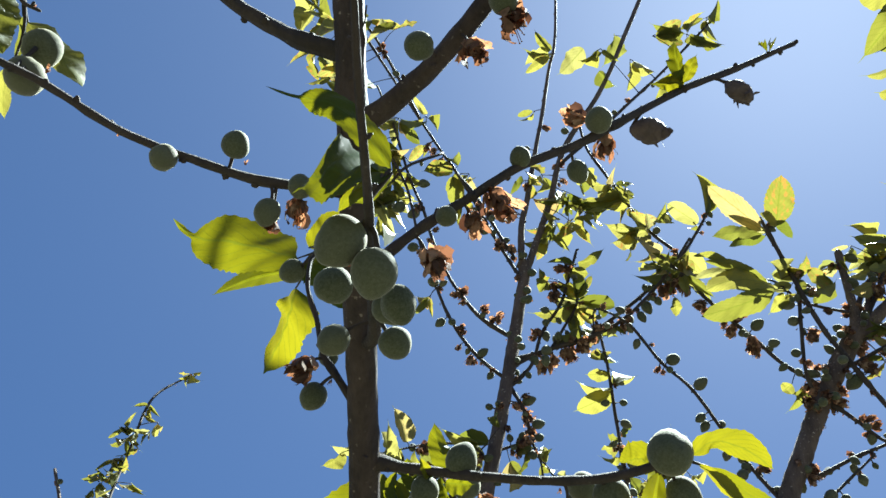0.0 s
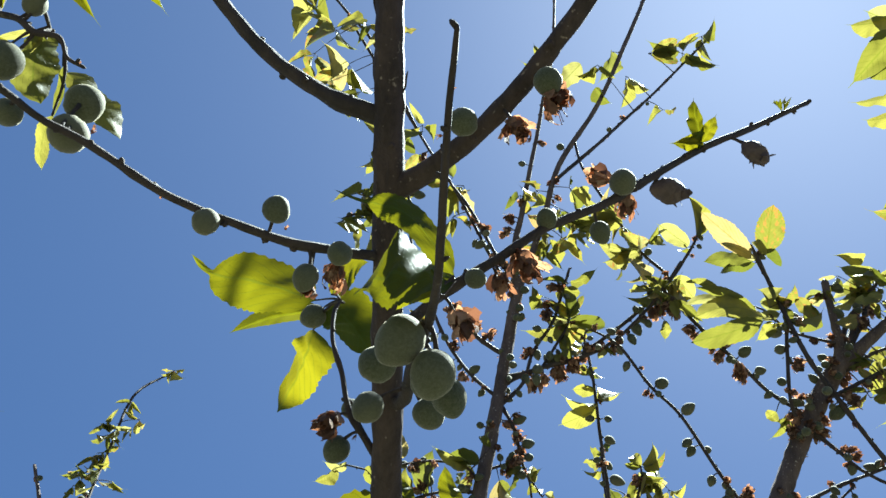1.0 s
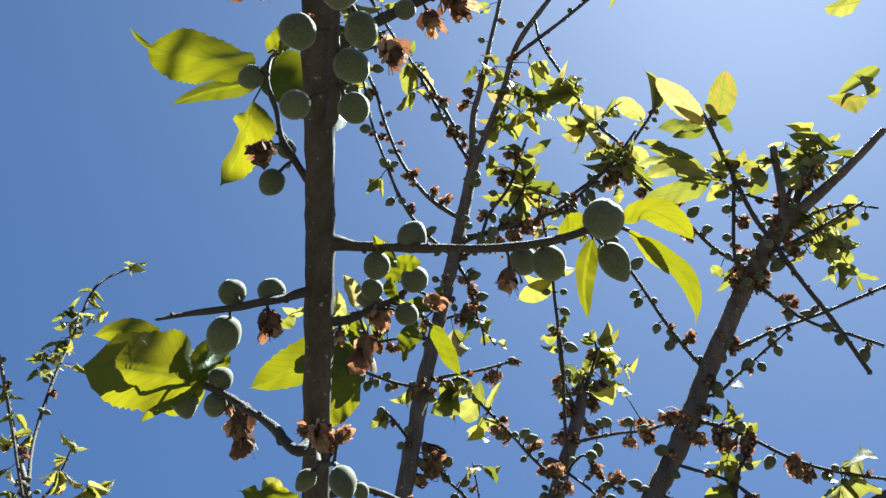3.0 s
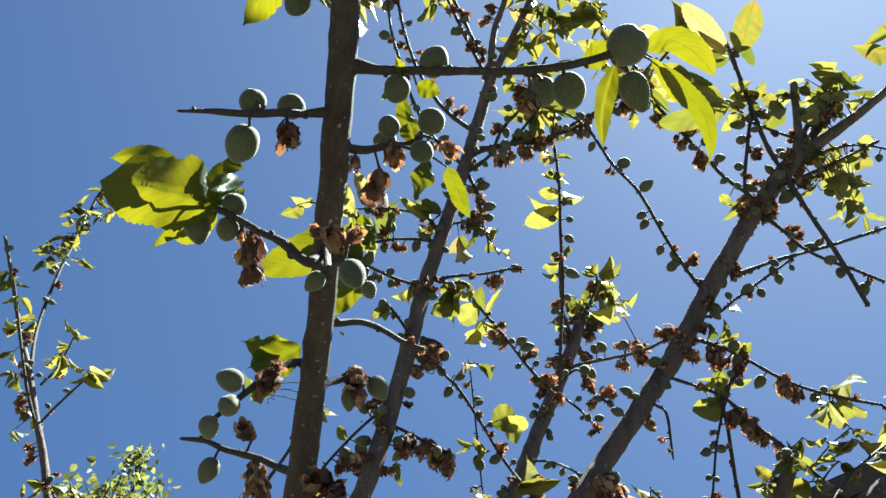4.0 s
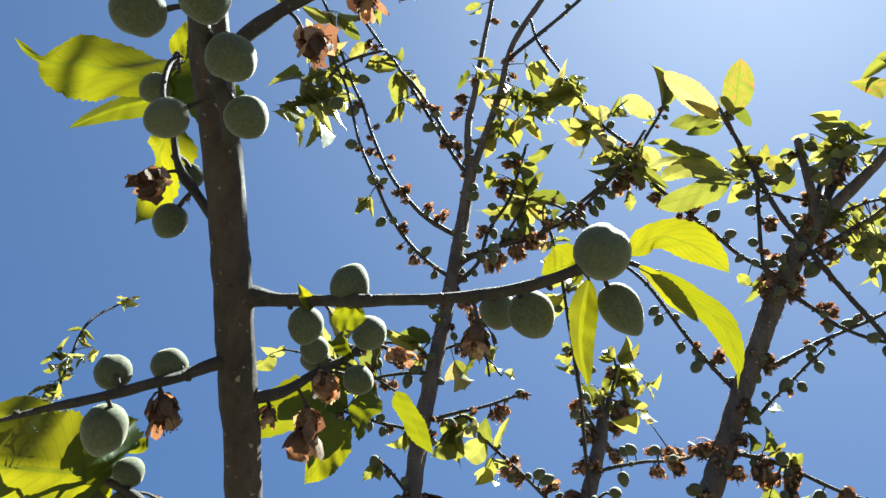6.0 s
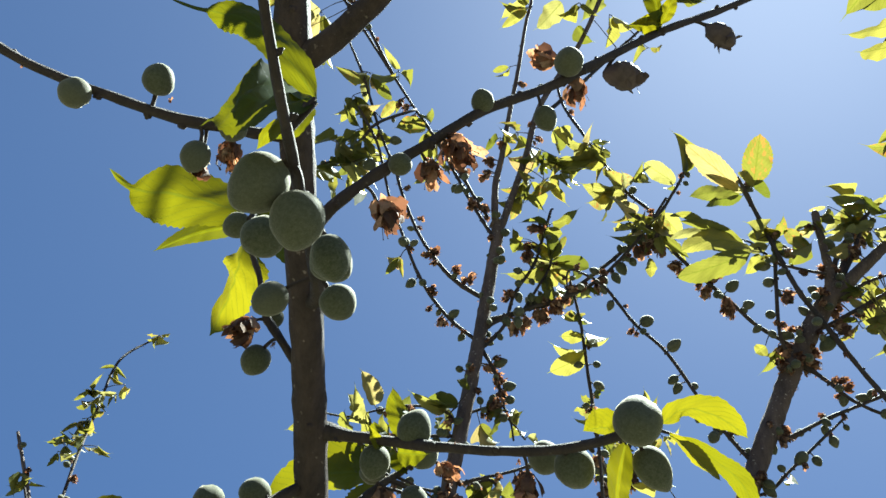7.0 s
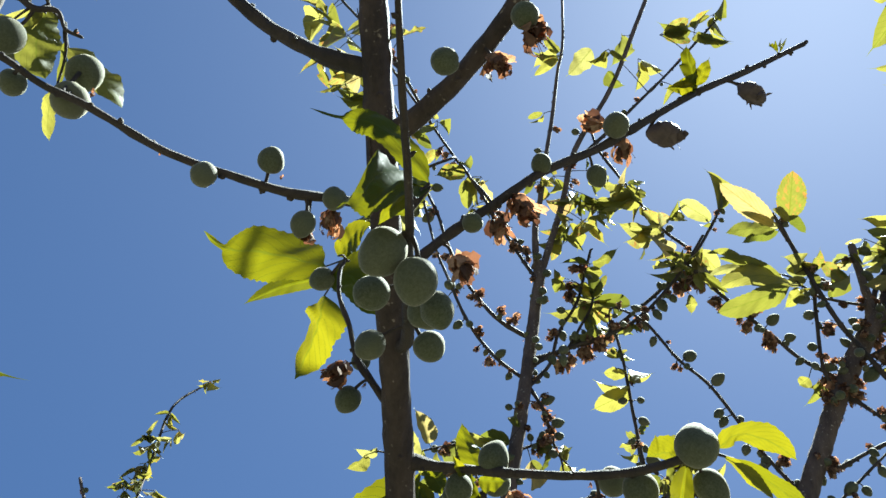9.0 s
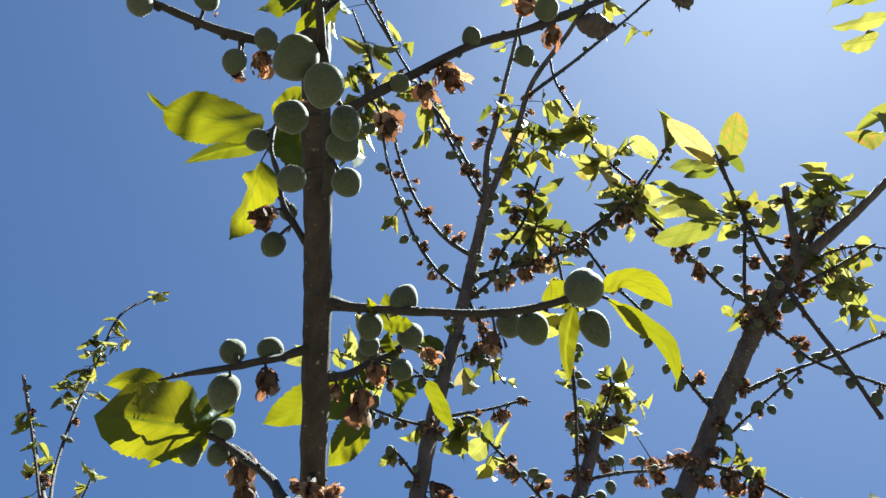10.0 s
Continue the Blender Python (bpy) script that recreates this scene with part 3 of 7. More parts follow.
for k, (high, out, way) in enumerate([(1.15, 0.62, 0.1), (1.5, 0.55, -0.5), (1.75, 0.5, 0.7), (2.1, 0.4, 0.0), (2.45, 0.32, -0.6)]):
    foot = (1.2 - 0.05 * (high - 0.9), 0.995, high)
    mid = (foot[0] + out * 0.45, foot[1] + out * 0.4 * math.sin(way), high + 0.22)
    end = (foot[0] + out * 0.8, foot[1] + out * 0.8 * math.sin(way), high + 0.62)
    limb(right, "branch", [(*foot, 0.009), (*mid, 0.007), (*end, 0.003)],
         fruits=[(mid[0] + 0.02 * q, mid[1] - 0.01, mid[2] + 0.05 * q - 0.01, 0.008) for q in (1, 2, 3, 4)],
         tufts=[(mid[0] + (end[0] - mid[0]) * f, mid[1] + (end[1] - mid[1]) * f, mid[2] + (end[2] - mid[2]) * f + 0.012, 5, 0.055) for f in (0.1, 0.35, 0.6, 0.85, 1.0)])
limb(near, "leader", [(0.03, 0.8, 1.1, 0.011), (-0.03, 0.74, 1.2, 0.0105), (-0.048, 0.62, 1.5, 0.0098), (-0.05, 0.545, 1.6, 0.0089), (-0.051, 0.49, 1.667, 0.0085), (-0.055, 0.4, 1.755, 0.0083), (-0.058, 0.358, 1.8, 0.0082), (-0.064, 0.285, 1.865, 0.0085), (-0.069, 0.238, 1.92, 0.0082), (-0.074, 0.2, 1.97, 0.0078), (-0.079, 0.165, 2.03, 0.0072), (-0.084, 0.135, 2.1, 0.0066)])
limb(bg, "leader", [(0.03, 0.8, 1.1, 0.0132), (-0.0402, 0.855, 1.4974, 0.0108), (-0.0336, 0.87, 1.587, 0.0109), (-0.0119, 0.89, 1.6746, 0.0105), (0.0071, 0.92, 1.8079, 0.0104), (0.0222, 0.95, 1.9535, 0.0105), (0.044, 0.97, 2.0924, 0.0101), (0.0606, 0.985, 2.2032, 0.0102), (0.0757, 1, 2.3143, 0.0101), (0.0898, 1, 2.4206, 0.0099), (0.0797, 1, 2.4319, 0.0094)],
     fruits=[(0.0082, 0.9527, 2.032, 0.0069), (0.0746, 0.9863, 2.19, 0.0076)],
     husks=[(0.0407, 0.9289, 1.8389, 0.0203), (0.043, 0.9366, 1.8546, 0.0179), (-0.0229, 0.8962, 1.6874, 0.0143), (-0.0116, 0.8874, 1.6921, 0.0118), (0.0067, 0.869, 1.6085, 0.0142), (0.091, 0.9901, 2.1469, 0.0117)])
limb(bg, "leader", [(0.03, 0.8, 1.1, 0.0168), (0.111, 0.87, 1.5144, 0.0122), (0.1682, 0.89, 1.6141, 0.0121), (0.2102, 0.9, 1.6624, 0.0118), (0.259, 0.92, 1.7367, 0.0121), (0.3108, 0.93, 1.8164, 0.0123), (0.3628, 0.945, 1.8992, 0.0129), (0.4112, 0.955, 1.9919, 0.013), (0.4588, 0.955, 2.0777, 0.0133), (0.5024, 0.95, 2.1558, 0.0135), (0.5549, 0.94, 2.2364, 0.0139), (0.5917, 0.93, 2.2844, 0.0138)],
     fruits=[(0.4169, 0.9515, 1.9862, 0.0128), (0.2585, 0.9105, 1.6799, 0.0109), (0.2878, 0.9371, 1.7096, 0.0076), (0.4939, 0.9388, 2.1979, 0.0099)],
     husks=[(0.3717, 0.953, 1.9317, 0.022), (0.3797, 0.9486, 1.9115, 0.0173), (0.359, 0.9491, 1.9295, 0.0131), (0.252, 0.9083, 1.7001, 0.0221), (0.2748, 0.9227, 1.6976, 0.0224), (0.287, 0.932, 1.6921, 0.015), (0.4983, 0.9469, 2.1683, 0.0181), (0.5193, 0.9559, 2.1683, 0.0165), (0.5228, 0.9486, 2.1894, 0.0116), (0.4445, 0.9448, 2.059, 0.0078), (0.4989, 0.9592, 2.1264, 0.0081)])
limb(bg, "leader", [(0.03, 0.8, 1.1, 0.0182), (0.1201, 1.16, 1.5395, 0.015), (0.178, 1.22, 1.6819, 0.0145), (0.2232, 1.27, 1.7937, 0.0139), (0.2636, 1.33, 1.9042, 0.0137), (0.3076, 1.38, 2.0155, 0.0133), (0.3644, 1.46, 2.1703, 0.0121), (0.3854, 1.5, 2.2652, 0.0102)],
     fruits=[(0.2971, 1.4776, 2.2073, 0.0177), (0.3314, 1.4435, 2.1638, 0.0137)],
     husks=[(0.3351, 1.434, 2.1403, 0.0203), (0.3576, 1.4559, 2.1415, 0.0183), (0.3128, 1.407, 2.0749, 0.0238), (0.281, 1.3786, 2.0114, 0.0187), (0.3894, 1.4464, 2.1035, 0.0179)],
     tufts=[(0.3879, 1.5053, 2.2517, 5, 0.0535), (0.4201, 1.5079, 2.3004, 4, 0.052), (0.3404, 1.4871, 2.2768, 3, 0.051), (0.4535, 1.4926, 2.3108, 3, 0.0518), (0.4258, 1.4875, 2.2335, 3, 0.0432)])
limb(bg, "leader", [(0.03, 0.8, 1.1, 0.026), (0.3735, 0.86, 1.5602, 0.0215), (0.4501, 0.83, 1.6299, 0.0201), (0.489, 0.8, 1.6725, 0.0193), (0.5296, 0.77, 1.7149, 0.0179), (0.5936, 0.73, 1.7758, 0.0167)],
     tufts=[(0.4636, 0.8286, 1.6797, 3, 0.0278)])
limb(bg, "leader", [(0.03, 0.8, 1.1, 0.0127), (0.3921, 0.88, 1.5953, 0.0105), (0.4098, 0.87, 1.6375, 0.0094), (0.4249, 0.86, 1.6776, 0.0086), (0.4454, 0.85, 1.7305, 0.0075), (0.4496, 0.845, 1.7478, 0.0066)],
     husks=[(0.4085, 0.8746, 1.6563, 0.0081), (0.4286, 0.8535, 1.665, 0.0057)],
     tufts=[(0.4369, 0.825, 1.7392, 4, 0.0288), (0.4087, 0.8358, 1.7095, 4, 0.0286)])
limb(left, "leader", [(-0.42, 1.4, 1.15, 0.012), (-0.4405, 1.42, 1.4717, 0.008), (-0.538, 1.46, 1.6489, 0.0077), (-0.5991, 1.48, 1.7645, 0.0069), (-0.6451, 1.482, 1.8434, 0.0062), (-0.7057, 1.5, 1.9443, 0.0056), (-0.7587, 1.52, 2.0192, 0.0048), (-0.8298, 1.54, 2.1378, 0.004), (-0.9016, 1.56, 2.2538, 0.0032)],
     fruits=[(-0.6773, 1.5025, 1.9374, 0.0065), (-0.6882, 1.4897, 1.8407, 0.0072)],
     husks=[(-0.6384, 1.4861, 1.8349, 0.0093), (-0.6622, 1.4848, 1.7788, 0.0121), (-0.6466, 1.4877, 1.761, 0.012), (-0.7009, 1.4907, 1.8724, 0.0104)],
     tufts=[(-0.7125, 1.4923, 1.9284, 3, 0.0469), (-0.6613, 1.489, 1.8658, 3, 0.0458), (-0.5842, 1.4788, 1.7358, 3, 0.0434), (-0.6923, 1.5126, 1.8265, 3, 0.0458), (-0.558, 1.4821, 1.7005, 3, 0.0429), (-0.8382, 1.563, 2.1499, 4, 0.0478), (-0.747, 1.5361, 2.0608, 4, 0.0458), (-0.7796, 1.5486, 2.0432, 3, 0.0458), (-0.7579, 1.524, 1.9841, 3, 0.0443), (-0.8386, 1.5288, 2.1574, 3, 0.047)])
limb(near, "branch", [(-0.0648, 0.2776, 1.8737, 0.003), (-0.0936, 0.2618, 1.8632, 0.0025), (-0.1147, 0.253, 1.8594, 0.0023), (-0.1408, 0.2417, 1.8601, 0.0021), (-0.1693, 0.2305, 1.8638, 0.0019), (-0.2023, 0.2125, 1.8739, 0.0019), (-0.2229, 0.2007, 1.8769, 0.0017), (-0.237, 0.1876, 1.8799, 0.0017), (-0.2536, 0.1735, 1.8809, 0.0015)],
     fruits=[(-0.1487, 0.2381, 1.8549, 0.0069), (-0.1183, 0.2412, 1.8689, 0.0074), (-0.2181, 0.216, 1.8843, 0.01), (-0.2185, 0.2155, 1.906, 0.0104), (-0.2424, 0.2051, 1.8839, 0.0071), (-0.086, 0.2535, 1.8546, 0.0066), (-0.1015, 0.2616, 1.8446, 0.0069)],
     husks=[(-0.089, 0.2657, 1.8508, 0.0101), (-0.1004, 0.2663, 1.8437, 0.0072), (-0.2016, 0.208, 1.8794, 0.0037), (-0.1129, 0.246, 1.8616, 0.0025), (-0.1705, 0.2312, 1.8628, 0.0024)])
limb(near, "branch", [(-0.2706, 0.1899, 1.9392, 0.0018), (-0.2551, 0.1899, 1.9363, 0.0016), (-0.2445, 0.1921, 1.9291, 0.0015), (-0.2302, 0.1915, 1.9254, 0.0013), (-0.2247, 0.1962, 1.9167, 0.001), (-0.2162, 0.199, 1.9135, 0.0009)],
     fruits=[(-0.2528, 0.1953, 1.9094, 0.0102), (-0.248, 0.1862, 1.944, 0.0062)],
     husks=[(-0.2185, 0.1978, 1.9148, 0.0022)],
     leaves=[(-0.252, 0.1931, 1.92, -0.2708, 0.2011, 1.9173, 0.0076), (-0.2304, 0.1746, 1.9583, -0.2191, 0.1841, 1.9369, 0.0084)])
limb(near, "branch", [(-0.3749, 0.344, 1.7995, 0.0054), (-0.3437, 0.2982, 1.8616, 0.0053), (-0.3138, 0.2462, 1.9311, 0.0052), (-0.301, 0.2198, 1.9625, 0.0049), (-0.2829, 0.1949, 1.9998, 0.0046), (-0.2655, 0.1736, 2.0328, 0.0044)],
     fruits=[(-0.276, 0.2089, 1.9909, 0.0065), (-0.2981, 0.2406, 1.9688, 0.01)],
     husks=[(-0.3012, 0.2418, 1.9208, 0.0044), (-0.2853, 0.2036, 1.9817, 0.0032)],
     leaves=[(-0.2854, 0.2026, 1.9829, -0.3154, 0.2131, 1.9835, 0.0159), (-0.3204, 0.3171, 1.8313, -0.2882, 0.3482, 1.7968, 0.0233), (-0.2883, 0.2022, 1.999, -0.2599, 0.1955, 1.9981, 0.0131), (-0.2901, 0.2012, 2.0001, -0.2709, 0.1847, 2.0022, 0.0131)])
limb(near, "branch", [(-0.2195, 0.1754, 2.0304, 0.0013), (-0.2133, 0.1857, 2.0182, 0.0009), (-0.2117, 0.1915, 2.0113, 0.0008)],
     leaves=[(-0.2116, 0.1919, 2.0108, -0.2133, 0.218, 1.9939, 0.017), (-0.2152, 0.1971, 2.0202, -0.2035, 0.2051, 2.0307, 0.0134)])
limb(near, "branch", [(-0.0701, 0.23, 1.9305, 0.0056), (-0.08, 0.2303, 1.9332, 0.0051), (-0.1004, 0.2277, 1.9395, 0.0045), (-0.1261, 0.2252, 1.9552, 0.0041), (-0.1474, 0.2191, 1.9703, 0.004), (-0.1661, 0.211, 1.9878, 0.0039), (-0.1854, 0.2018, 2.0067, 0.0038), (-0.2047, 0.1948, 2.0228, 0.0037), (-0.2373, 0.1843, 2.0511, 0.0033)],
     husks=[(-0.1841, 0.1985, 2.0106, 0.003), (-0.0842, 0.2315, 1.9349, 0.0031), (-0.1243, 0.2271, 1.9528, 0.0029)])
limb(near, "branch", [(-0.0672, 0.2553, 1.8997, 0.0067), (-0.0464, 0.241, 1.9048, 0.0058), (-0.0271, 0.2245, 1.9118, 0.0053), (-0.0061, 0.2038, 1.9255, 0.005), (0.014, 0.1808, 1.945, 0.0047), (0.0264, 0.166, 1.9595, 0.0044), (0.0394, 0.1471, 1.9773, 0.0041), (0.0541, 0.1255, 1.9951, 0.0035)],
     fruits=[(-0.031, 0.2038, 1.9005, 0.0074), (0.0075, 0.189, 1.917, 0.0073), (0.0499, 0.154, 1.9613, 0.0095)],
     husks=[(-0.0054, 0.2052, 1.9006, 0.0095), (0.0126, 0.1963, 1.9141, 0.013), (0.0356, 0.1603, 1.9646, 0.0034), (-0.0344, 0.2332, 1.9062, 0.0027)],
     leaves=[(0.0612, 0.1571, 1.9606, 0.065, 0.1578, 1.9454, 0.0068)])
limb(near, "branch", [(-0.0621, 0.3081, 1.8445, 0.0035), (-0.0576, 0.3089, 1.8462, 0.0032), (-0.0467, 0.3052, 1.8588, 0.003), (-0.0324, 0.3031, 1.8741, 0.0029), (-0.0048, 0.302, 1.8993, 0.0028), (0.0239, 0.3012, 1.9257, 0.0027), (0.0584, 0.3053, 1.9511, 0.0027), (0.0858, 0.3092, 1.9765, 0.0026), (0.1362, 0.318, 2.0261, 0.0025), (0.1821, 0.3265, 2.0636, 0.0022), (0.2369, 0.3325, 2.1074, 0.0019)],
     fruits=[(-0.0173, 0.2987, 1.8811, 0.0063), (0.0234, 0.298, 1.9296, 0.0067), (0.0598, 0.3156, 1.9387, 0.007), (0.0717, 0.2969, 1.965, 0.0088)],
     husks=[(0.0118, 0.3049, 1.8992, 0.0131), (-0.0022, 0.3084, 1.8869, 0.0103), (-0.0231, 0.3118, 1.859, 0.0124), (0.0592, 0.3024, 1.9733, 0.0108), (0.0795, 0.3177, 1.9662, 0.011), (0.1108, 0.3226, 1.9868, 0.0138, 0.95, 0.1, 0.0), (0.178, 0.3236, 2.0335, 0.012, 0.6, 0.1, -0.65), (0.136, 0.3163, 2.0283, 0.0032), (0.182, 0.3257, 2.0646, 0.0033)],
     leaves=[(0.137, 0.315, 2.0299, 0.1288, 0.2998, 2.0627, 0.0087), (0.137, 0.315, 2.0299, 0.145, 0.3001, 2.0435, 0.0087), (0.1358, 0.3145, 2.0304, 0.1187, 0.3072, 2.0219, 0.0087), (0.135, 0.3151, 2.0297, 0.1144, 0.3122, 2.0228, 0.0095), (0.2103, 0.3269, 2.0871, 0.207, 0.3274, 2.1007, 0.0034), (0.2116, 0.3268, 2.0872, 0.2178, 0.3272, 2.1066, 0.003)])
limb(near, "branch", [(-0.0599, 0.3349, 1.8205, 0.004), (-0.0504, 0.3175, 1.8125, 0.0036), (-0.0451, 0.2575, 1.7988, 0.0026), (-0.0388, 0.1974, 1.7773, 0.002), (-0.0358, 0.16, 1.7676, 0.0015), (-0.0354, 0.1345, 1.767, 0.0013), (-0.0356, 0.1136, 1.7734, 0.0011), (-0.0357, 0.0953, 1.7798, 0.001), (-0.0352, 0.0837, 1.7843, 0.0009), (-0.035, 0.0779, 1.7867, 0.0007)],
     fruits=[(-0.0352, 0.197, 1.759, 0.0088), (-0.0475, 0.193, 1.7688, 0.0093), (-0.0593, 0.2455, 1.7896, 0.0088), (-0.0372, 0.2673, 1.7953, 0.0086), (-0.0285, 0.2201, 1.763, 0.0071), (-0.0365, 0.292, 1.7932, 0.0084), (-0.0657, 0.2951, 1.7954, 0.0079)],
     husks=[(-0.0378, 0.1058, 1.7781, 0.0017), (-0.035, 0.0923, 1.7818, 0.0013), (-0.0546, 0.2439, 1.7994, 0.0024)],
     ribs=[([(-0.0304, 0.1712, 1.7820), (-0.0383, 0.1640, 1.7898), (-0.0482, 0.1577, 1.7966), (-0.0572, 0.1559, 1.7981), (-0.0643, 0.1550, 1.7986), (-0.0729, 0.1529, 1.8004)], 0.0046, 0.0053, 0.70, 0.05, 36, 0.62),
           ([(-0.0300, 0.1720, 1.7811), (-0.0390, 0.1709, 1.7816), (-0.0518, 0.1729, 1.7815), (-0.0588, 0.1772, 1.7806), (-0.0645, 0.1798, 1.7771)], 0.0098, 0.0215, 1.20, 0.05, 37, 0.62),
           ([(-0.0326, 0.1708, 1.7794), (-0.0356, 0.1774, 1.7808), (-0.0406, 0.1845, 1.7813), (-0.0448, 0.1885, 1.7824)], 0.0037, 0.0049, -0.3, 0.3, 38),
           ([(-0.0329, 0.1718, 1.7783), (-0.04, 0.1777, 1.78), (-0.0466, 0.1848, 1.7805), (-0.0501, 0.1906, 1.7796)], 0.0024, 0.0028, 0.5, 0.3, 41)])
limb(near, "branch", [(-0.0577, 0.3624, 1.7953, 0.0025), (-0.0624, 0.3619, 1.7981, 0.0023), (-0.0726, 0.3557, 1.81, 0.0020), (-0.0822, 0.3517, 1.8226, 0.0018), (-0.0893, 0.3492, 1.8442, 0.0016), (-0.0972, 0.3465, 1.8629, 0.0014), (-0.1001, 0.3483, 1.8843, 0.0013), (-0.0983, 0.3495, 1.8938, 0.0010)],
     fruits=[(-0.0877, 0.3705, 1.8071, 0.0081), (-0.1182, 0.377, 1.9005, 0.0084), (-0.0828, 0.3682, 1.8316, 0.0062)],
     husks=[(-0.0914, 0.3498, 1.8121, 0.0112), (-0.0774, 0.3588, 1.8094, 0.0031), (-0.0835, 0.3525, 1.8247, 0.0029)],
     ribs=[([(-0.1233, 0.3967, 1.9273), (-0.1431, 0.3968, 1.9334), (-0.1680, 0.3968, 1.9394), (-0.1941, 0.3985, 1.9432), (-0.2052, 0.3957, 1.9458), (-0.2160, 0.3888, 1.9531)], 0.0164, 0.0188, 0.80, 0.05, 31, 0.62),
           ([(-0.1204, 0.4014, 1.9219), (-0.1436, 0.4076, 1.9207), (-0.1609, 0.4107, 1.9158), (-0.1827, 0.4167, 1.9072)], 0.0079, 0.009, 0.20, 0.70, 32, 0.75),
           ([(-0.1233, 0.4100, 1.9115), (-0.1268, 0.4204, 1.8991), (-0.1332, 0.4359, 1.8881), (-0.1461, 0.4570, 1.8700)], 0.0145, 0.0170, 0.60, 0.25, 33, 0.62),
           ([(-0.1071, 0.3665, 1.9017), (-0.0966, 0.3767, 1.8999), (-0.0867, 0.3899, 1.8945), (-0.078, 0.4017, 1.8877)], 0.0159, 0.0159, 0.1, 0.25, 34),
           ([(-0.1064, 0.3614, 1.9077), (-0.1002, 0.3588, 1.9173), (-0.0943, 0.3577, 1.9283), (-0.0859, 0.3598, 1.9358)], 0.0061, 0.0091, 0.3, 0.3, 35)])
limb(near, "branch", [(-0.0563, 0.3823, 1.7739, 0.0044), (-0.0501, 0.382, 1.7748, 0.004), (-0.031, 0.377, 1.7707, 0.0027), (-0.0038, 0.3634, 1.7625, 0.0025), (0.0162, 0.3549, 1.758, 0.0023), (0.0368, 0.3469, 1.7543, 0.0022), (0.0564, 0.338, 1.7519, 0.0022), (0.074, 0.3296, 1.7523, 0.0021), (0.0874, 0.3223, 1.7549, 0.0021)],
     fruits=[(-0.0036, 0.3654, 1.7706, 0.0088), (0.0922, 0.3226, 1.7603, 0.0112, 1), (0.0686, 0.3479, 1.7486, 0.0094), (0.0578, 0.362, 1.7585, 0.0082), (0.1008, 0.339, 1.7469, 0.0083, 1), (-0.0222, 0.3786, 1.7595, 0.0082)],
     husks=[(0.0477, 0.3524, 1.7396, 0.0097), (0.016, 0.3538, 1.7594, 0.0024), (0.0445, 0.3494, 1.7506, 0.0026), (-0.0228, 0.3772, 1.7666, 0.0022)],
     leaves=[(-0.0198, 0.373, 1.7638, -0.0249, 0.365, 1.771, 0.0049), (-0.0116, 0.3785, 1.7644, 0.0029, 0.3815, 1.7642, 0.0093)],
     ribs=[([(0.0845, 0.3305, 1.7567), (0.0813, 0.3343, 1.7619), (0.0777, 0.3404, 1.7639), (0.073, 0.345, 1.7647)], 0.0064, 0.007, 0.2, 0.3, 39),
           ([(0.0878, 0.3294, 1.7534), (0.0857, 0.3377, 1.7420), (0.0860, 0.3476, 1.7334), (0.0907, 0.3610, 1.7235)], 0.0058, 0.0076, 0.40, 0.70, 40, 0.7),
           ([(0.1027, 0.3242, 1.7603), (0.1128, 0.3200, 1.7657), (0.1285, 0.3245, 1.7643), (0.1426, 0.3337, 1.7599)], 0.0062, 0.0053, 0.30, 0.05, 42, 0.6),
           ([(0.1109, 0.3296, 1.7577), (0.1286, 0.3398, 1.7518), (0.1425, 0.3501, 1.7459), (0.1502, 0.3620, 1.7378), (0.1528, 0.3730, 1.7311)], 0.0043, 0.0041, 0.40, 0.05, 43, 0.8),
           ([(0.1056, 0.3248, 1.7565), (0.1171, 0.3347, 1.7526), (0.1254, 0.3406, 1.7474), (0.1315, 0.3449, 1.7446)], 0.0029, 0.004, 0.5, 0.3, 44)])
limb(near, "branch", [(-0.0544, 0.4142, 1.7411, 0.0035), (-0.0382, 0.4269, 1.7508, 0.0026), (-0.0271, 0.4397, 1.7666, 0.0023), (-0.0148, 0.4529, 1.7818, 0.0023), (-0.006, 0.4554, 1.7915, 0.002)],
     fruits=[(-0.0005, 0.432, 1.7865, 0.0095), (-0.0266, 0.4321, 1.7767, 0.0077), (-0.0287, 0.4532, 1.782, 0.0073), (-0.0038, 0.4313, 1.76, 0.0077)],
     husks=[(-0.0214, 0.4422, 1.763, 0.0112), (-0.0286, 0.4465, 1.7407, 0.0143), (0.0131, 0.4578, 1.7873, 0.0096), (-0.0419, 0.4239, 1.7382, 0.0065)],
     leaves=[(-0.0094, 0.4525, 1.7821, -0.0182, 0.4516, 1.8015, 0.0087)],
     ribs=[([(-0.0120, 0.4911, 1.8209), (-0.0170, 0.4887, 1.8314), (-0.0213, 0.4869, 1.8413), (-0.0244, 0.4788, 1.8510)], 0.007, 0.0061, 0.50, 0.05, 78, 0.8),
           ([(0.0012, 0.4418, 1.7636), (-0.0002, 0.4464, 1.7559), (-0.0017, 0.4511, 1.7480), (-0.0036, 0.4564, 1.7393)], 0.0094, 0.0064, -0.70, 0.05, 91, 0.6),
           ([(0.0137, 0.4433, 1.7604), (0.0198, 0.4479, 1.7523), (0.0260, 0.4531, 1.7432), (0.0335, 0.4585, 1.7336)], 0.0041, 0.0057, 0.30, 0.05, 92, 0.7)])
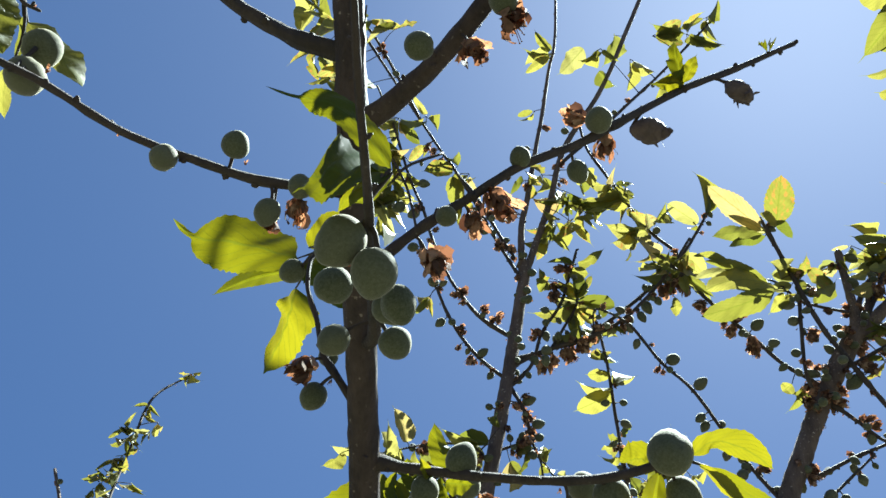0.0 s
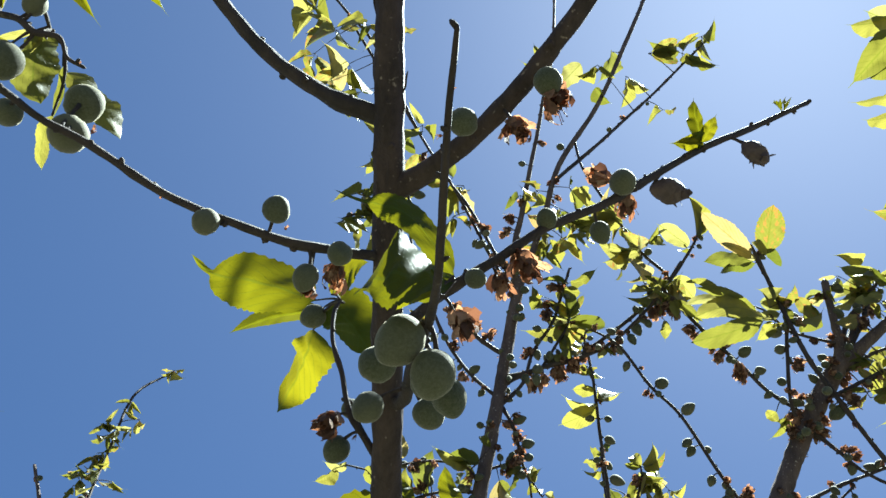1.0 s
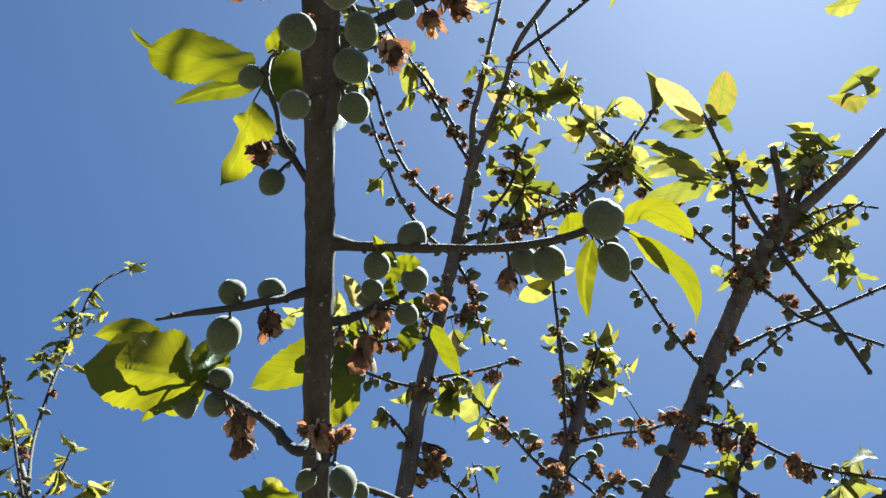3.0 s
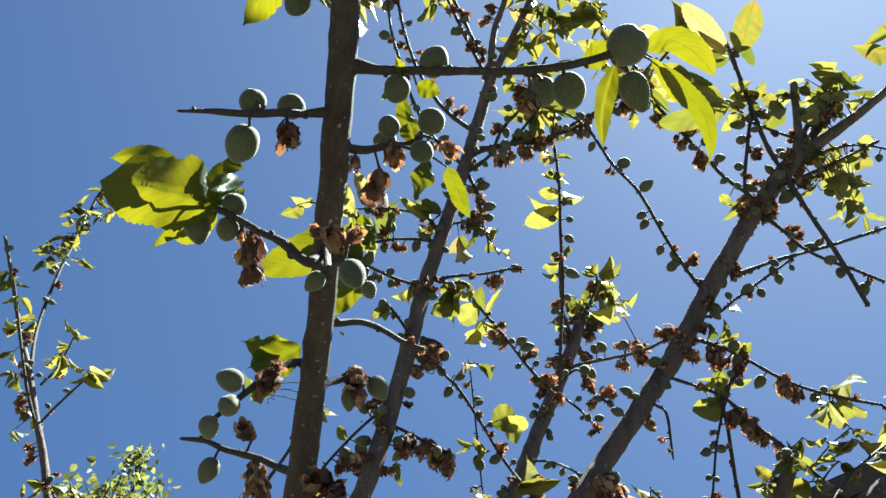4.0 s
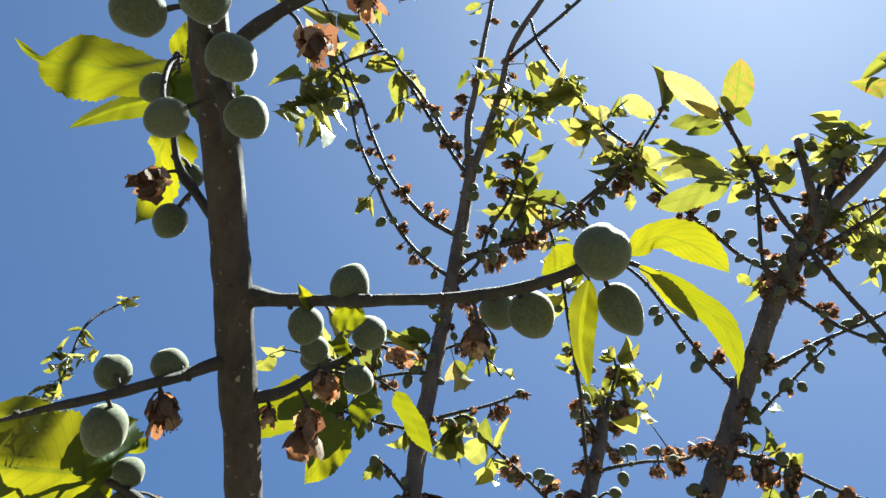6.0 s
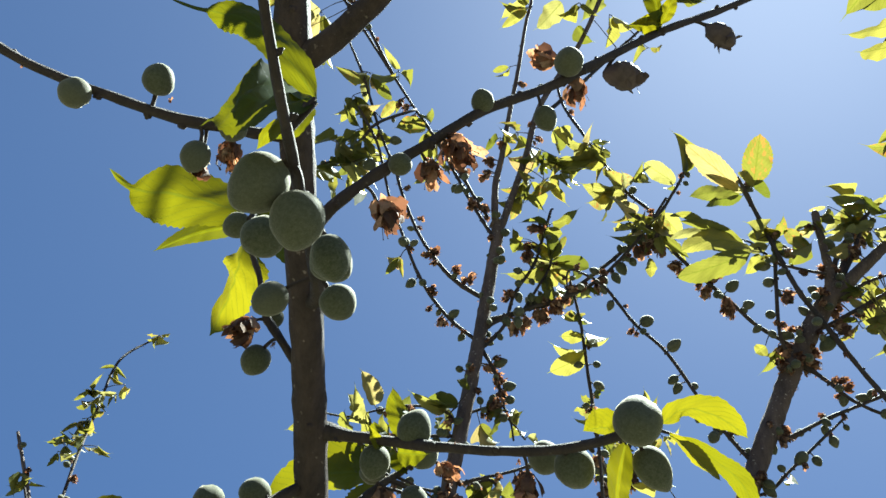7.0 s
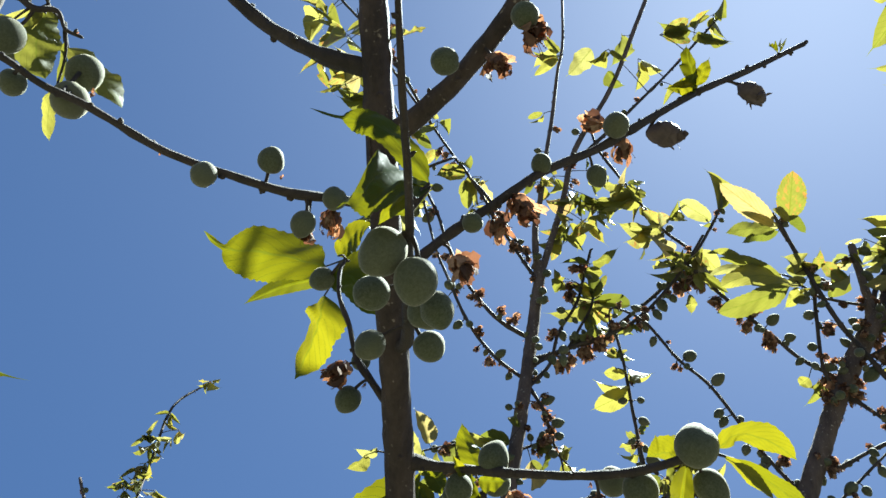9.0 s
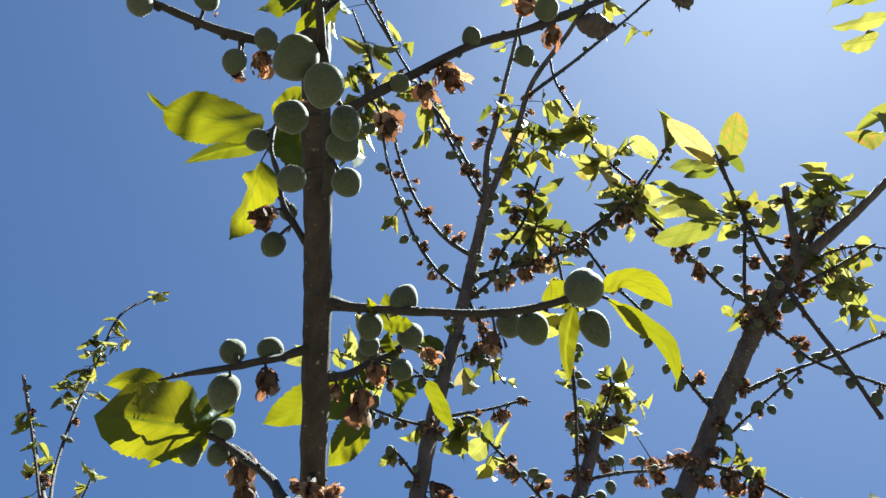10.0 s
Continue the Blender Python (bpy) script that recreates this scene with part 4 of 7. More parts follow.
limb(near, "branch", [(-0.055, 0.4, 1.755, 0.0038), (-0.0709, 0.391, 1.7419, 0.0025), (-0.0814, 0.3829, 1.7332, 0.0021), (-0.0972, 0.3783, 1.725, 0.0018), (-0.1141, 0.3689, 1.7149, 0.0015), (-0.1265, 0.3628, 1.707, 0.0007)],
     fruits=[(-0.0991, 0.3838, 1.7384, 0.008), (-0.0797, 0.3915, 1.7455, 0.0079), (-0.1014, 0.3963, 1.7192, 0.01, 1)],
     husks=[(-0.0762, 0.3887, 1.7235, 0.0113), (-0.0748, 0.3878, 1.7381, 0.0027), (-0.0909, 0.3797, 1.7296, 0.0026)])
limb(near, "branch", [(-0.0523, 0.4616, 1.6948, 0.0037), (-0.0561, 0.4276, 1.668, 0.003), (-0.0759, 0.4453, 1.6882, 0.0027), (-0.0941, 0.4607, 1.7026, 0.0025), (-0.1124, 0.471, 1.7157, 0.0024), (-0.1293, 0.475, 1.7237, 0.0021), (-0.1543, 0.4797, 1.733, 0.0012)],
     fruits=[(-0.118, 0.473, 1.7275, 0.0082), (-0.1193, 0.4797, 1.7129, 0.008), (-0.144, 0.495, 1.7215, 0.0098, 1)],
     husks=[(-0.1071, 0.5011, 1.7145, 0.0164), (-0.1043, 0.5035, 1.7013, 0.0147), (-0.1106, 0.4804, 1.7101, 0.005)],
     ribs=[([(-0.1572, 0.4814, 1.742), (-0.1743, 0.4801, 1.7548), (-0.1921, 0.4812, 1.7611), (-0.2113, 0.485, 1.7571)], 0.0125, 0.0089, 0.5, 0.3, 45),
           ([(-0.1288, 0.4768, 1.7263), (-0.1481, 0.4664, 1.7246), (-0.1745, 0.4642, 1.7258), (-0.2031, 0.469, 1.7276)], 0.0196, 0.027, 0.6, 0.22, 46, 0.42),
           ([(-0.1258, 0.4753, 1.7242), (-0.1281, 0.4666, 1.7293), (-0.1266, 0.4564, 1.7366), (-0.1208, 0.4448, 1.7459)], 0.009, 0.0236, 1.20, 0.05, 47, 0.7),
           ([(-0.1324, 0.479, 1.7303), (-0.1266, 0.4853, 1.7417), (-0.1224, 0.4906, 1.7477), (-0.1197, 0.4913, 1.7534)], 0.0052, 0.0059, 0.2, 0.3, 48),
           ([(-0.1298, 0.4811, 1.7272), (-0.1495, 0.4925, 1.7265), (-0.1656, 0.506, 1.7225), (-0.1771, 0.5192, 1.7119)], 0.0088, 0.0088, 0.8, 0.4, 49),
           ([(-0.1305, 0.4817, 1.7266), (-0.1443, 0.5035, 1.7213), (-0.1576, 0.5141, 1.7211), (-0.1656, 0.5157, 1.7262)], 0.0052, 0.0059, 0.2, 0.2, 50)])
limb(near, "branch", [(-0.0525, 0.4568, 1.6994, 0.0022), (-0.0424, 0.4111, 1.6557, 0.002), (-0.0375, 0.3961, 1.6509, 0.0015), (-0.0333, 0.3877, 1.649, 0.0012)],
     fruits=[(-0.0266, 0.378, 1.6376, 0.009), (-0.0473, 0.4085, 1.647, 0.0069), (-0.0185, 0.3918, 1.6378, 0.0055)],
     husks=[(-0.0382, 0.3898, 1.6609, 0.0112), (-0.0478, 0.3928, 1.6662, 0.0068), (-0.0298, 0.3832, 1.6614, 0.0066)])
limb(near, "branch", [(-0.0509, 0.4929, 1.6635, 0.0035), (-0.0396, 0.5031, 1.6692, 0.0026), (-0.0262, 0.5085, 1.6748, 0.0023), (-0.0114, 0.518, 1.6756, 0.0021), (0.0023, 0.528, 1.6738, 0.002), (0.0152, 0.5308, 1.6722, 0.0016)],
     husks=[(0.008, 0.5286, 1.6744, 0.0045), (0.0161, 0.5339, 1.6729, 0.0042), (-0.0361, 0.4972, 1.6597, 0.0035), (-0.0056, 0.5218, 1.6748, 0.0033)])
limb(near, "branch", [(-0.0505, 0.5189, 1.6317, 0.0037), (-0.0622, 0.5326, 1.6505, 0.0028), (-0.0728, 0.5224, 1.6413, 0.0024), (-0.0806, 0.5107, 1.6266, 0.002), (-0.0887, 0.5049, 1.6139, 0.0019), (-0.0966, 0.5013, 1.6015, 0.0016), (-0.1017, 0.4994, 1.5937, 0.0012)],
     fruits=[(-0.097, 0.5028, 1.6215, 0.0101), (-0.0925, 0.495, 1.6035, 0.0092), (-0.1017, 0.4998, 1.5912, 0.0083)],
     husks=[(-0.0753, 0.5115, 1.6287, 0.0145), (-0.0748, 0.5125, 1.6383, 0.007)],
     leaves=[(-0.0789, 0.6361, 1.7054, -0.1217, 0.651, 1.6862, 0.0273), (-0.0857, 0.658, 1.7087, -0.1281, 0.6643, 1.7158, 0.0282)])
limb(near, "branch", [(-0.0503, 0.5276, 1.6212, 0.0028), (-0.0463, 0.5541, 1.6454, 0.0025), (-0.0386, 0.5657, 1.6547, 0.0021), (-0.026, 0.5689, 1.6618, 0.0017)],
     fruits=[(-0.011, 0.5796, 1.659, 0.0108), (-0.0295, 0.5765, 1.6463, 0.0079)],
     husks=[(-0.0272, 0.5716, 1.6614, 0.0143), (-0.0234, 0.5738, 1.6502, 0.0103)])
limb(near, "branch", [(-0.0493, 0.558, 1.5845, 0.0035), (-0.0655, 0.5772, 1.5921, 0.0028), (-0.0844, 0.5934, 1.6008, 0.0026), (-0.1086, 0.5996, 1.6051, 0.0023), (-0.1255, 0.6029, 1.6101, 0.002), (-0.144, 0.6086, 1.6112, 0.0013)],
     fruits=[(-0.1176, 0.6002, 1.5907, 0.0102)],
     husks=[(-0.0962, 0.587, 1.6163, 0.0109), (-0.0836, 0.6034, 1.5877, 0.0168), (-0.087, 0.5977, 1.5936, 0.0094), (-0.1277, 0.6016, 1.6125, 0.0033)])
limb(near, "branch", [(-0.0494, 0.5687, 1.5684, 0.0035), (-0.0458, 0.5654, 1.5718, 0.0032), (-0.0309, 0.5389, 1.5768, 0.0028), (-0.0147, 0.5521, 1.5534, 0.0021)],
     fruits=[(-0.0241, 0.5224, 1.5651, 0.0067), (-0.0133, 0.5577, 1.5438, 0.0076)],
     husks=[(-0.036, 0.5281, 1.5757, 0.0137), (-0.0237, 0.5254, 1.5699, 0.0123), (-0.0402, 0.5363, 1.5618, 0.0112), (-0.0159, 0.5474, 1.5616, 0.0096), (-0.0062, 0.5614, 1.5569, 0.0052)],
     leaves=[(-0.0177, 0.591, 1.5464, -0.0321, 0.5861, 1.5605, 0.0137)])
limb(bg, "branch", [(0.0853, 1, 2.387, 0.0085), (0.0848, 1, 2.5102, 0.0077), (0.0975, 1, 2.595, 0.0067), (0.1165, 1, 2.7357, 0.0057), (0.1321, 1, 2.8401, 0.0054), (0.1512, 1, 2.9946, 0.0047), (0.1703, 1, 3.124, 0.0044), (0.1861, 1, 3.4893, 0.0039)],
     fruits=[(0.0799, 0.995, 2.7293, 0.0088)],
     husks=[(0.0712, 0.9978, 2.5778, 0.0123), (0.0658, 1.0052, 2.5423, 0.0122), (0.1385, 1.003, 2.7994, 0.0102), (0.0982, 0.997, 2.6215, 0.0105)],
     tufts=[(0.1181, 1.0045, 2.8547, 2, 0.0464), (0.1619, 0.9936, 3.0481, 4, 0.0871), (0.0932, 0.9942, 2.6336, 3, 0.0525)])
limb(bg, "branch", [(0.0853, 1, 2.3935, 0.0094), (0.1023, 1, 2.4514, 0.0083), (0.138, 1, 2.5812, 0.0075), (0.1735, 1, 2.7366, 0.0071), (0.2638, 1, 2.9354, 0.0064), (0.3467, 1, 3.1782, 0.0064), (0.4056, 1, 3.3578, 0.0062), (0.4648, 1, 3.5609, 0.0053)],
     fruits=[(0.177, 1.0011, 2.7889, 0.0101)],
     husks=[(0.1539, 1.0004, 2.6801, 0.0107), (0.1684, 1.0058, 2.6473, 0.0096)],
     leaves=[(0.3076, 0.9986, 3.1343, 0.3029, 1.0274, 3.0459, 0.0437), (0.2613, 0.9935, 2.9865, 0.2986, 1.0216, 2.9559, 0.0364), (0.2298, 0.986, 3.0587, 0.1767, 1.0368, 3.0159, 0.0597)],
     tufts=[(0.163, 0.9858, 2.5963, 6, 0.0615), (0.1978, 1.012, 2.609, 6, 0.0648), (0.1473, 1.0094, 2.5479, 5, 0.061), (0.1879, 0.986, 2.6571, 4, 0.0632), (0.1264, 1.0028, 2.6588, 4, 0.064), (0.1343, 1.0048, 2.5022, 4, 0.0546), (0.174, 1.0173, 2.5559, 4, 0.0563), (0.2036, 1.0046, 2.5655, 4, 0.0561)])
limb(bg, "branch", [(0.1623, 1, 2.6876, 0.0051), (0.2612, 1.02, 2.8292, 0.0046), (0.3357, 1.04, 2.9447, 0.0043), (0.414, 1.05, 3.0576, 0.004), (0.5013, 1.06, 3.1919, 0.0036), (0.5977, 1.07, 3.3397, 0.0032)],
     fruits=[(0.2915, 1.0295, 2.889, 0.0086)],
     tufts=[(0.4111, 1.0347, 3.1906, 4, 0.0825), (0.496, 1.0363, 3.2043, 4, 0.0829), (0.428, 1.0531, 3.0016, 2, 0.0518), (0.5733, 1.0665, 3.3312, 4, 0.073), (0.3463, 1.0316, 3.0885, 3, 0.0729), (0.2654, 0.9748, 3.0436, 3, 0.0699)])
limb(bg, "branch", [(0.0701, 0.9945, 2.2733, 0.0069), (0.0553, 1, 2.2841, 0.0052), (0.0159, 1, 2.3133, 0.0045), (-0.0164, 1, 2.3551, 0.0042), (-0.046, 1, 2.4074, 0.0039), (-0.0772, 1, 2.4886, 0.0037), (-0.0951, 1, 2.5488, 0.0038), (-0.1306, 1, 2.6417, 0.0035), (-0.1765, 1, 2.7931, 0.0033), (-0.2233, 1, 2.9176, 0.0029)],
     fruits=[(-0.1124, 1.0026, 2.5438, 0.0126), (-0.1001, 0.9963, 2.6164, 0.013)],
     husks=[(-0.076, 0.9994, 2.4454, 0.0121), (-0.0335, 0.9934, 2.4327, 0.0083), (-0.0167, 0.9956, 2.363, 0.0133), (0.0198, 0.9917, 2.3268, 0.0096), (0.0462, 0.9924, 2.3116, 0.0112), (-0.103, 0.9974, 2.5527, 0.0097), (-0.0702, 0.9967, 2.4988, 0.0085)],
     tufts=[(-0.151, 1.0198, 2.6258, 4, 0.0612), (-0.1901, 0.9909, 2.7301, 5, 0.0681), (-0.1674, 1.0001, 2.8111, 5, 0.0654), (-0.1949, 1.0195, 2.6538, 3, 0.0619)])
limb(bg, "branch", [(0.058, 0.9826, 2.1857, 0.0058), (0.0516, 0.985, 2.1945, 0.0042), (0.0184, 0.985, 2.223, 0.0039), (-0.012, 0.985, 2.2609, 0.0036), (-0.0396, 0.98, 2.3074, 0.0033), (-0.0656, 0.98, 2.3745, 0.0034), (-0.0913, 0.98, 2.4427, 0.0031), (-0.1047, 0.98, 2.4937, 0.0032), (-0.1293, 0.98, 2.5892, 0.0034), (-0.1737, 0.98, 2.6851, 0.0031)],
     fruits=[(-0.0648, 0.977, 2.3648, 0.0114), (-0.0485, 0.9733, 2.3599, 0.0079), (-0.0496, 0.9932, 2.2946, 0.0103), (-0.0299, 0.9773, 2.2861, 0.0084), (-0.1045, 0.9768, 2.4391, 0.0118), (0.0197, 0.9807, 2.2331, 0.009), (-0.1449, 0.989, 2.5419, 0.0135), (-0.1106, 0.9755, 2.4376, 0.0073)],
     husks=[(-0.0167, 0.9778, 2.2742, 0.0092), (-0.0179, 0.9871, 2.2446, 0.0083), (0.0017, 0.9978, 2.2294, 0.01), (-0.0924, 0.9801, 2.4339, 0.0082)],
     tufts=[(-0.0695, 1, 2.3531, 4, 0.0399), (-0.1542, 0.9723, 2.601, 4, 0.0538), (-0.1732, 0.9839, 2.5421, 3, 0.0576)])
limb(bg, "branch", [(0.0853, 1, 2.4, 0.0065), (0.0834, 1, 2.4028, 0.0059), (0.0743, 1, 2.4146, 0.0043), (0.0444, 1.01, 2.4837, 0.0041), (0.0139, 1.02, 2.5605, 0.0038), (-0.0193, 1.03, 2.6432, 0.004), (-0.0549, 1.04, 2.724, 0.0037), (-0.0928, 1.05, 2.8018, 0.0038), (-0.3126, 1.06, 3.2384, 0.0042)],
     fruits=[(0.0288, 1.0171, 2.554, 0.0089), (0.0098, 1.0293, 2.5308, 0.0079), (0.0556, 1.0055, 2.4877, 0.0076), (-0.0015, 1.0207, 2.5748, 0.007)],
     husks=[(0.0443, 1.0034, 2.4773, 0.0104), (0.0678, 1.0006, 2.46, 0.0103), (0.0722, 0.9944, 2.4696, 0.0094), (0.0081, 1.0272, 2.5894, 0.0111), (-0.0781, 1.0556, 2.7416, 0.0098), (-0.1079, 1.0521, 2.778, 0.0133)],
     leaves=[(-0.0482, 1.0393, 2.6992, -0.1164, 1.0384, 2.6872, 0.0383), (-0.0446, 1.039, 2.6911, 0.0055, 1.0739, 2.6904, 0.0318), (-0.0474, 1.0388, 2.6828, -0.0389, 1.0907, 2.6397, 0.0317), (-0.0379, 1.0328, 2.708, -0.0565, 1.033, 2.7567, 0.0277), (-0.1148, 1.0571, 2.7924, -0.1467, 1.0782, 2.7571, 0.0223)],
     tufts=[(-0.1134, 1.0368, 2.8637, 3, 0.0568)])
limb(bg, "branch", [(0.0622, 0.9866, 2.2149, 0.0064), (0.0711, 0.985, 2.217, 0.0058), (0.0815, 0.985, 2.2243, 0.0044), (0.1284, 0.99, 2.2522, 0.0041), (0.1791, 1, 2.2781, 0.0042), (0.2273, 1, 2.3195, 0.0039), (0.2779, 1, 2.3662, 0.004), (0.3212, 1, 2.4125, 0.0036), (0.3618, 1, 2.4608, 0.0033), (0.3949, 1, 2.5138, 0.0034), (0.4212, 1, 2.561, 0.003), (0.433, 1, 2.5868, 0.0026)],
     fruits=[(0.1189, 0.9843, 2.2451, 0.0103), (0.1384, 0.9929, 2.2701, 0.0105), (0.1504, 0.9877, 2.2637, 0.0078), (0.2022, 0.9981, 2.2935, 0.0089), (0.2517, 0.9987, 2.3393, 0.0082), (0.261, 1.0074, 2.3291, 0.0091), (0.2985, 0.998, 2.3863, 0.0093), (0.3064, 1.0137, 2.387, 0.0084), (0.29, 1.0023, 2.351, 0.0119), (0.3192, 0.986, 2.4191, 0.0103), (0.3506, 1.0169, 2.427, 0.0096)],
     husks=[(0.1617, 1.0006, 2.278, 0.0176), (0.1207, 1.0089, 2.2355, 0.0156), (0.1603, 1.0065, 2.2504, 0.014), (0.1997, 1.012, 2.2922, 0.0107), (0.1341, 1.0165, 2.2304, 0.0122), (0.3404, 1.0024, 2.4125, 0.0188), (0.3583, 1.0173, 2.4152, 0.0133)],
     leaves=[(0.4043, 0.9979, 2.5419, 0.3462, 0.9932, 2.5899, 0.034), (0.4006, 0.999, 2.5361, 0.3919, 1.0178, 2.5398, 0.0239), (0.4229, 0.9991, 2.5714, 0.4157, 0.9502, 2.6442, 0.0203), (0.3738, 1.0026, 2.4722, 0.411, 1.0252, 2.4352, 0.0388), (0.3618, 1.0018, 2.4585, 0.3569, 1.0321, 2.4148, 0.025), (0.1421, 0.9877, 2.2687, 0.1668, 0.9799, 2.264, 0.0087)],
     tufts=[(0.3428, 0.9789, 2.432, 6, 0.0563), (0.3099, 0.992, 2.4426, 4, 0.0571), (0.376, 1.0034, 2.4288, 4, 0.057)])
limb(bg, "branch", [(0.1284, 0.99, 2.2522, 0.0037), (0.1285, 0.99, 2.2543, 0.0034), (0.1483, 0.99, 2.2918, 0.003), (0.1688, 0.99, 2.3309, 0.0027), (0.1751, 0.99, 2.3538, 0.0024)],
     fruits=[(0.1436, 0.9985, 2.273, 0.0097)],
     leaves=[(0.1696, 0.9895, 2.3418, 0.0958, 0.9879, 2.3054, 0.0308), (0.1728, 0.9898, 2.3478, 0.1178, 0.9863, 2.3967, 0.0309), (0.1751, 0.99, 2.3538, 0.1691, 0.9632, 2.4148, 0.031), (0.1751, 0.99, 2.3538, 0.2023, 0.989, 2.4069, 0.0164), (0.1743, 0.9906, 2.3428, 0.2345, 1.0183, 2.3594, 0.0272), (0.1688, 0.99, 2.3309, 0.2151, 1.0321, 2.3289, 0.0234), (0.1746, 0.9898, 2.3479, 0.2587, 1.0027, 2.354, 0.0236), (0.1635, 0.9903, 2.3198, 0.1788, 1.0053, 2.2658, 0.0215)])
limb(bg, "branch", [(0.2068, 1, 2.8099, 0.0036), (0.2173, 1, 2.7373, 0.0033), (0.2438, 1, 2.6733, 0.0037), (0.2775, 1, 2.5983, 0.0035), (0.3129, 1, 2.5216, 0.0038), (0.3503, 1, 2.4785, 0.0038), (0.3581, 1, 2.4556, 0.0037)],
     fruits=[(0.2939, 1.0045, 2.5601, 0.0081), (0.3245, 0.9907, 2.5131, 0.0089)],
     leaves=[(0.2775, 1, 2.5983, 0.1942, 1, 2.5823, 0.0454), (0.2775, 1, 2.5983, 0.2963, 0.9946, 2.6347, 0.0268), (0.286, 1.0002, 2.5842, 0.2255, 0.9857, 2.612, 0.041), (0.2901, 1.0062, 2.5269, 0.2407, 1.0216, 2.5062, 0.036), (0.2941, 1.0061, 2.5201, 0.2828, 1.0705, 2.496, 0.0339), (0.3129, 1, 2.5216, 0.221, 1.0116, 2.5237, 0.0397), (0.3244, 1.0073, 2.4885, 0.3046, 1.0318, 2.4509, 0.0334), (0.3089, 1.0001, 2.5284, 0.2764, 0.9737, 2.5436, 0.0299), (0.3269, 0.989, 2.5319, 0.3594, 0.9956, 2.5739, 0.0297)],
     tufts=[(0.2603, 0.9978, 2.6329, 5, 0.0471), (0.2896, 1.0124, 2.5964, 3, 0.057)])
limb(bg, "branch", [(0.0637, 0.9882, 2.2266, 0.0057), (0.069, 0.985, 2.2273, 0.0052), (0.1013, 0.985, 2.2386, 0.0041), (0.1355, 0.985, 2.2538, 0.0038), (0.1783, 0.98, 2.2672, 0.0038), (0.22, 0.97, 2.2839, 0.0038), (0.2543, 0.965, 2.3116, 0.0034), (0.2895, 0.96, 2.3498, 0.0035), (0.3277, 0.96, 2.4014, 0.0031), (0.3683, 0.96, 2.4692, 0.0028)],
     fruits=[(0.1004, 0.9863, 2.2282, 0.0086), (0.1177, 0.9857, 2.2283, 0.0095), (0.1382, 0.9783, 2.268, 0.0079), (0.2369, 0.967, 2.3165, 0.008), (0.2702, 0.9645, 2.3018, 0.0088), (0.2647, 0.9883, 2.2757, 0.0089), (0.2877, 0.97, 2.3472, 0.0072), (0.302, 0.9724, 2.3397, 0.0099)],
     husks=[(0.1601, 0.998, 2.2489, 0.0132), (0.1726, 0.9723, 2.2566, 0.0121), (0.1985, 0.9729, 2.2853, 0.0105), (0.2403, 0.9805, 2.288, 0.0106), (0.2474, 0.9554, 2.3069, 0.0088)],
     leaves=[(0.1424, 0.9776, 2.2681, 0.1759, 0.9684, 2.2676, 0.014), (0.2288, 0.9698, 2.2877, 0.2124, 0.9743, 2.2655, 0.014), (0.3291, 0.9707, 2.3491, 0.331, 0.9944, 2.3232, 0.0199)],
     tufts=[(0.3164, 0.9536, 2.3988, 4, 0.0637), (0.347, 0.9593, 2.4239, 4, 0.0647)])
limb(bg, "branch", [(0.0553, 0.9803, 2.1682, 0.0042), (0.0957, 0.985, 2.2182, 0.0037), (0.1122, 0.985, 2.2757, 0.0034), (0.1452, 0.985, 2.3367, 0.0035), (0.1615, 0.985, 2.391, 0.0032), (0.1785, 0.985, 2.4547, 0.0029)],
     fruits=[(0.1203, 0.9915, 2.2774, 0.0089), (0.1187, 0.9751, 2.2913, 0.0088), (0.1436, 0.9817, 2.2985, 0.0071), (0.1122, 0.972, 2.3199, 0.0089)],
     husks=[(0.1065, 0.9757, 2.2741, 0.0105), (0.1341, 0.9752, 2.3434, 0.0126), (0.1661, 0.9985, 2.3352, 0.0128), (0.1106, 0.9845, 2.381, 0.0129), (0.1454, 0.9762, 2.4047, 0.0129)],
     leaves=[(0.1241, 0.9809, 2.3796, 0.104, 0.9963, 2.3663, 0.0239), (0.148, 0.9836, 2.3739, 0.1821, 0.9888, 2.3535, 0.0184), (0.1283, 0.98, 2.3859, 0.1034, 0.9714, 2.3915, 0.0239), (0.1656, 0.9841, 2.404, 0.1981, 0.9817, 2.4008, 0.0223)],
     tufts=[(0.1757, 0.991, 2.4268, 4, 0.0472)])
limb(bg, "branch", [(0.058, 0.9826, 2.1857, 0.0046), (0.0821, 0.98, 2.1374, 0.0035), (0.094, 0.98, 2.0878, 0.0028), (0.1041, 0.98, 2.0597, 0.002), (0.1073, 0.98, 2.036, 0.0017)],
     fruits=[(0.0892, 0.9789, 2.1525, 0.0108), (0.1013, 0.9742, 2.113, 0.0105), (0.1025, 0.9719, 2.0911, 0.0088), (0.0776, 0.9796, 2.09, 0.0089), (0.0933, 0.9739, 2.0653, 0.0079)],
     husks=[(0.0871, 0.9813, 2.1287, 0.0115), (0.0932, 0.9835, 2.1055, 0.0114), (0.0868, 0.9803, 2.0769, 0.0096), (0.0836, 0.969, 2.155, 0.0082)])
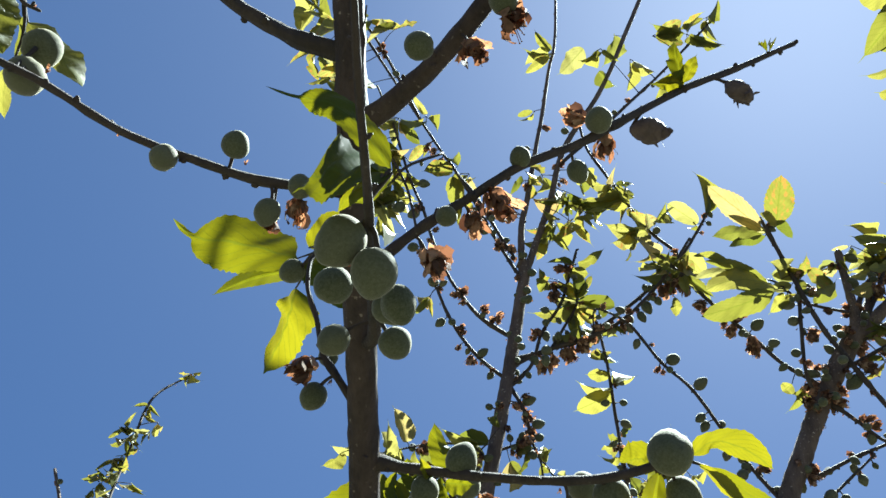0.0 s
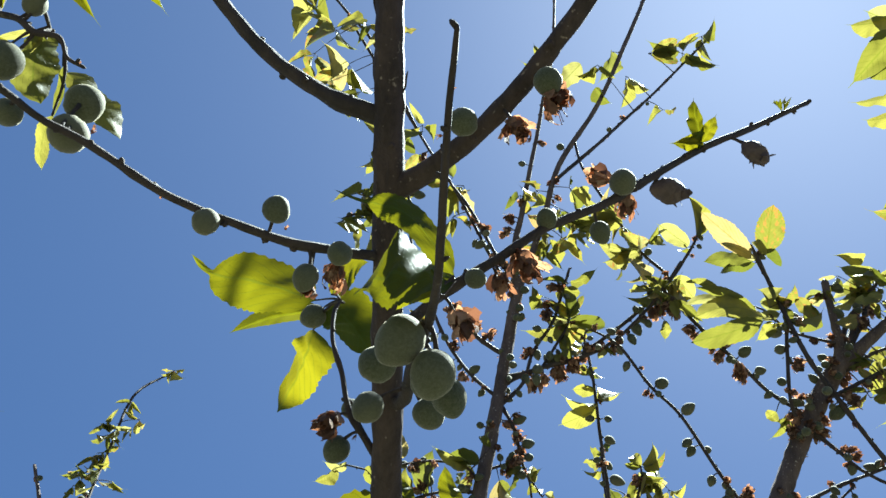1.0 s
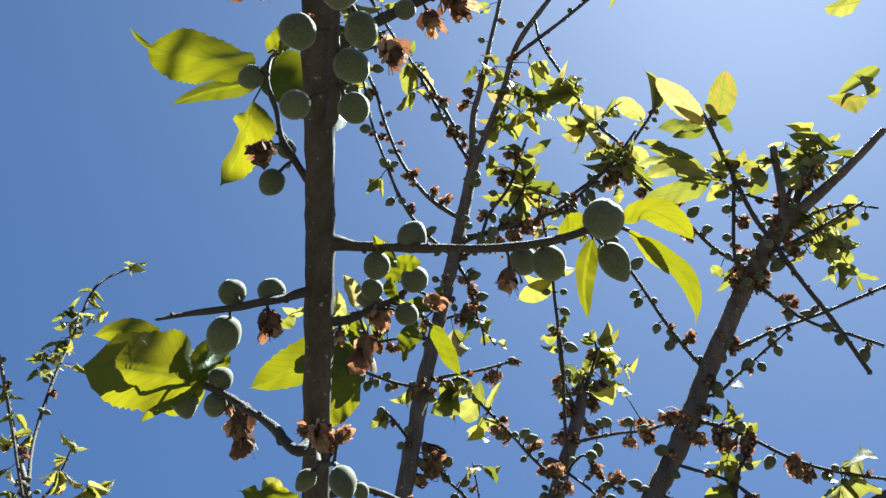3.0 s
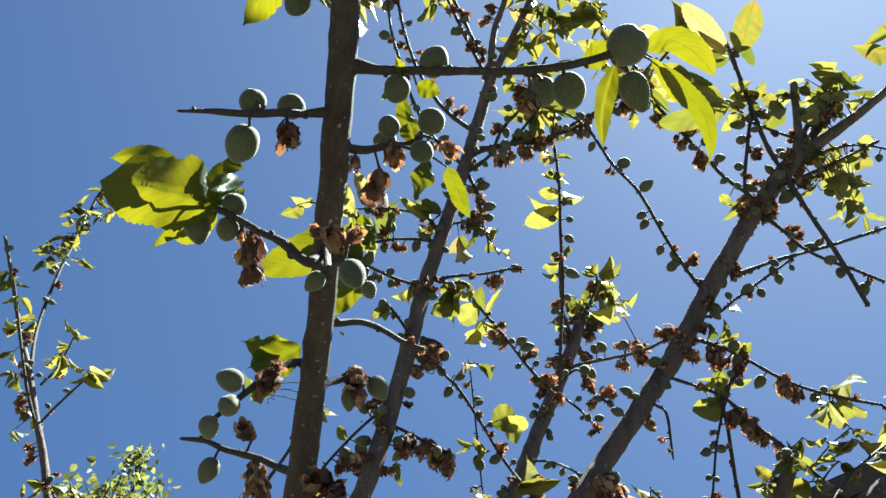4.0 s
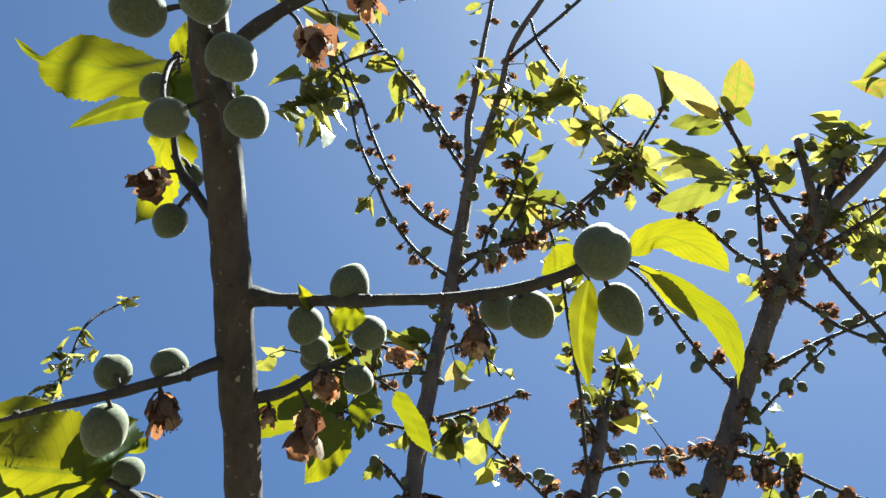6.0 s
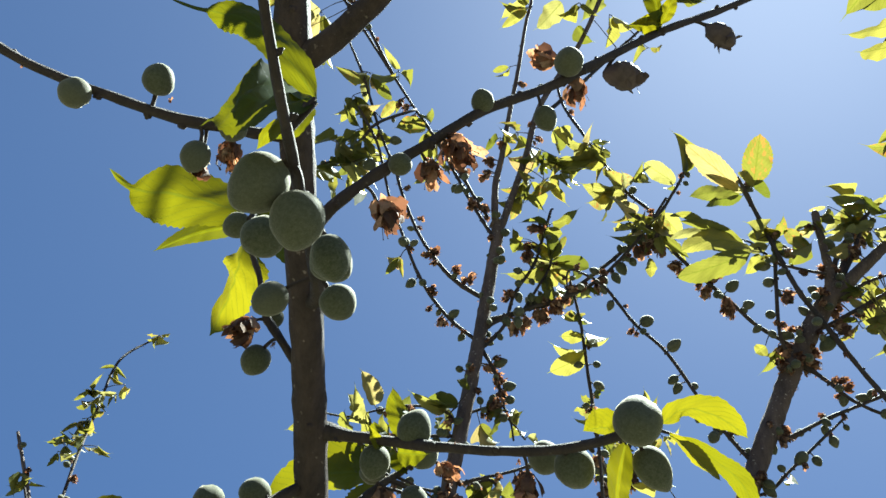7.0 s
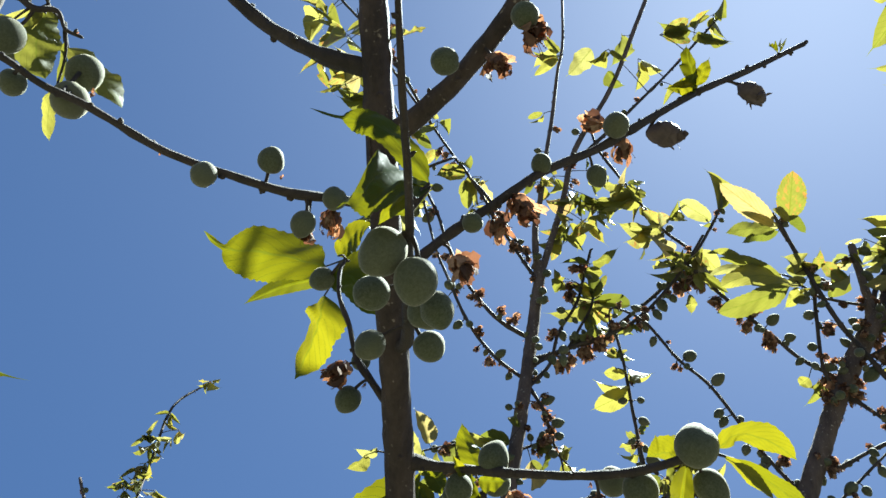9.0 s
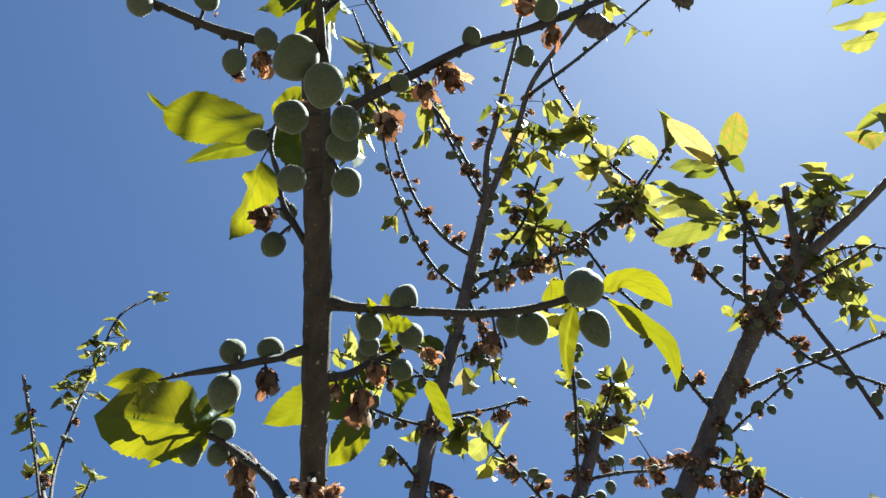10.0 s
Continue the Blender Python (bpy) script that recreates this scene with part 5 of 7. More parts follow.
limb(bg, "branch", [(0.0326, 0.9595, 2.0193, 0.0045), (0.03, 0.96, 2.0273, 0.003), (0.0029, 0.96, 2.0278, 0.0026), (-0.0274, 0.96, 2.0231, 0.0026), (-0.0529, 0.96, 2.0135, 0.0023)],
     fruits=[(0.0084, 0.9502, 2.0292, 0.0076), (0.0025, 0.9616, 2.0186, 0.0099), (-0.0372, 0.9535, 2.0378, 0.0107), (-0.0426, 0.9706, 2.0113, 0.0077)],
     husks=[(-0.0245, 0.9627, 2.0133, 0.0099), (-0.0508, 0.9627, 2.0252, 0.0107), (-0.0606, 0.9638, 2.0132, 0.0076)],
     leaves=[(-0.057, 0.9592, 2.0151, -0.0817, 0.9393, 2.0535, 0.0198), (-0.057, 0.9592, 2.0151, -0.0969, 0.9517, 2.027, 0.0228), (-0.0529, 0.96, 2.0135, -0.0707, 0.972, 2.0033, 0.0183), (-0.0613, 0.9576, 2.018, -0.1019, 0.9851, 2.0027, 0.0259)])
limb(bg, "branch", [(0.0214, 0.9484, 1.9458, 0.0043), (0.0079, 0.95, 1.9496, 0.0028), (-0.0185, 0.95, 1.9544, 0.0028), (-0.0484, 0.94, 1.9584, 0.0025), (-0.0744, 0.93, 1.9627, 0.0025), (-0.0917, 0.92, 1.9603, 0.0021)],
     fruits=[(-0.0583, 0.9296, 1.9666, 0.0101), (-0.0626, 0.9448, 1.9549, 0.0102), (-0.0526, 0.9488, 1.9416, 0.0087), (-0.0239, 0.9477, 1.9452, 0.0073), (-0.0755, 0.9365, 1.9546, 0.0094)],
     husks=[(-0.018, 0.9568, 1.9517, 0.0074)],
     leaves=[(0.0046, 0.9515, 1.9475, -0.0212, 0.9656, 1.9221, 0.019)],
     ribs=[([(-0.0690, 0.9254, 1.9591), (-0.1136, 0.9266, 1.9594), (-0.1639, 0.9452, 1.9495), (-0.2074, 0.9557, 1.9335)], 0.0243, 0.0315, 0.15, 0.3, 61),
           ([(-0.0606, 0.9304, 1.9499), (-0.0751, 0.9242, 1.9212), (-0.0921, 0.9275, 1.8962), (-0.1082, 0.9392, 1.8766)], 0.0214, 0.02, 0.1, 0.3, 62),
           ([(-0.0661, 0.9320, 1.9674), (-0.0963, 0.9363, 1.9817), (-0.1236, 0.9450, 1.9881), (-0.1410, 0.9501, 1.9800)], 0.0143, 0.0157, 0.3, 0.3, 63),
           ([(-0.0551, 0.9146, 1.9773), (-0.0650, 0.9064, 1.9920), (-0.0708, 0.9005, 2.0027), (-0.0747, 0.8936, 2.0148)], 0.0122, 0.0122, 0.3, 0.35, 64),
           ([(-0.0750, 0.9175, 1.9530), (-0.0862, 0.8996, 1.9648), (-0.0866, 0.8919, 1.9782), (-0.0845, 0.8833, 1.9931)], 0.01, 0.0071, 0.6, 0.5, 65)])
limb(bg, "branch", [(0.0245, 0.9521, 1.9681, 0.0042), (0.0412, 0.95, 1.9633, 0.0038), (0.0536, 0.94, 1.9641, 0.0028), (0.097, 0.94, 1.9758, 0.0025), (0.1372, 0.94, 1.9908, 0.0022), (0.1536, 0.94, 1.9924, 0.0016)],
     fruits=[(0.1419, 0.9478, 1.9966, 0.009)],
     husks=[(0.1152, 0.9522, 1.974, 0.0134), (0.1058, 0.9425, 1.9613, 0.0073)])
limb(bg, "branch", [(0.0245, 0.9521, 1.9681, 0.0039), (0.0364, 0.96, 1.9662, 0.0035), (0.0556, 0.97, 1.9709, 0.0029), (0.0788, 0.98, 1.9787, 0.003), (0.1062, 1, 1.9534, 0.003), (0.1499, 1.02, 1.9203, 0.003), (0.1915, 1.05, 1.8931, 0.003), (0.2298, 1.08, 1.8771, 0.0027)],
     fruits=[(0.1694, 1.0212, 1.9227, 0.01), (0.155, 1.0126, 1.9172, 0.0069), (0.086, 0.9897, 1.9785, 0.0069), (0.2065, 1.0151, 1.9458, 0.009), (0.1168, 1.0102, 1.9544, 0.0077), (0.1987, 1.0488, 1.9064, 0.007)],
     husks=[(0.1885, 1.0377, 1.9128, 0.0109), (0.1385, 1.0237, 1.925, 0.0139), (0.219, 1.068, 1.8877, 0.0158), (0.1383, 1.0004, 1.9344, 0.0091)],
     leaves=[(0.056, 0.9719, 1.9676, 0.0365, 1.0084, 1.9243, 0.0301), (0.0637, 0.9753, 1.9709, 0.0451, 0.977, 1.9297, 0.0257), (0.0791, 0.9815, 1.977, 0.0594, 1.0008, 1.9191, 0.0382), (0.1016, 0.9965, 1.9578, 0.0763, 1.0327, 1.9342, 0.0337), (0.1059, 0.9985, 1.9551, 0.0971, 0.9683, 1.9715, 0.023), (0.1145, 1.0023, 1.9496, 0.1306, 0.9663, 1.9797, 0.0107), (0.1332, 1.015, 1.9284, 0.1073, 0.996, 1.9319, 0.0154), (0.106, 1.0149, 1.9289, 0.1053, 1.0584, 1.9026, 0.0307), (0.1083, 1.0086, 1.939, 0.0939, 1.0212, 1.8959, 0.023), (0.0867, 0.9813, 1.978, 0.0666, 0.9801, 1.9432, 0.0229)])
limb(bg, "branch", [(0.0111, 0.9279, 1.8462, 0.0037), (0.0449, 0.93, 1.8325, 0.0032), (0.0634, 0.93, 1.8164, 0.0026), (0.0817, 0.93, 1.8006, 0.0026), (0.112, 0.94, 1.7674, 0.0025), (0.1408, 0.94, 1.7286, 0.0025), (0.1663, 0.93, 1.696, 0.0024), (0.1851, 0.92, 1.6737, 0.0024)],
     fruits=[(0.0635, 0.9277, 1.8491, 0.0088), (0.0318, 0.9124, 1.8499, 0.006), (0.0563, 0.9376, 1.8257, 0.0081), (0.0787, 0.9294, 1.8182, 0.0067), (0.0662, 0.9436, 1.7994, 0.0074), (0.0844, 0.9426, 1.7991, 0.006), (0.1068, 0.9327, 1.7907, 0.0059), (0.1243, 0.9432, 1.7688, 0.0059), (0.1582, 0.9209, 1.7297, 0.005)],
     husks=[(0.1081, 0.9423, 1.7791, 0.0073), (0.1366, 0.939, 1.7413, 0.011), (0.1813, 0.9272, 1.7034, 0.0113), (0.1247, 0.9291, 1.7532, 0.0064)],
     leaves=[(0.1249, 0.9364, 1.7663, 0.1603, 0.9376, 1.7926, 0.0393), (0.1338, 0.9323, 1.7728, 0.1681, 0.958, 1.773, 0.0353), (0.1604, 0.9327, 1.6961, 0.2121, 0.9099, 1.7051, 0.0188), (0.1663, 0.9306, 1.6994, 0.1515, 0.9335, 1.6889, 0.015), (0.0729, 0.9263, 1.8197, 0.0953, 0.9259, 1.8337, 0.012)])
limb(bg, "branch", [(0.0904, 0.95, 1.8523, 0.0012), (0.0985, 0.95, 1.8116, 0.0012), (0.1077, 0.95, 1.7622, 0.0014), (0.1175, 0.95, 1.7091, 0.0014), (0.127, 0.95, 1.6653, 0.0013), (0.1391, 0.95, 1.6229, 0.0013), (0.1508, 0.95, 1.5792, 0.0013)],
     tufts=[(0.107, 0.9698, 1.7483, 4, 0.0241), (0.114, 0.934, 1.7299, 2, 0.023), (0.1169, 0.9309, 1.684, 4, 0.0248), (0.1123, 0.9378, 1.6728, 3, 0.0235), (0.1137, 0.9599, 1.6475, 4, 0.025), (0.127, 0.9672, 1.6508, 3, 0.0227), (0.0998, 0.9436, 1.8466, 3, 0.031)])
limb(bg, "branch", [(0.0011, 0.9105, 1.7658, 0.0026), (-0.0229, 0.92, 1.7443, 0.0022), (-0.0454, 0.94, 1.722, 0.0022), (-0.0711, 0.95, 1.6846, 0.0022), (-0.0942, 0.96, 1.6386, 0.0024), (-0.1222, 0.97, 1.5924, 0.0023)],
     fruits=[(-0.0436, 0.9052, 1.7649, 0.0088), (-0.0293, 0.9058, 1.767, 0.007), (-0.043, 0.9409, 1.7073, 0.0095), (-0.0181, 0.9423, 1.7109, 0.0108)],
     husks=[(-0.0166, 0.8979, 1.7667, 0.01), (-0.0325, 0.949, 1.7001, 0.014), (-0.019, 0.925, 1.7605, 0.0077)],
     leaves=[(-0.0457, 0.9379, 1.7246, -0.0608, 0.93, 1.7399, 0.0115)],
     tufts=[(-0.0588, 0.9694, 1.6803, 3, 0.032), (-0.0536, 0.9465, 1.6249, 3, 0.0302)])
limb(bg, "branch", [(-0.1201, 1.05, 1.8677, 0.003), (-0.1145, 1.05, 1.8187, 0.0029), (-0.1189, 1.05, 1.7479, 0.0028), (-0.1422, 1.05, 1.6903, 0.003), (-0.159, 1.05, 1.6434, 0.0029), (-0.1733, 1.05, 1.6056, 0.0028)],
     husks=[(-0.1731, 1.0537, 1.6293, 0.0067)],
     leaves=[(-0.0998, 1.0488, 1.8201, -0.1068, 1.0925, 1.7801, 0.0194), (-0.1613, 1.0478, 1.8116, -0.2169, 1.061, 1.818, 0.0296), (-0.167, 1.049, 1.8033, -0.1949, 1.0378, 1.8351, 0.0324), (-0.1565, 1.0517, 1.822, -0.1908, 1.0432, 1.8464, 0.0299), (-0.092, 1.0503, 1.7977, -0.1149, 1.0368, 1.8455, 0.0221), (-0.0734, 1.063, 1.6916, -0.0931, 1.106, 1.6646, 0.0254)],
     tufts=[(-0.0911, 1.0329, 1.7987, 4, 0.0363)])
limb(bg, "branch", [(-0.0029, 0.9042, 1.7377, 0.0032), (0.0033, 0.9, 1.7367, 0.0029), (0.0194, 0.9, 1.7322, 0.0024), (0.0421, 0.9, 1.724, 0.0021), (0.0738, 0.9, 1.7152, 0.0013)],
     husks=[(0.026, 0.8973, 1.714, 0.0146), (0.0462, 0.9088, 1.7193, 0.016), (0.0617, 0.9151, 1.7118, 0.0173), (0.0695, 0.9079, 1.7027, 0.0159), (0.0187, 0.9075, 1.7154, 0.0098)],
     leaves=[(0.0149, 0.9178, 1.6992, 0.0274, 0.9436, 1.68, 0.016), (0.0195, 0.9112, 1.7103, 0.0091, 0.9099, 1.6959, 0.0111)])
limb(bg, "branch", [(0.0095, 0.9247, 1.8309, 0.0027), (0.0109, 0.92, 1.857, 0.0023), (-0.0098, 0.92, 1.8853, 0.0024), (-0.0275, 0.92, 1.9028, 0.0018)],
     fruits=[(0.0051, 0.9122, 1.8744, 0.0068), (-0.0058, 0.918, 1.8543, 0.0067)],
     husks=[(-0.0239, 0.923, 1.897, 0.0069)],
     leaves=[(-0.0217, 0.9204, 1.8958, -0.0236, 0.9277, 1.8757, 0.0166), (-0.0251, 0.9213, 1.8959, -0.0429, 0.9249, 1.8754, 0.0124)])
limb(bg, "branch", [(0.1442, 0.8816, 1.5721, 0.0013), (0.0843, 0.9, 1.6049, 0.0012), (0.0678, 0.9, 1.6254, 0.0012), (0.0595, 0.9, 1.6486, 0.001)],
     husks=[(0.0712, 0.904, 1.6238, 0.0029)])
limb(bg, "branch", [(0.5801, 0.9332, 2.2692, 0.0146), (0.5822, 0.925, 2.307, 0.0089), (0.5828, 0.92, 2.3619, 0.0076), (0.5867, 0.919, 2.4142, 0.0077)],
     fruits=[(0.6084, 0.9238, 2.4081, 0.0099)],
     husks=[(0.5805, 0.928, 2.2749, 0.0119), (0.5745, 0.9253, 2.3907, 0.0089)],
     tufts=[(0.5797, 0.9164, 2.3948, 4, 0.04), (0.638, 0.9284, 2.4058, 4, 0.0541)])
limb(bg, "branch", [(0.5724, 0.9353, 2.2591, 0.0145), (0.6281, 0.91, 2.3064, 0.0114), (0.6861, 0.89, 2.3594, 0.0089), (0.7521, 0.87, 2.4264, 0.0075)],
     husks=[(0.6186, 0.9022, 2.3262, 0.012)],
     leaves=[(0.6033, 0.8969, 2.33, 0.5712, 0.8984, 2.314, 0.0255), (0.6238, 0.8857, 2.3579, 0.6462, 0.8701, 2.3633, 0.0188)],
     tufts=[(0.6161, 0.9039, 2.2589, 3, 0.0415), (0.6689, 0.9376, 2.2536, 3, 0.0425), (0.638, 0.8809, 2.3554, 3, 0.0426), (0.6817, 0.9514, 2.191, 3, 0.0384), (0.6164, 0.9475, 2.2201, 2, 0.0422)])
limb(bg, "branch", [(0.5917, 0.93, 2.2844, 0.0113), (0.6394, 0.95, 2.3717, 0.0078), (0.668, 0.96, 2.4515, 0.0073)],
     fruits=[(0.6646, 0.952, 2.4034, 0.011)],
     tufts=[(0.6794, 0.9636, 2.4776, 3, 0.0572)])
limb(bg, "branch", [(0.4686, 0.9, 2.4673, 0.0034), (0.4754, 0.9, 2.428, 0.0045), (0.4904, 0.9, 2.3496, 0.0046), (0.5089, 0.9, 2.257, 0.0047), (0.5323, 0.9, 2.1975, 0.0046), (0.559, 0.9, 2.1333, 0.0044), (0.5893, 0.9, 2.069, 0.0042), (0.6183, 0.9, 1.9933, 0.004)],
     fruits=[(0.522, 0.8959, 2.1942, 0.0098), (0.5398, 0.9162, 2.172, 0.0122), (0.507, 0.8989, 2.3164, 0.0081)],
     husks=[(0.4979, 0.9028, 2.3413, 0.0066), (0.5554, 0.8944, 2.1804, 0.012), (0.5504, 0.9022, 2.1904, 0.0091)],
     leaves=[(0.4867, 0.9024, 2.3295, 0.4529, 0.9208, 2.3356, 0.0181), (0.4741, 0.9053, 2.3426, 0.4771, 0.9081, 2.3908, 0.0248), (0.499, 0.8985, 2.3179, 0.5658, 0.8981, 2.3234, 0.0179), (0.5029, 0.8972, 2.3365, 0.4916, 0.9051, 2.3105, 0.0164)],
     ribs=[([(0.4909, 0.9006, 2.4521), (0.4889, 0.8784, 2.4657), (0.4876, 0.8554, 2.4804), (0.4863, 0.8307, 2.4974)], 0.0166, 0.0186, -0.40, 0.05, 71, 0.55),
           ([(0.4648, 0.9018, 2.4425), (0.4346, 0.8838, 2.4595), (0.4021, 0.8669, 2.4749), (0.3718, 0.8478, 2.4848)], 0.0159, 0.0139, -0.30, 0.05, 72, 0.6),
           ([(0.4675, 0.9058, 2.4369), (0.4414, 0.9049, 2.4387), (0.4171, 0.9106, 2.4399), (0.3884, 0.9149, 2.4347)], 0.012, 0.0144, 0.90, 0.05, 73, 0.7),
           ([(0.4720, 0.9078, 2.4341), (0.4522, 0.9149, 2.4333), (0.4348, 0.9163, 2.4317), (0.3982, 0.8864, 2.3886)], 0.0091, 0.0055, 0.00, 0.05, 74, 0.7),
           ([(0.4716, 0.9012, 2.4347), (0.4505, 0.8910, 2.4406), (0.4252, 0.8786, 2.4412), (0.3854, 0.8351, 2.4085)], 0.0058, 0.0056, 0.00, 0.15, 75, 0.8),
           ([(0.4870, 0.8947, 2.4433), (0.4761, 0.8843, 2.4493), (0.4651, 0.8726, 2.4486), (0.4356, 0.8315, 2.4124)], 0.0058, 0.0056, -0.50, 0.05, 76, 0.6),
           ([(0.4884, 0.8885, 2.4517), (0.4976, 0.8969, 2.4485), (0.5068, 0.9053, 2.4452), (0.5176, 0.9123, 2.4355)], 0.0075, 0.0066, 0.40, 0.05, 77, 0.6)], blade=LEAF)
limb(bg, "branch", [(0.5818, 0.9267, 2.299, 0.0031), (0.5112, 0.91, 2.2994, 0.0028), (0.4931, 0.91, 2.3093, 0.0025), (0.4671, 0.91, 2.341, 0.0021), (0.4272, 0.91, 2.3506, 0.0018), (0.4198, 0.91, 2.3559, 0.0014)],
     leaves=[(0.4794, 0.913, 2.3168, 0.4525, 0.9222, 2.2915, 0.0214)],
     ribs=[([(0.4458, 0.8786, 2.2970), (0.4111, 0.8875, 2.2840), (0.3763, 0.8948, 2.2728), (0.3383, 0.9016, 2.2622)], 0.0176, 0.0128, 0.00, 0.05, 81, 0.6),
           ([(0.4517, 0.8850, 2.3054), (0.4207, 0.8799, 2.3179), (0.3796, 0.8810, 2.3141), (0.3469, 0.8895, 2.3016)], 0.0127, 0.018, 0.90, 0.05, 82, 0.6),
           ([(0.4459, 0.8895, 2.3154), (0.4162, 0.8791, 2.3345), (0.3813, 0.8710, 2.3425), (0.3464, 0.8691, 2.3427)], 0.0102, 0.0059, -0.20, 0.05, 83, 0.7),
           ([(0.4350, 0.8960, 2.3227), (0.3973, 0.8846, 2.3345), (0.3640, 0.8838, 2.3335), (0.3332, 0.8904, 2.3235)], 0.007, 0.0095, 0.80, 0.05, 84, 0.7),
           ([(0.3931, 0.8792, 2.3409), (0.3721, 0.8703, 2.3507), (0.3529, 0.8667, 2.3540), (0.3312, 0.8683, 2.3507)], 0.0057, 0.0046, -0.10, 0.05, 85, 0.7)], blade=LEAF)
limb(bg, "branch", [(0.5011, 0.91, 2.3671, 0.0038), (0.4985, 0.91, 2.3243, 0.0037), (0.4906, 0.92, 2.2632, 0.0036), (0.483, 0.93, 2.1888, 0.0035), (0.5024, 0.95, 2.1558, 0.0039)],
     fruits=[(0.513, 0.9125, 2.3331, 0.0112), (0.4816, 0.9213, 2.3066, 0.0111), (0.4859, 0.9263, 2.2797, 0.0102), (0.4725, 0.9211, 2.219, 0.0091), (0.5211, 0.9288, 2.2485, 0.0101), (0.4936, 0.9085, 2.3101, 0.0085)],
     husks=[(0.5164, 0.9072, 2.3247, 0.012), (0.5198, 0.9242, 2.2552, 0.0118), (0.4783, 0.9205, 2.2065, 0.0065)],
     leaves=[(0.5, 0.9095, 2.3603, 0.5188, 0.8801, 2.3748, 0.0261), (0.4987, 0.9098, 2.3481, 0.4682, 0.9256, 2.3715, 0.0225)])
limb(bg, "branch", [(0.3113, 0.95, 2.42, 0.0035), (0.3504, 0.95, 2.363, 0.0038), (0.392, 0.95, 2.3069, 0.0038), (0.4283, 0.95, 2.2631, 0.0037), (0.463, 0.95, 2.2185, 0.0036), (0.4984, 0.95, 2.1919, 0.0039), (0.5136, 0.95, 2.1785, 0.0043), (0.5162, 0.9474, 2.177, 0.0047)],
     fruits=[(0.4358, 0.9371, 2.2788, 0.0103), (0.4534, 0.9407, 2.2476, 0.0085), (0.4499, 0.9498, 2.2428, 0.0077), (0.385, 0.9537, 2.3141, 0.0088), (0.4163, 0.9419, 2.2616, 0.0068), (0.481, 0.9465, 2.2022, 0.0075)],
     husks=[(0.4072, 0.9454, 2.2957, 0.0139), (0.4005, 0.9542, 2.2795, 0.0139), (0.3617, 0.9503, 2.3186, 0.0132), (0.432, 0.9557, 2.2494, 0.0154), (0.4329, 0.9637, 2.2533, 0.0112), (0.3377, 0.9528, 2.3636, 0.0143)],
     leaves=[(0.4723, 0.9588, 2.1894, 0.4603, 0.9724, 2.1823, 0.0217), (0.4875, 0.956, 2.1843, 0.4689, 0.9621, 2.1441, 0.02)],
     tufts=[(0.3384, 0.9395, 2.3748, 4, 0.0625)])
limb(bg, "branch", [(0.417, 0.957, 2.0056, 0.0053), (0.4103, 0.957, 2.0173, 0.0036), (0.3883, 0.955, 2.0479, 0.0033), (0.3633, 0.955, 2.0921, 0.0031), (0.326, 0.955, 2.1676, 0.0032), (0.2853, 0.955, 2.2149, 0.0029), (0.2515, 0.955, 2.2716, 0.003), (0.2252, 0.955, 2.2965, 0.0026), (0.1942, 0.955, 2.3053, 0.0019), (0.1936, 0.9763, 2.2734, 0.0021)],
     fruits=[(0.3803, 0.9595, 2.0563, 0.011), (0.364, 0.9549, 2.0385, 0.0101), (0.3576, 0.9691, 2.0747, 0.0088), (0.3591, 0.9618, 2.1203, 0.0089), (0.3227, 0.9555, 2.1209, 0.0097), (0.3337, 0.9724, 2.1181, 0.0098), (0.3346, 0.9469, 2.1751, 0.0115), (0.3032, 0.9545, 2.2197, 0.0118), (0.2557, 0.9645, 2.2523, 0.0086)],
     husks=[(0.4004, 0.9432, 2.0578, 0.0108), (0.2813, 0.9625, 2.2065, 0.0084), (0.2759, 0.9562, 2.2458, 0.0051)])
limb(bg, "branch", [(0.4413, 0.955, 2.0461, 0.0048), (0.469, 0.95, 2.0456, 0.0043), (0.4831, 0.945, 2.0509, 0.0037), (0.5187, 0.94, 2.069, 0.0033), (0.5541, 0.935, 2.0834, 0.003), (0.6028, 0.93, 2.1038, 0.003), (0.6563, 0.92, 2.1274, 0.0031), (0.7142, 0.91, 2.1539, 0.0027)],
     fruits=[(0.5777, 0.9365, 2.1006, 0.0103), (0.581, 0.9232, 2.1013, 0.0078), (0.5245, 0.958, 2.0469, 0.007)],
     husks=[(0.5195, 0.9475, 2.0771, 0.0063)])
limb(bg, "branch", [(0.5051, 0.9495, 2.16, 0.0046), (0.5205, 0.94, 2.1408, 0.0042), (0.5327, 0.93, 2.1182, 0.0034), (0.5535, 0.93, 2.0961, 0.003), (0.5834, 0.92, 2.0709, 0.003), (0.6208, 0.92, 2.0618, 0.003), (0.6647, 0.92, 2.0482, 0.0029)],
     fruits=[(0.5486, 0.9362, 2.0958, 0.0079), (0.5912, 0.9199, 2.0711, 0.01), (0.6018, 0.9177, 2.0509, 0.0099), (0.6385, 0.9339, 2.0305, 0.0122), (0.5412, 0.9257, 2.1085, 0.0078)],
     husks=[(0.5558, 0.9293, 2.1134, 0.0103), (0.5415, 0.9304, 2.1218, 0.0079)])
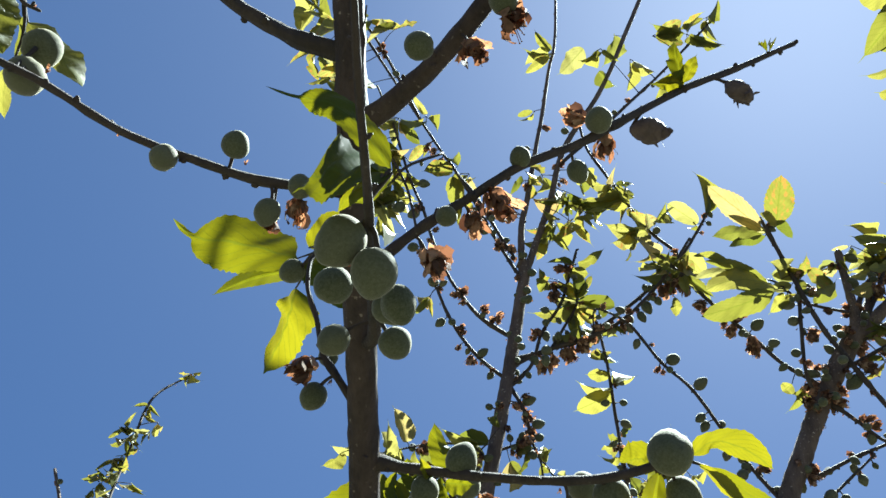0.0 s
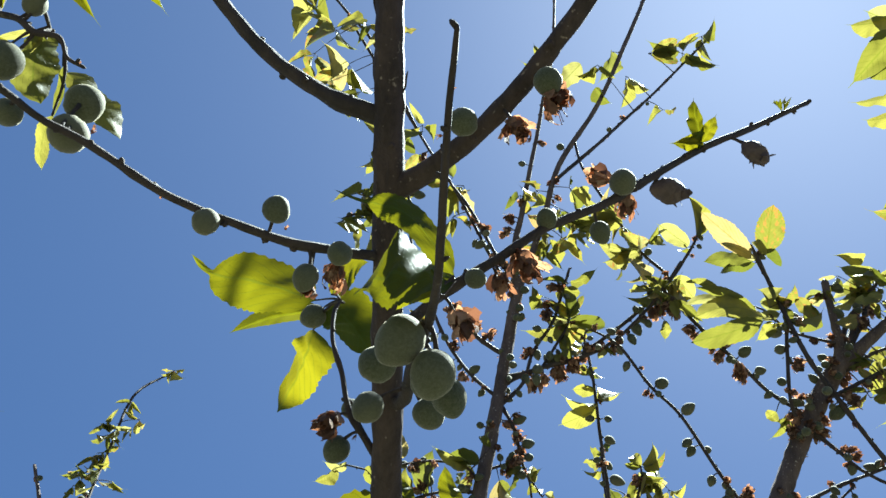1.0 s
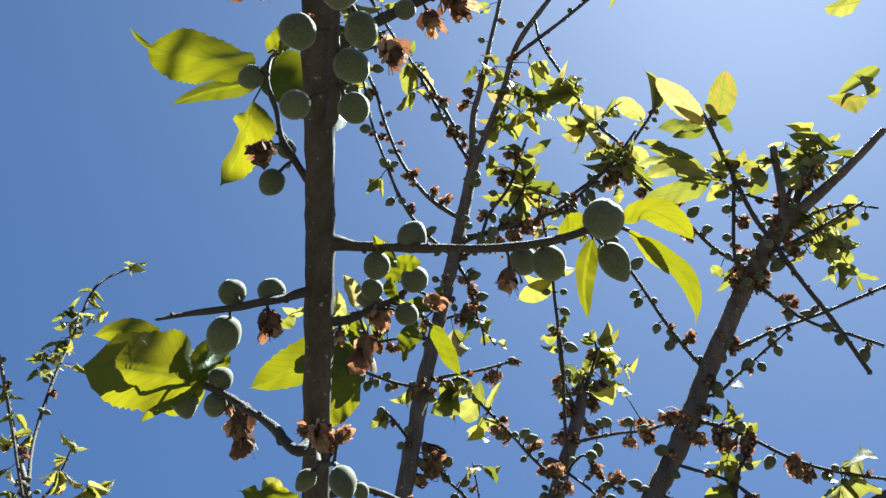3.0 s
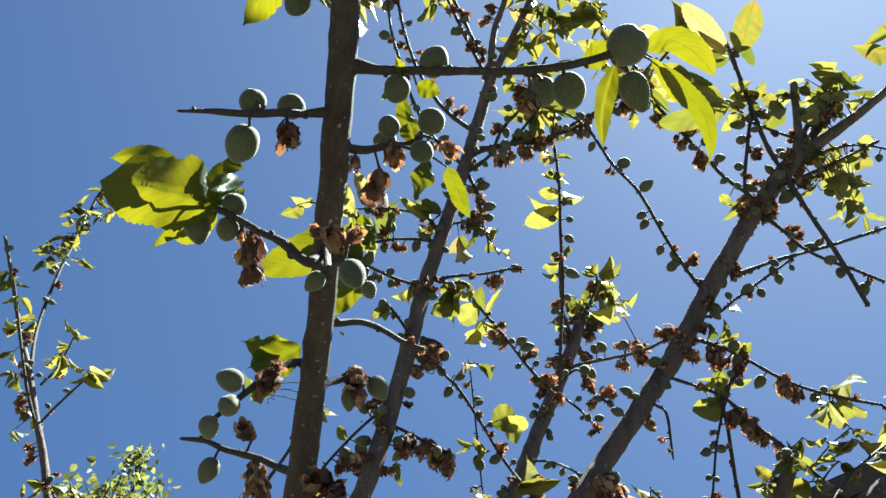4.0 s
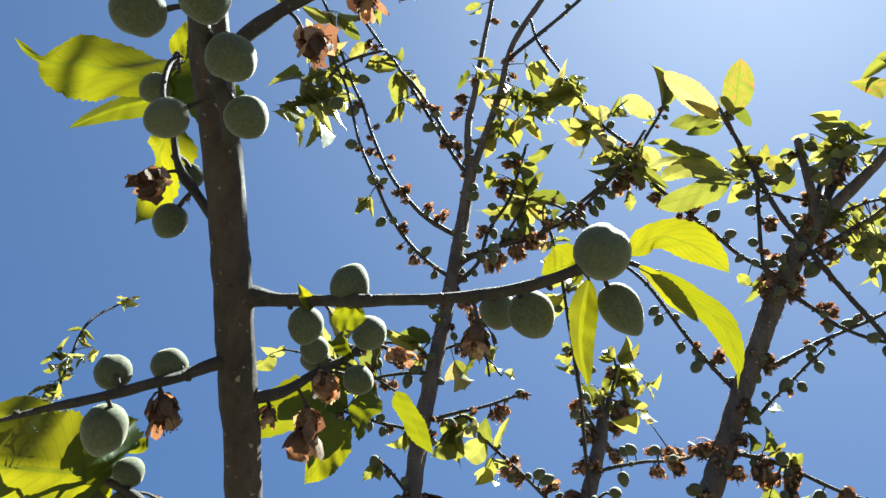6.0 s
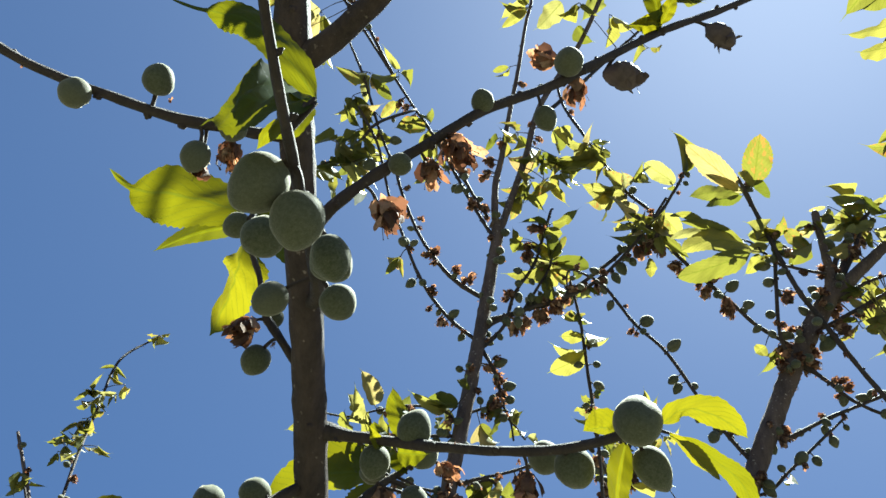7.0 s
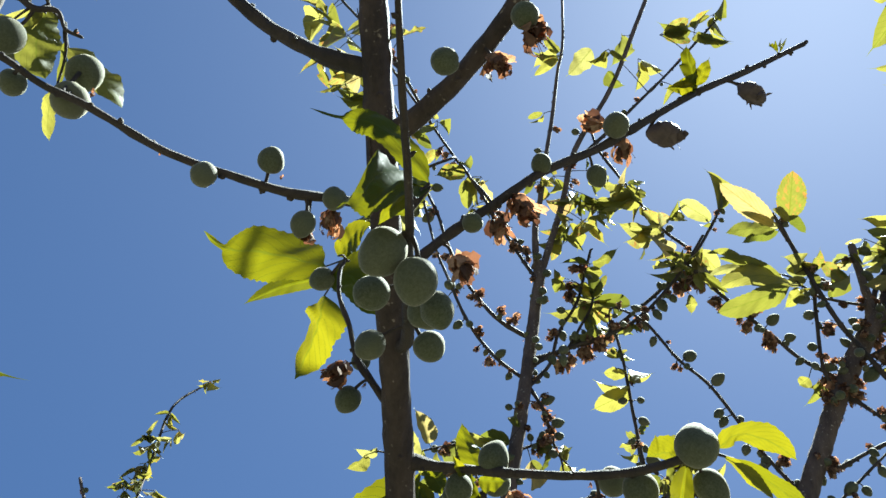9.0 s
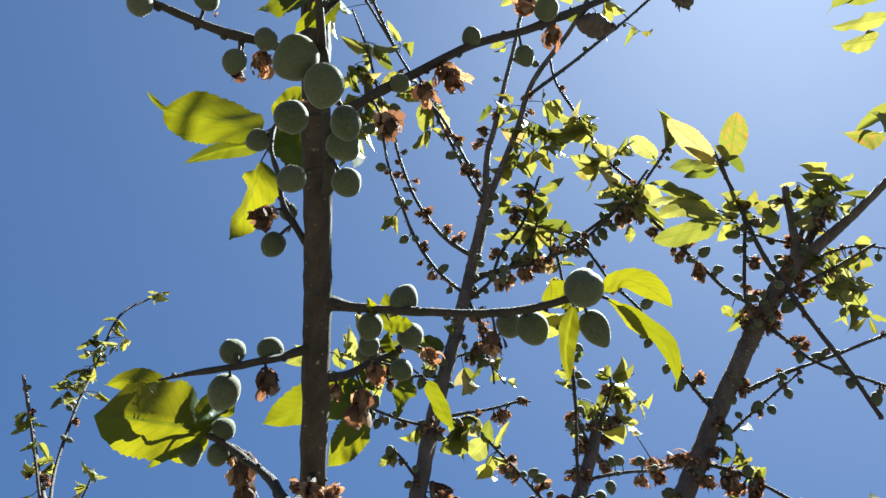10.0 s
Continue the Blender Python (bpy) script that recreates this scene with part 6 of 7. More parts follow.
limb(bg, "branch", [(0.3959, 0.9518, 1.9626, 0.0034), (0.4263, 0.95, 1.971, 0.0026), (0.4509, 0.94, 1.9931, 0.0026), (0.4928, 0.93, 2.0289, 0.0023), (0.5338, 0.92, 2.0633, 0.002)],
     fruits=[(0.4704, 0.9361, 2.0114, 0.0098), (0.4917, 0.9335, 2.0022, 0.0075), (0.5192, 0.9356, 2.0319, 0.0076), (0.5389, 0.9297, 2.0493, 0.0061)],
     husks=[(0.4709, 0.932, 2, 0.0067)],
     leaves=[(0.4444, 0.9453, 1.9822, 0.4735, 0.9637, 1.9972, 0.0075)])
limb(bg, "branch", [(0.3777, 0.95, 1.9284, 0.0044), (0.3991, 0.94, 1.922, 0.0034), (0.4232, 0.93, 1.9121, 0.0034), (0.4491, 0.92, 1.8947, 0.003), (0.4801, 0.91, 1.8726, 0.0029), (0.5138, 0.9, 1.8561, 0.0026), (0.5541, 0.89, 1.8461, 0.0026), (0.5937, 0.88, 1.8399, 0.0022)],
     fruits=[(0.464, 0.9263, 1.8665, 0.009), (0.526, 0.8861, 1.8522, 0.0073), (0.5264, 0.9122, 1.8506, 0.0075), (0.4305, 0.9145, 1.9091, 0.0098)],
     husks=[(0.417, 0.9362, 1.896, 0.017), (0.4432, 0.9315, 1.8917, 0.0155), (0.4905, 0.9124, 1.8638, 0.0191), (0.504, 0.9098, 1.8481, 0.0094), (0.419, 0.9367, 1.9149, 0.0115)],
     leaves=[(0.4049, 0.9356, 1.9246, 0.41, 0.9248, 1.9484, 0.0216), (0.4167, 0.9293, 1.923, 0.4327, 0.91, 1.9474, 0.0186), (0.4227, 0.9282, 1.9151, 0.4366, 0.9071, 1.93, 0.0242), (0.4433, 0.921, 1.9023, 0.448, 0.8982, 1.9109, 0.0126), (0.5365, 0.8917, 1.8554, 0.5889, 0.8899, 1.8839, 0.0466), (0.5489, 0.8926, 1.8465, 0.589, 0.9207, 1.8273, 0.0464), (0.4186, 0.9416, 1.8893, 0.4462, 0.9599, 1.87, 0.0284), (0.4458, 0.9199, 1.8981, 0.4361, 0.9239, 1.9228, 0.028)],
     tufts=[(0.4156, 0.9386, 1.8718, 5, 0.0421), (0.5298, 0.8866, 1.8342, 4, 0.0393)])
limb(bg, "branch", [(0.4409, 0.9232, 1.9002, 0.0026), (0.4342, 0.92, 1.8888, 0.0024), (0.4094, 0.91, 1.8283, 0.0023), (0.3943, 0.91, 1.7771, 0.0019), (0.3839, 0.91, 1.7166, 0.0019), (0.3761, 0.91, 1.6546, 0.0021)],
     fruits=[(0.3774, 0.9078, 1.7594, 0.0076), (0.3932, 0.9193, 1.7735, 0.0059), (0.3934, 0.8991, 1.763, 0.0076), (0.3808, 0.9116, 1.7308, 0.005), (0.3864, 0.903, 1.7275, 0.005), (0.3734, 0.9179, 1.7049, 0.0056), (0.3735, 0.9078, 1.6686, 0.006), (0.3834, 0.9064, 1.6695, 0.0072)],
     husks=[(0.3855, 0.9079, 1.7099, 0.0074)],
     leaves=[(0.4061, 0.9103, 1.828, 0.3718, 0.9307, 1.8066, 0.0333), (0.4061, 0.9103, 1.828, 0.3862, 0.927, 1.8325, 0.016), (0.3995, 0.9108, 1.8273, 0.4094, 0.898, 1.8448, 0.016)])
limb(bg, "branch", [(0.4507, 0.9195, 1.8936, 0.0028), (0.4068, 0.91, 1.8352, 0.0026), (0.4091, 0.91, 1.7928, 0.0028), (0.4123, 0.91, 1.7329, 0.003), (0.4177, 0.91, 1.6864, 0.0034), (0.4225, 0.91, 1.66, 0.0041)],
     fruits=[(0.4142, 0.9189, 1.7557, 0.0051), (0.4142, 0.9017, 1.6992, 0.0049)],
     husks=[(0.4042, 0.9046, 1.7696, 0.0051)],
     leaves=[(0.414, 0.9109, 1.6893, 0.3675, 0.8948, 1.6948, 0.0147), (0.4104, 0.9106, 1.6857, 0.3866, 0.8871, 1.7041, 0.0135), (0.4163, 0.9105, 1.6833, 0.4012, 0.9366, 1.6694, 0.0147)],
     tufts=[(0.4103, 0.9274, 1.6745, 4, 0.0309)])
limb(bg, "branch", [(0.3409, 0.9387, 1.8644, 0.0025), (0.3968, 0.91, 1.8375, 0.0023), (0.4174, 0.9, 1.8179, 0.0025), (0.4332, 0.89, 1.795, 0.0028), (0.4687, 0.88, 1.7625, 0.0027), (0.5064, 0.87, 1.7228, 0.0028), (0.5255, 0.86, 1.6953, 0.003)],
     fruits=[(0.4243, 0.9048, 1.72, 0.0062)],
     husks=[(0.4165, 0.8931, 1.8079, 0.0181), (0.4276, 0.892, 1.7951, 0.0141), (0.4464, 0.8942, 1.7813, 0.0128)],
     leaves=[(0.4528, 0.8946, 1.7331, 0.4278, 0.9037, 1.7523, 0.0161)],
     tufts=[(0.4816, 0.8909, 1.7679, 6, 0.0347), (0.4903, 0.8821, 1.7338, 4, 0.0367), (0.4372, 0.8776, 1.7259, 5, 0.0333), (0.4754, 0.8642, 1.7772, 3, 0.0308), (0.5018, 0.8432, 1.7476, 4, 0.0296), (0.5244, 0.8469, 1.79, 4, 0.0367)])
limb(bg, "branch", [(0.3165, 0.93, 1.8208, 0.0026), (0.3276, 0.92, 1.813, 0.0023), (0.3373, 0.92, 1.805, 0.0023), (0.3406, 0.92, 1.7739, 0.002), (0.3423, 0.92, 1.7498, 0.0014)],
     husks=[(0.3311, 0.923, 1.7725, 0.0072), (0.3354, 0.9138, 1.7575, 0.0045)])
limb(bg, "branch", [(0.3986, 0.8763, 1.6109, 0.0024), (0.3707, 0.88, 1.6362, 0.0022), (0.3578, 0.88, 1.6545, 0.002), (0.3359, 0.88, 1.6751, 0.0018), (0.3071, 0.88, 1.6924, 0.0015), (0.2985, 0.88, 1.7005, 0.001)],
     fruits=[(0.3231, 0.8728, 1.6834, 0.0053), (0.3351, 0.8838, 1.6849, 0.0041), (0.3276, 0.8723, 1.6663, 0.0046)],
     tufts=[(0.3049, 0.8991, 1.7007, 5, 0.0243), (0.3232, 0.9114, 1.6756, 4, 0.0243)])
limb(bg, "branch", [(0.5665, 0.9368, 2.2515, 0.0059), (0.6144, 0.925, 2.319, 0.0044), (0.6491, 0.92, 2.3806, 0.0034), (0.674, 0.92, 2.425, 0.0027)],
     fruits=[(0.5845, 0.9178, 2.3889, 0.0078), (0.6252, 0.9169, 2.3605, 0.0077), (0.6764, 0.9117, 2.4393, 0.0071)],
     husks=[(0.5973, 0.9545, 2.2289, 0.0115), (0.5354, 0.9049, 2.3458, 0.0101), (0.647, 0.9297, 2.3718, 0.0122), (0.659, 0.923, 2.3962, 0.0105)],
     leaves=[(0.6629, 0.9196, 2.4176, 0.6155, 0.8948, 2.4441, 0.0354), (0.6629, 0.9196, 2.4176, 0.6128, 0.9495, 2.4222, 0.0177), (0.6797, 0.9147, 2.4326, 0.7088, 0.906, 2.4536, 0.0213), (0.6865, 0.9229, 2.4166, 0.7423, 0.9318, 2.4236, 0.0142), (0.6522, 0.92, 2.3928, 0.6209, 0.9223, 2.4231, 0.021), (0.5209, 0.9015, 2.3645, 0.5486, 0.9065, 2.3176, 0.0255), (0.5341, 0.9058, 2.3581, 0.5527, 0.9571, 2.3198, 0.0306), (0.5073, 0.897, 2.3475, 0.4565, 0.91, 2.3549, 0.0201)])
limb(bg, "branch", [(0.5704, 0.9358, 2.2566, 0.0054), (0.5845, 0.93, 2.2559, 0.0049), (0.6217, 0.925, 2.2811, 0.0036), (0.6565, 0.92, 2.2957, 0.0029), (0.6924, 0.92, 2.3038, 0.0025), (0.7337, 0.92, 2.3014, 0.0022)],
     fruits=[(0.6956, 0.9613, 2.2409, 0.0083), (0.7071, 0.9845, 2.2099, 0.0092)],
     husks=[(0.607, 0.9282, 2.2666, 0.0099), (0.6837, 0.9164, 2.2946, 0.0083)],
     leaves=[(0.6483, 0.9285, 2.2806, 0.6375, 0.9724, 2.2295, 0.0415), (0.6715, 0.9515, 2.2475, 0.6698, 0.9751, 2.178, 0.0374), (0.6742, 0.9166, 2.305, 0.7115, 0.9265, 2.2998, 0.035), (0.6214, 0.9266, 2.2771, 0.6568, 0.9261, 2.301, 0.0215), (0.6618, 0.9296, 2.2824, 0.6893, 0.9422, 2.2679, 0.0183), (0.6884, 0.9266, 2.2927, 0.6923, 0.9621, 2.2571, 0.0284), (0.5937, 0.9272, 2.2649, 0.615, 0.9259, 2.3199, 0.0198)])
limb(bg, "branch", [(0.2683, 1.3353, 1.9159, 0.0041), (0.2736, 1.32, 1.9325, 0.0038), (0.29, 1.3, 1.979, 0.0038), (0.2896, 1.29, 2.0618, 0.0039), (0.2891, 1.28, 2.1735, 0.004), (0.2822, 1.28, 2.2868, 0.0042), (0.2725, 1.27, 2.416, 0.0039), (0.256, 1.26, 2.5087, 0.004), (0.2411, 1.25, 2.559, 0.003)],
     fruits=[(0.2981, 1.2808, 2.3745, 0.0112), (0.2976, 1.2676, 2.3205, 0.0109), (0.2657, 1.283, 2.3267, 0.0088), (0.2986, 1.2796, 2.2825, 0.0108), (0.2695, 1.2728, 2.2371, 0.0085), (0.305, 1.2769, 2.2023, 0.0136), (0.298, 1.2768, 2.1487, 0.0103), (0.2707, 1.2774, 2.1156, 0.0091)],
     husks=[(0.285, 1.2797, 2.2376, 0.0106), (0.2863, 1.2937, 2.1448, 0.0145)],
     leaves=[(0.2789, 1.2747, 2.357, 0.2078, 1.2788, 2.3418, 0.0442), (0.2795, 1.2761, 2.3443, 0.2064, 1.3296, 2.3235, 0.044), (0.2779, 1.2716, 2.3825, 0.2307, 1.291, 2.3943, 0.0267), (0.2836, 1.2724, 2.3911, 0.3264, 1.2635, 2.3657, 0.029), (0.2573, 1.2637, 2.4818, 0.2269, 1.2897, 2.5073, 0.0206), (0.2577, 1.2642, 2.4674, 0.2814, 1.2681, 2.4897, 0.0182), (0.267, 1.2672, 2.4346, 0.2903, 1.3047, 2.4472, 0.0203), (0.2617, 1.2595, 2.5093, 0.2726, 1.259, 2.5574, 0.0184), (0.2658, 1.2706, 2.4153, 0.2336, 1.2842, 2.4432, 0.0247)],
     tufts=[(0.2619, 1.2567, 2.4615, 3, 0.0385)])
limb(bg, "branch", [(0.3255, 1.4053, 2.0644, 0.0046), (0.3332, 1.4, 2.0625, 0.0042), (0.3528, 1.35, 2.0539, 0.004), (0.3756, 1.25, 2.0266, 0.0037), (0.3732, 1.1, 1.9735, 0.0033), (0.3705, 1, 1.9451, 0.003)],
     fruits=[(0.3499, 1.2608, 2.0778, 0.0129), (0.3553, 1.3, 2.0702, 0.0122), (0.3644, 1.1655, 2.02, 0.0109), (0.3632, 1.35, 2.0325, 0.0124)],
     husks=[(0.3745, 1.1287, 1.9929, 0.0192), (0.3785, 1.1163, 1.9728, 0.0171), (0.3816, 1.2094, 1.9926, 0.0129), (0.3571, 1.1866, 2.0298, 0.0111)],
     tufts=[(0.3268, 1.0824, 2.0402, 3, 0.0386)])
limb(bg, "branch", [(0.2339, 1.1, 1.8862, 0.0028), (0.2707, 1.1, 1.9269, 0.0025), (0.2954, 1.1, 1.8943, 0.0024), (0.309, 1.05, 1.8581, 0.0023)],
     fruits=[(0.2806, 1.09, 1.9237, 0.0098), (0.2968, 1.0757, 1.8756, 0.0079)],
     husks=[(0.287, 1.099, 1.9106, 0.0131), (0.3081, 1.0725, 1.8842, 0.0142), (0.2481, 1.1079, 1.8738, 0.0113), (0.2929, 1.0911, 1.8728, 0.0112)])
limb(bg, "branch", [(0.2161, 1.2621, 1.7761, 0.0032), (0.2188, 1.2, 1.8031, 0.0029), (0.2506, 1.15, 1.7956, 0.0024), (0.257, 1, 1.7381, 0.0021)],
     fruits=[(0.2524, 1.1029, 1.769, 0.0061)],
     husks=[(0.2501, 1.1475, 1.7906, 0.0056)])
limb(bg, "branch", [(0.296, 1.3668, 1.9862, 0.0038), (0.3012, 1.35, 1.9853, 0.0035), (0.3393, 1.3, 1.9333, 0.0029), (0.3491, 1.25, 1.8864, 0.0023)],
     fruits=[(0.3414, 1.29, 1.9247, 0.0095), (0.3558, 1.2725, 1.9199, 0.0094), (0.3328, 1.3128, 1.9688, 0.0079)],
     husks=[(0.3462, 1.2556, 1.8977, 0.0092)])
limb(bg, "branch", [(0.4536, 0.8, 1.6818, 0.0021), (0.4956, 0.82, 1.724, 0.002), (0.5382, 0.84, 1.7572, 0.002), (0.599, 0.86, 1.8048, 0.0022), (0.5937, 0.88, 1.8399, 0.0024)],
     husks=[(0.4759, 0.8156, 1.6944, 0.0089)],
     tufts=[(0.5245, 0.8416, 1.775, 4, 0.0361)])
limb(right, "branch", [(1.1629, 0.98, 3.065, 0.0077), (1.0849, 0.98, 3.2044, 0.0069), (1.0405, 0.98, 3.3159, 0.0054), (1.0211, 0.98, 3.3885, 0.0037)],
     leaves=[(1.0351, 0.9809, 3.3412, 0.9093, 1.003, 3.3079, 0.0847), (1.0252, 0.9948, 3.2876, 0.9219, 1.0694, 3.192, 0.0837), (1.0405, 0.98, 3.3159, 0.9469, 0.973, 3.3414, 0.07), (1.0341, 1.0375, 3.1216, 0.8925, 1.0766, 3.0994, 0.0536), (1.0119, 1.0729, 3.0787, 0.9118, 1.0801, 3.0441, 0.0669), (1.0071, 1.1591, 2.847, 0.9012, 1.1554, 2.7974, 0.0383), (1.0211, 1.0141, 3.244, 0.9769, 1.0584, 3.1626, 0.0692), (1.0324, 1.1228, 2.9039, 0.948, 1.1957, 2.8654, 0.0385)])
limb(left, "branch", [(-0.7026, 1.5, 1.9447, 0.0046), (-0.7479, 1.55, 2.0548, 0.0045), (-0.7776, 1.6, 2.2091, 0.0043), (-0.7944, 1.65, 2.354, 0.004), (-0.8043, 1.69, 2.5, 0.0043), (-0.7756, 1.739, 2.5842, 0.0033), (-0.7349, 1.745, 2.6091, 0.0026)],
     fruits=[(-0.763, 1.5653, 2.1207, 0.0083), (-0.7542, 1.5743, 2.12, 0.0083), (-0.7868, 1.5851, 2.1988, 0.0086)],
     husks=[(-0.7601, 1.5799, 2.1639, 0.0109)],
     tufts=[(-0.78, 1.6115, 2.2757, 6, 0.0459), (-0.808, 1.6213, 2.3088, 4, 0.0466), (-0.7944, 1.6489, 2.3942, 4, 0.0458), (-0.8186, 1.6372, 2.3986, 4, 0.0455), (-0.7582, 1.6682, 2.4304, 3, 0.0467), (-0.7466, 1.6126, 2.251, 3, 0.0431), (-0.8174, 1.6017, 2.2487, 3, 0.0453), (-0.7913, 1.6634, 2.4731, 3, 0.0416), (-0.7609, 1.6491, 2.3945, 3, 0.0458), (-0.8095, 1.6459, 2.3749, 4, 0.0481), (-0.8022, 1.6359, 2.3257, 4, 0.0498), (-0.8154, 1.6212, 2.2613, 4, 0.0511), (-0.8082, 1.5747, 2.2213, 3, 0.0492), (-0.7415, 1.7345, 2.6092, 5, 0.0386)])
limb(left, "branch", [(-0.6393, 1.482, 1.8334, 0.0031), (-0.6083, 1.47, 1.882, 0.0027), (-0.5713, 1.46, 1.9356, 0.0023)],
     fruits=[(-0.6289, 1.4695, 1.8681, 0.0062), (-0.6028, 1.4533, 1.8982, 0.0062)],
     leaves=[(-0.5755, 1.4598, 1.9326, -0.5298, 1.4868, 1.9619, 0.0273), (-0.5755, 1.4598, 1.9326, -0.5358, 1.4581, 1.9089, 0.0252)],
     tufts=[(-0.5668, 1.4329, 1.9335, 4, 0.0516), (-0.6312, 1.4401, 1.9624, 4, 0.0523)])
limb(left, "branch", [(-0.637, 1.485, 1.824, 0.0035), (-0.6716, 1.45, 1.8934, 0.0035), (-0.7226, 1.42, 2.0104, 0.0032), (-0.7518, 1.4, 2.0803, 0.0027)],
     husks=[(-0.6715, 1.4615, 1.8542, 0.0122), (-0.6942, 1.4692, 1.8651, 0.0123)],
     tufts=[(-0.7248, 1.3991, 2.0469, 3, 0.042)])
limb(left, "branch", [(-0.6719, 1.5, 1.9138, 0.0028), (-0.6544, 1.5, 1.9511, 0.0028), (-0.6468, 1.5, 2.0063, 0.0024), (-0.6465, 1.5, 2.0373, 0.0019)],
     fruits=[(-0.6577, 1.4903, 1.9701, 0.0065), (-0.6359, 1.492, 1.9678, 0.0065)],
     husks=[(-0.6495, 1.5085, 1.9436, 0.0108)],
     tufts=[(-0.6402, 1.4874, 2.0319, 4, 0.0397), (-0.653, 1.5167, 2.0072, 3, 0.0379)])
limb(left, "branch", [(-0.5523, 1.46, 1.6676, 0.0024), (-0.5282, 1.46, 1.6797, 0.0021), (-0.5101, 1.46, 1.7104, 0.0017)],
     tufts=[(-0.532, 1.445, 1.7329, 4, 0.0386), (-0.5335, 1.4782, 1.7318, 3, 0.0355)])
limb(left, "branch", [(-0.5848, 1.48, 1.7361, 0.0025), (-0.5525, 1.48, 1.7006, 0.0025), (-0.5116, 1.48, 1.6393, 0.0025)],
     tufts=[(-0.5583, 1.4627, 1.7346, 3, 0.0351)])
limb(left, "branch", [(-0.5622, 1.46, 1.6947, 0.0029), (-0.5953, 1.46, 1.6814, 0.0025), (-0.6155, 1.46, 1.6603, 0.0024), (-0.6532, 1.46, 1.6376, 0.002)],
     fruits=[(-0.6002, 1.4512, 1.6787, 0.0066)],
     husks=[(-0.6107, 1.4521, 1.6684, 0.0113), (-0.6177, 1.4716, 1.6533, 0.0133)],
     tufts=[(-0.6063, 1.4591, 1.6988, 3, 0.0384)])
limb(bg, "branch", [(-0.1275, 1.0516, 2.8708, 0.0044), (-0.2034, 1, 3.0015, 0.0044), (-0.263, 1, 3.1244, 0.004), (-0.3387, 1, 3.2329, 0.0042), (-0.4136, 1, 3.3513, 0.0037)],
     fruits=[(-0.1878, 1.0083, 2.9733, 0.0102)],
     husks=[(-0.2199, 0.9959, 3.0359, 0.0129)],
     leaves=[(-0.4147, 1.0234, 3.2591, -0.487, 1.0792, 3.2341, 0.0709)],
     tufts=[(-0.42, 1.0396, 3.2836, 5, 0.1008), (-0.3453, 1.0247, 3.1728, 5, 0.0964), (-0.3894, 1.0412, 3.0985, 4, 0.0945), (-0.2967, 1.0101, 3.0242, 5, 0.0907), (-0.3308, 1.0302, 2.9838, 4, 0.0837), (-0.2716, 0.9827, 3.1438, 4, 0.087), (-0.2595, 1.0156, 2.9338, 4, 0.0816), (-0.1984, 0.964, 3.0807, 3, 0.0778)])
limb(bg, "branch", [(-0.0709, 1.0442, 2.7568, 0.0041), (-0.1356, 1, 2.6662, 0.0038), (-0.1641, 1, 2.617, 0.0033), (-0.202, 1, 2.5687, 0.0028), (-0.236, 1, 2.5438, 0.0023)],
     husks=[(-0.1253, 1.0415, 2.5555, 0.0109)],
     tufts=[(-0.1684, 1.0116, 2.6585, 5, 0.0727), (-0.2038, 0.9746, 2.5887, 5, 0.0744), (-0.2143, 1.0243, 2.5749, 4, 0.076), (-0.1503, 1.0152, 2.5879, 4, 0.0706), (-0.1802, 1.0298, 2.5615, 4, 0.0703), (-0.1621, 0.9972, 2.7086, 3, 0.0681)])
limb(bg, "branch", [(-0.038, 1.0353, 2.6857, 0.0045), (0.001, 1, 2.5897, 0.0042), (0.0451, 1, 2.4964, 0.004), (0.0709, 1, 2.4467, 0.0039)],
     fruits=[(0.0153, 1.019, 2.5157, 0.0095), (0.0311, 0.9888, 2.5263, 0.0094)],
     husks=[(0.0283, 0.9954, 2.5455, 0.0127), (0.046, 1.0062, 2.4749, 0.0103)],
     tufts=[(-0.016, 1.0409, 2.6954, 3, 0.0635), (-0.0307, 1.0022, 2.5739, 3, 0.0536)])
limb(bg, "branch", [(0.5712, 0.9355, 2.2566, 0.0058), (0.604, 0.93, 2.3362, 0.0051), (0.6317, 0.92, 2.3735, 0.0044), (0.6772, 0.91, 2.4247, 0.0034)],
     fruits=[(0.555, 0.8995, 2.3743, 0.0109)],
     husks=[(0.5984, 0.935, 2.2654, 0.0114), (0.5757, 0.9286, 2.312, 0.0108), (0.6283, 0.9386, 2.3334, 0.0102)],
     tufts=[(0.6114, 0.917, 2.4288, 2, 0.0403), (0.6486, 0.8866, 2.4242, 3, 0.0427), (0.6776, 0.9391, 2.3811, 2, 0.0434), (0.6173, 0.9382, 2.355, 2, 0.0393)])
limb(bg, "branch", [(0.5383, 0.9432, 2.2109, 0.0045), (0.5564, 0.93, 2.2104, 0.0041), (0.5914, 0.91, 2.2261, 0.0034), (0.6258, 0.89, 2.2414, 0.003), (0.6709, 0.87, 2.2667, 0.0027)],
     husks=[(0.6036, 0.9203, 2.2244, 0.0094)],
     leaves=[(0.6264, 0.895, 2.2355, 0.6446, 0.942, 2.1836, 0.031), (0.5985, 0.9088, 2.2255, 0.597, 0.921, 2.2545, 0.0312)],
     tufts=[(0.6227, 0.8986, 2.2187, 3, 0.0462), (0.5968, 0.9149, 2.2106, 3, 0.0466), (0.6279, 0.916, 2.1841, 3, 0.0459), (0.6061, 0.9066, 2.2538, 2, 0.0395)])
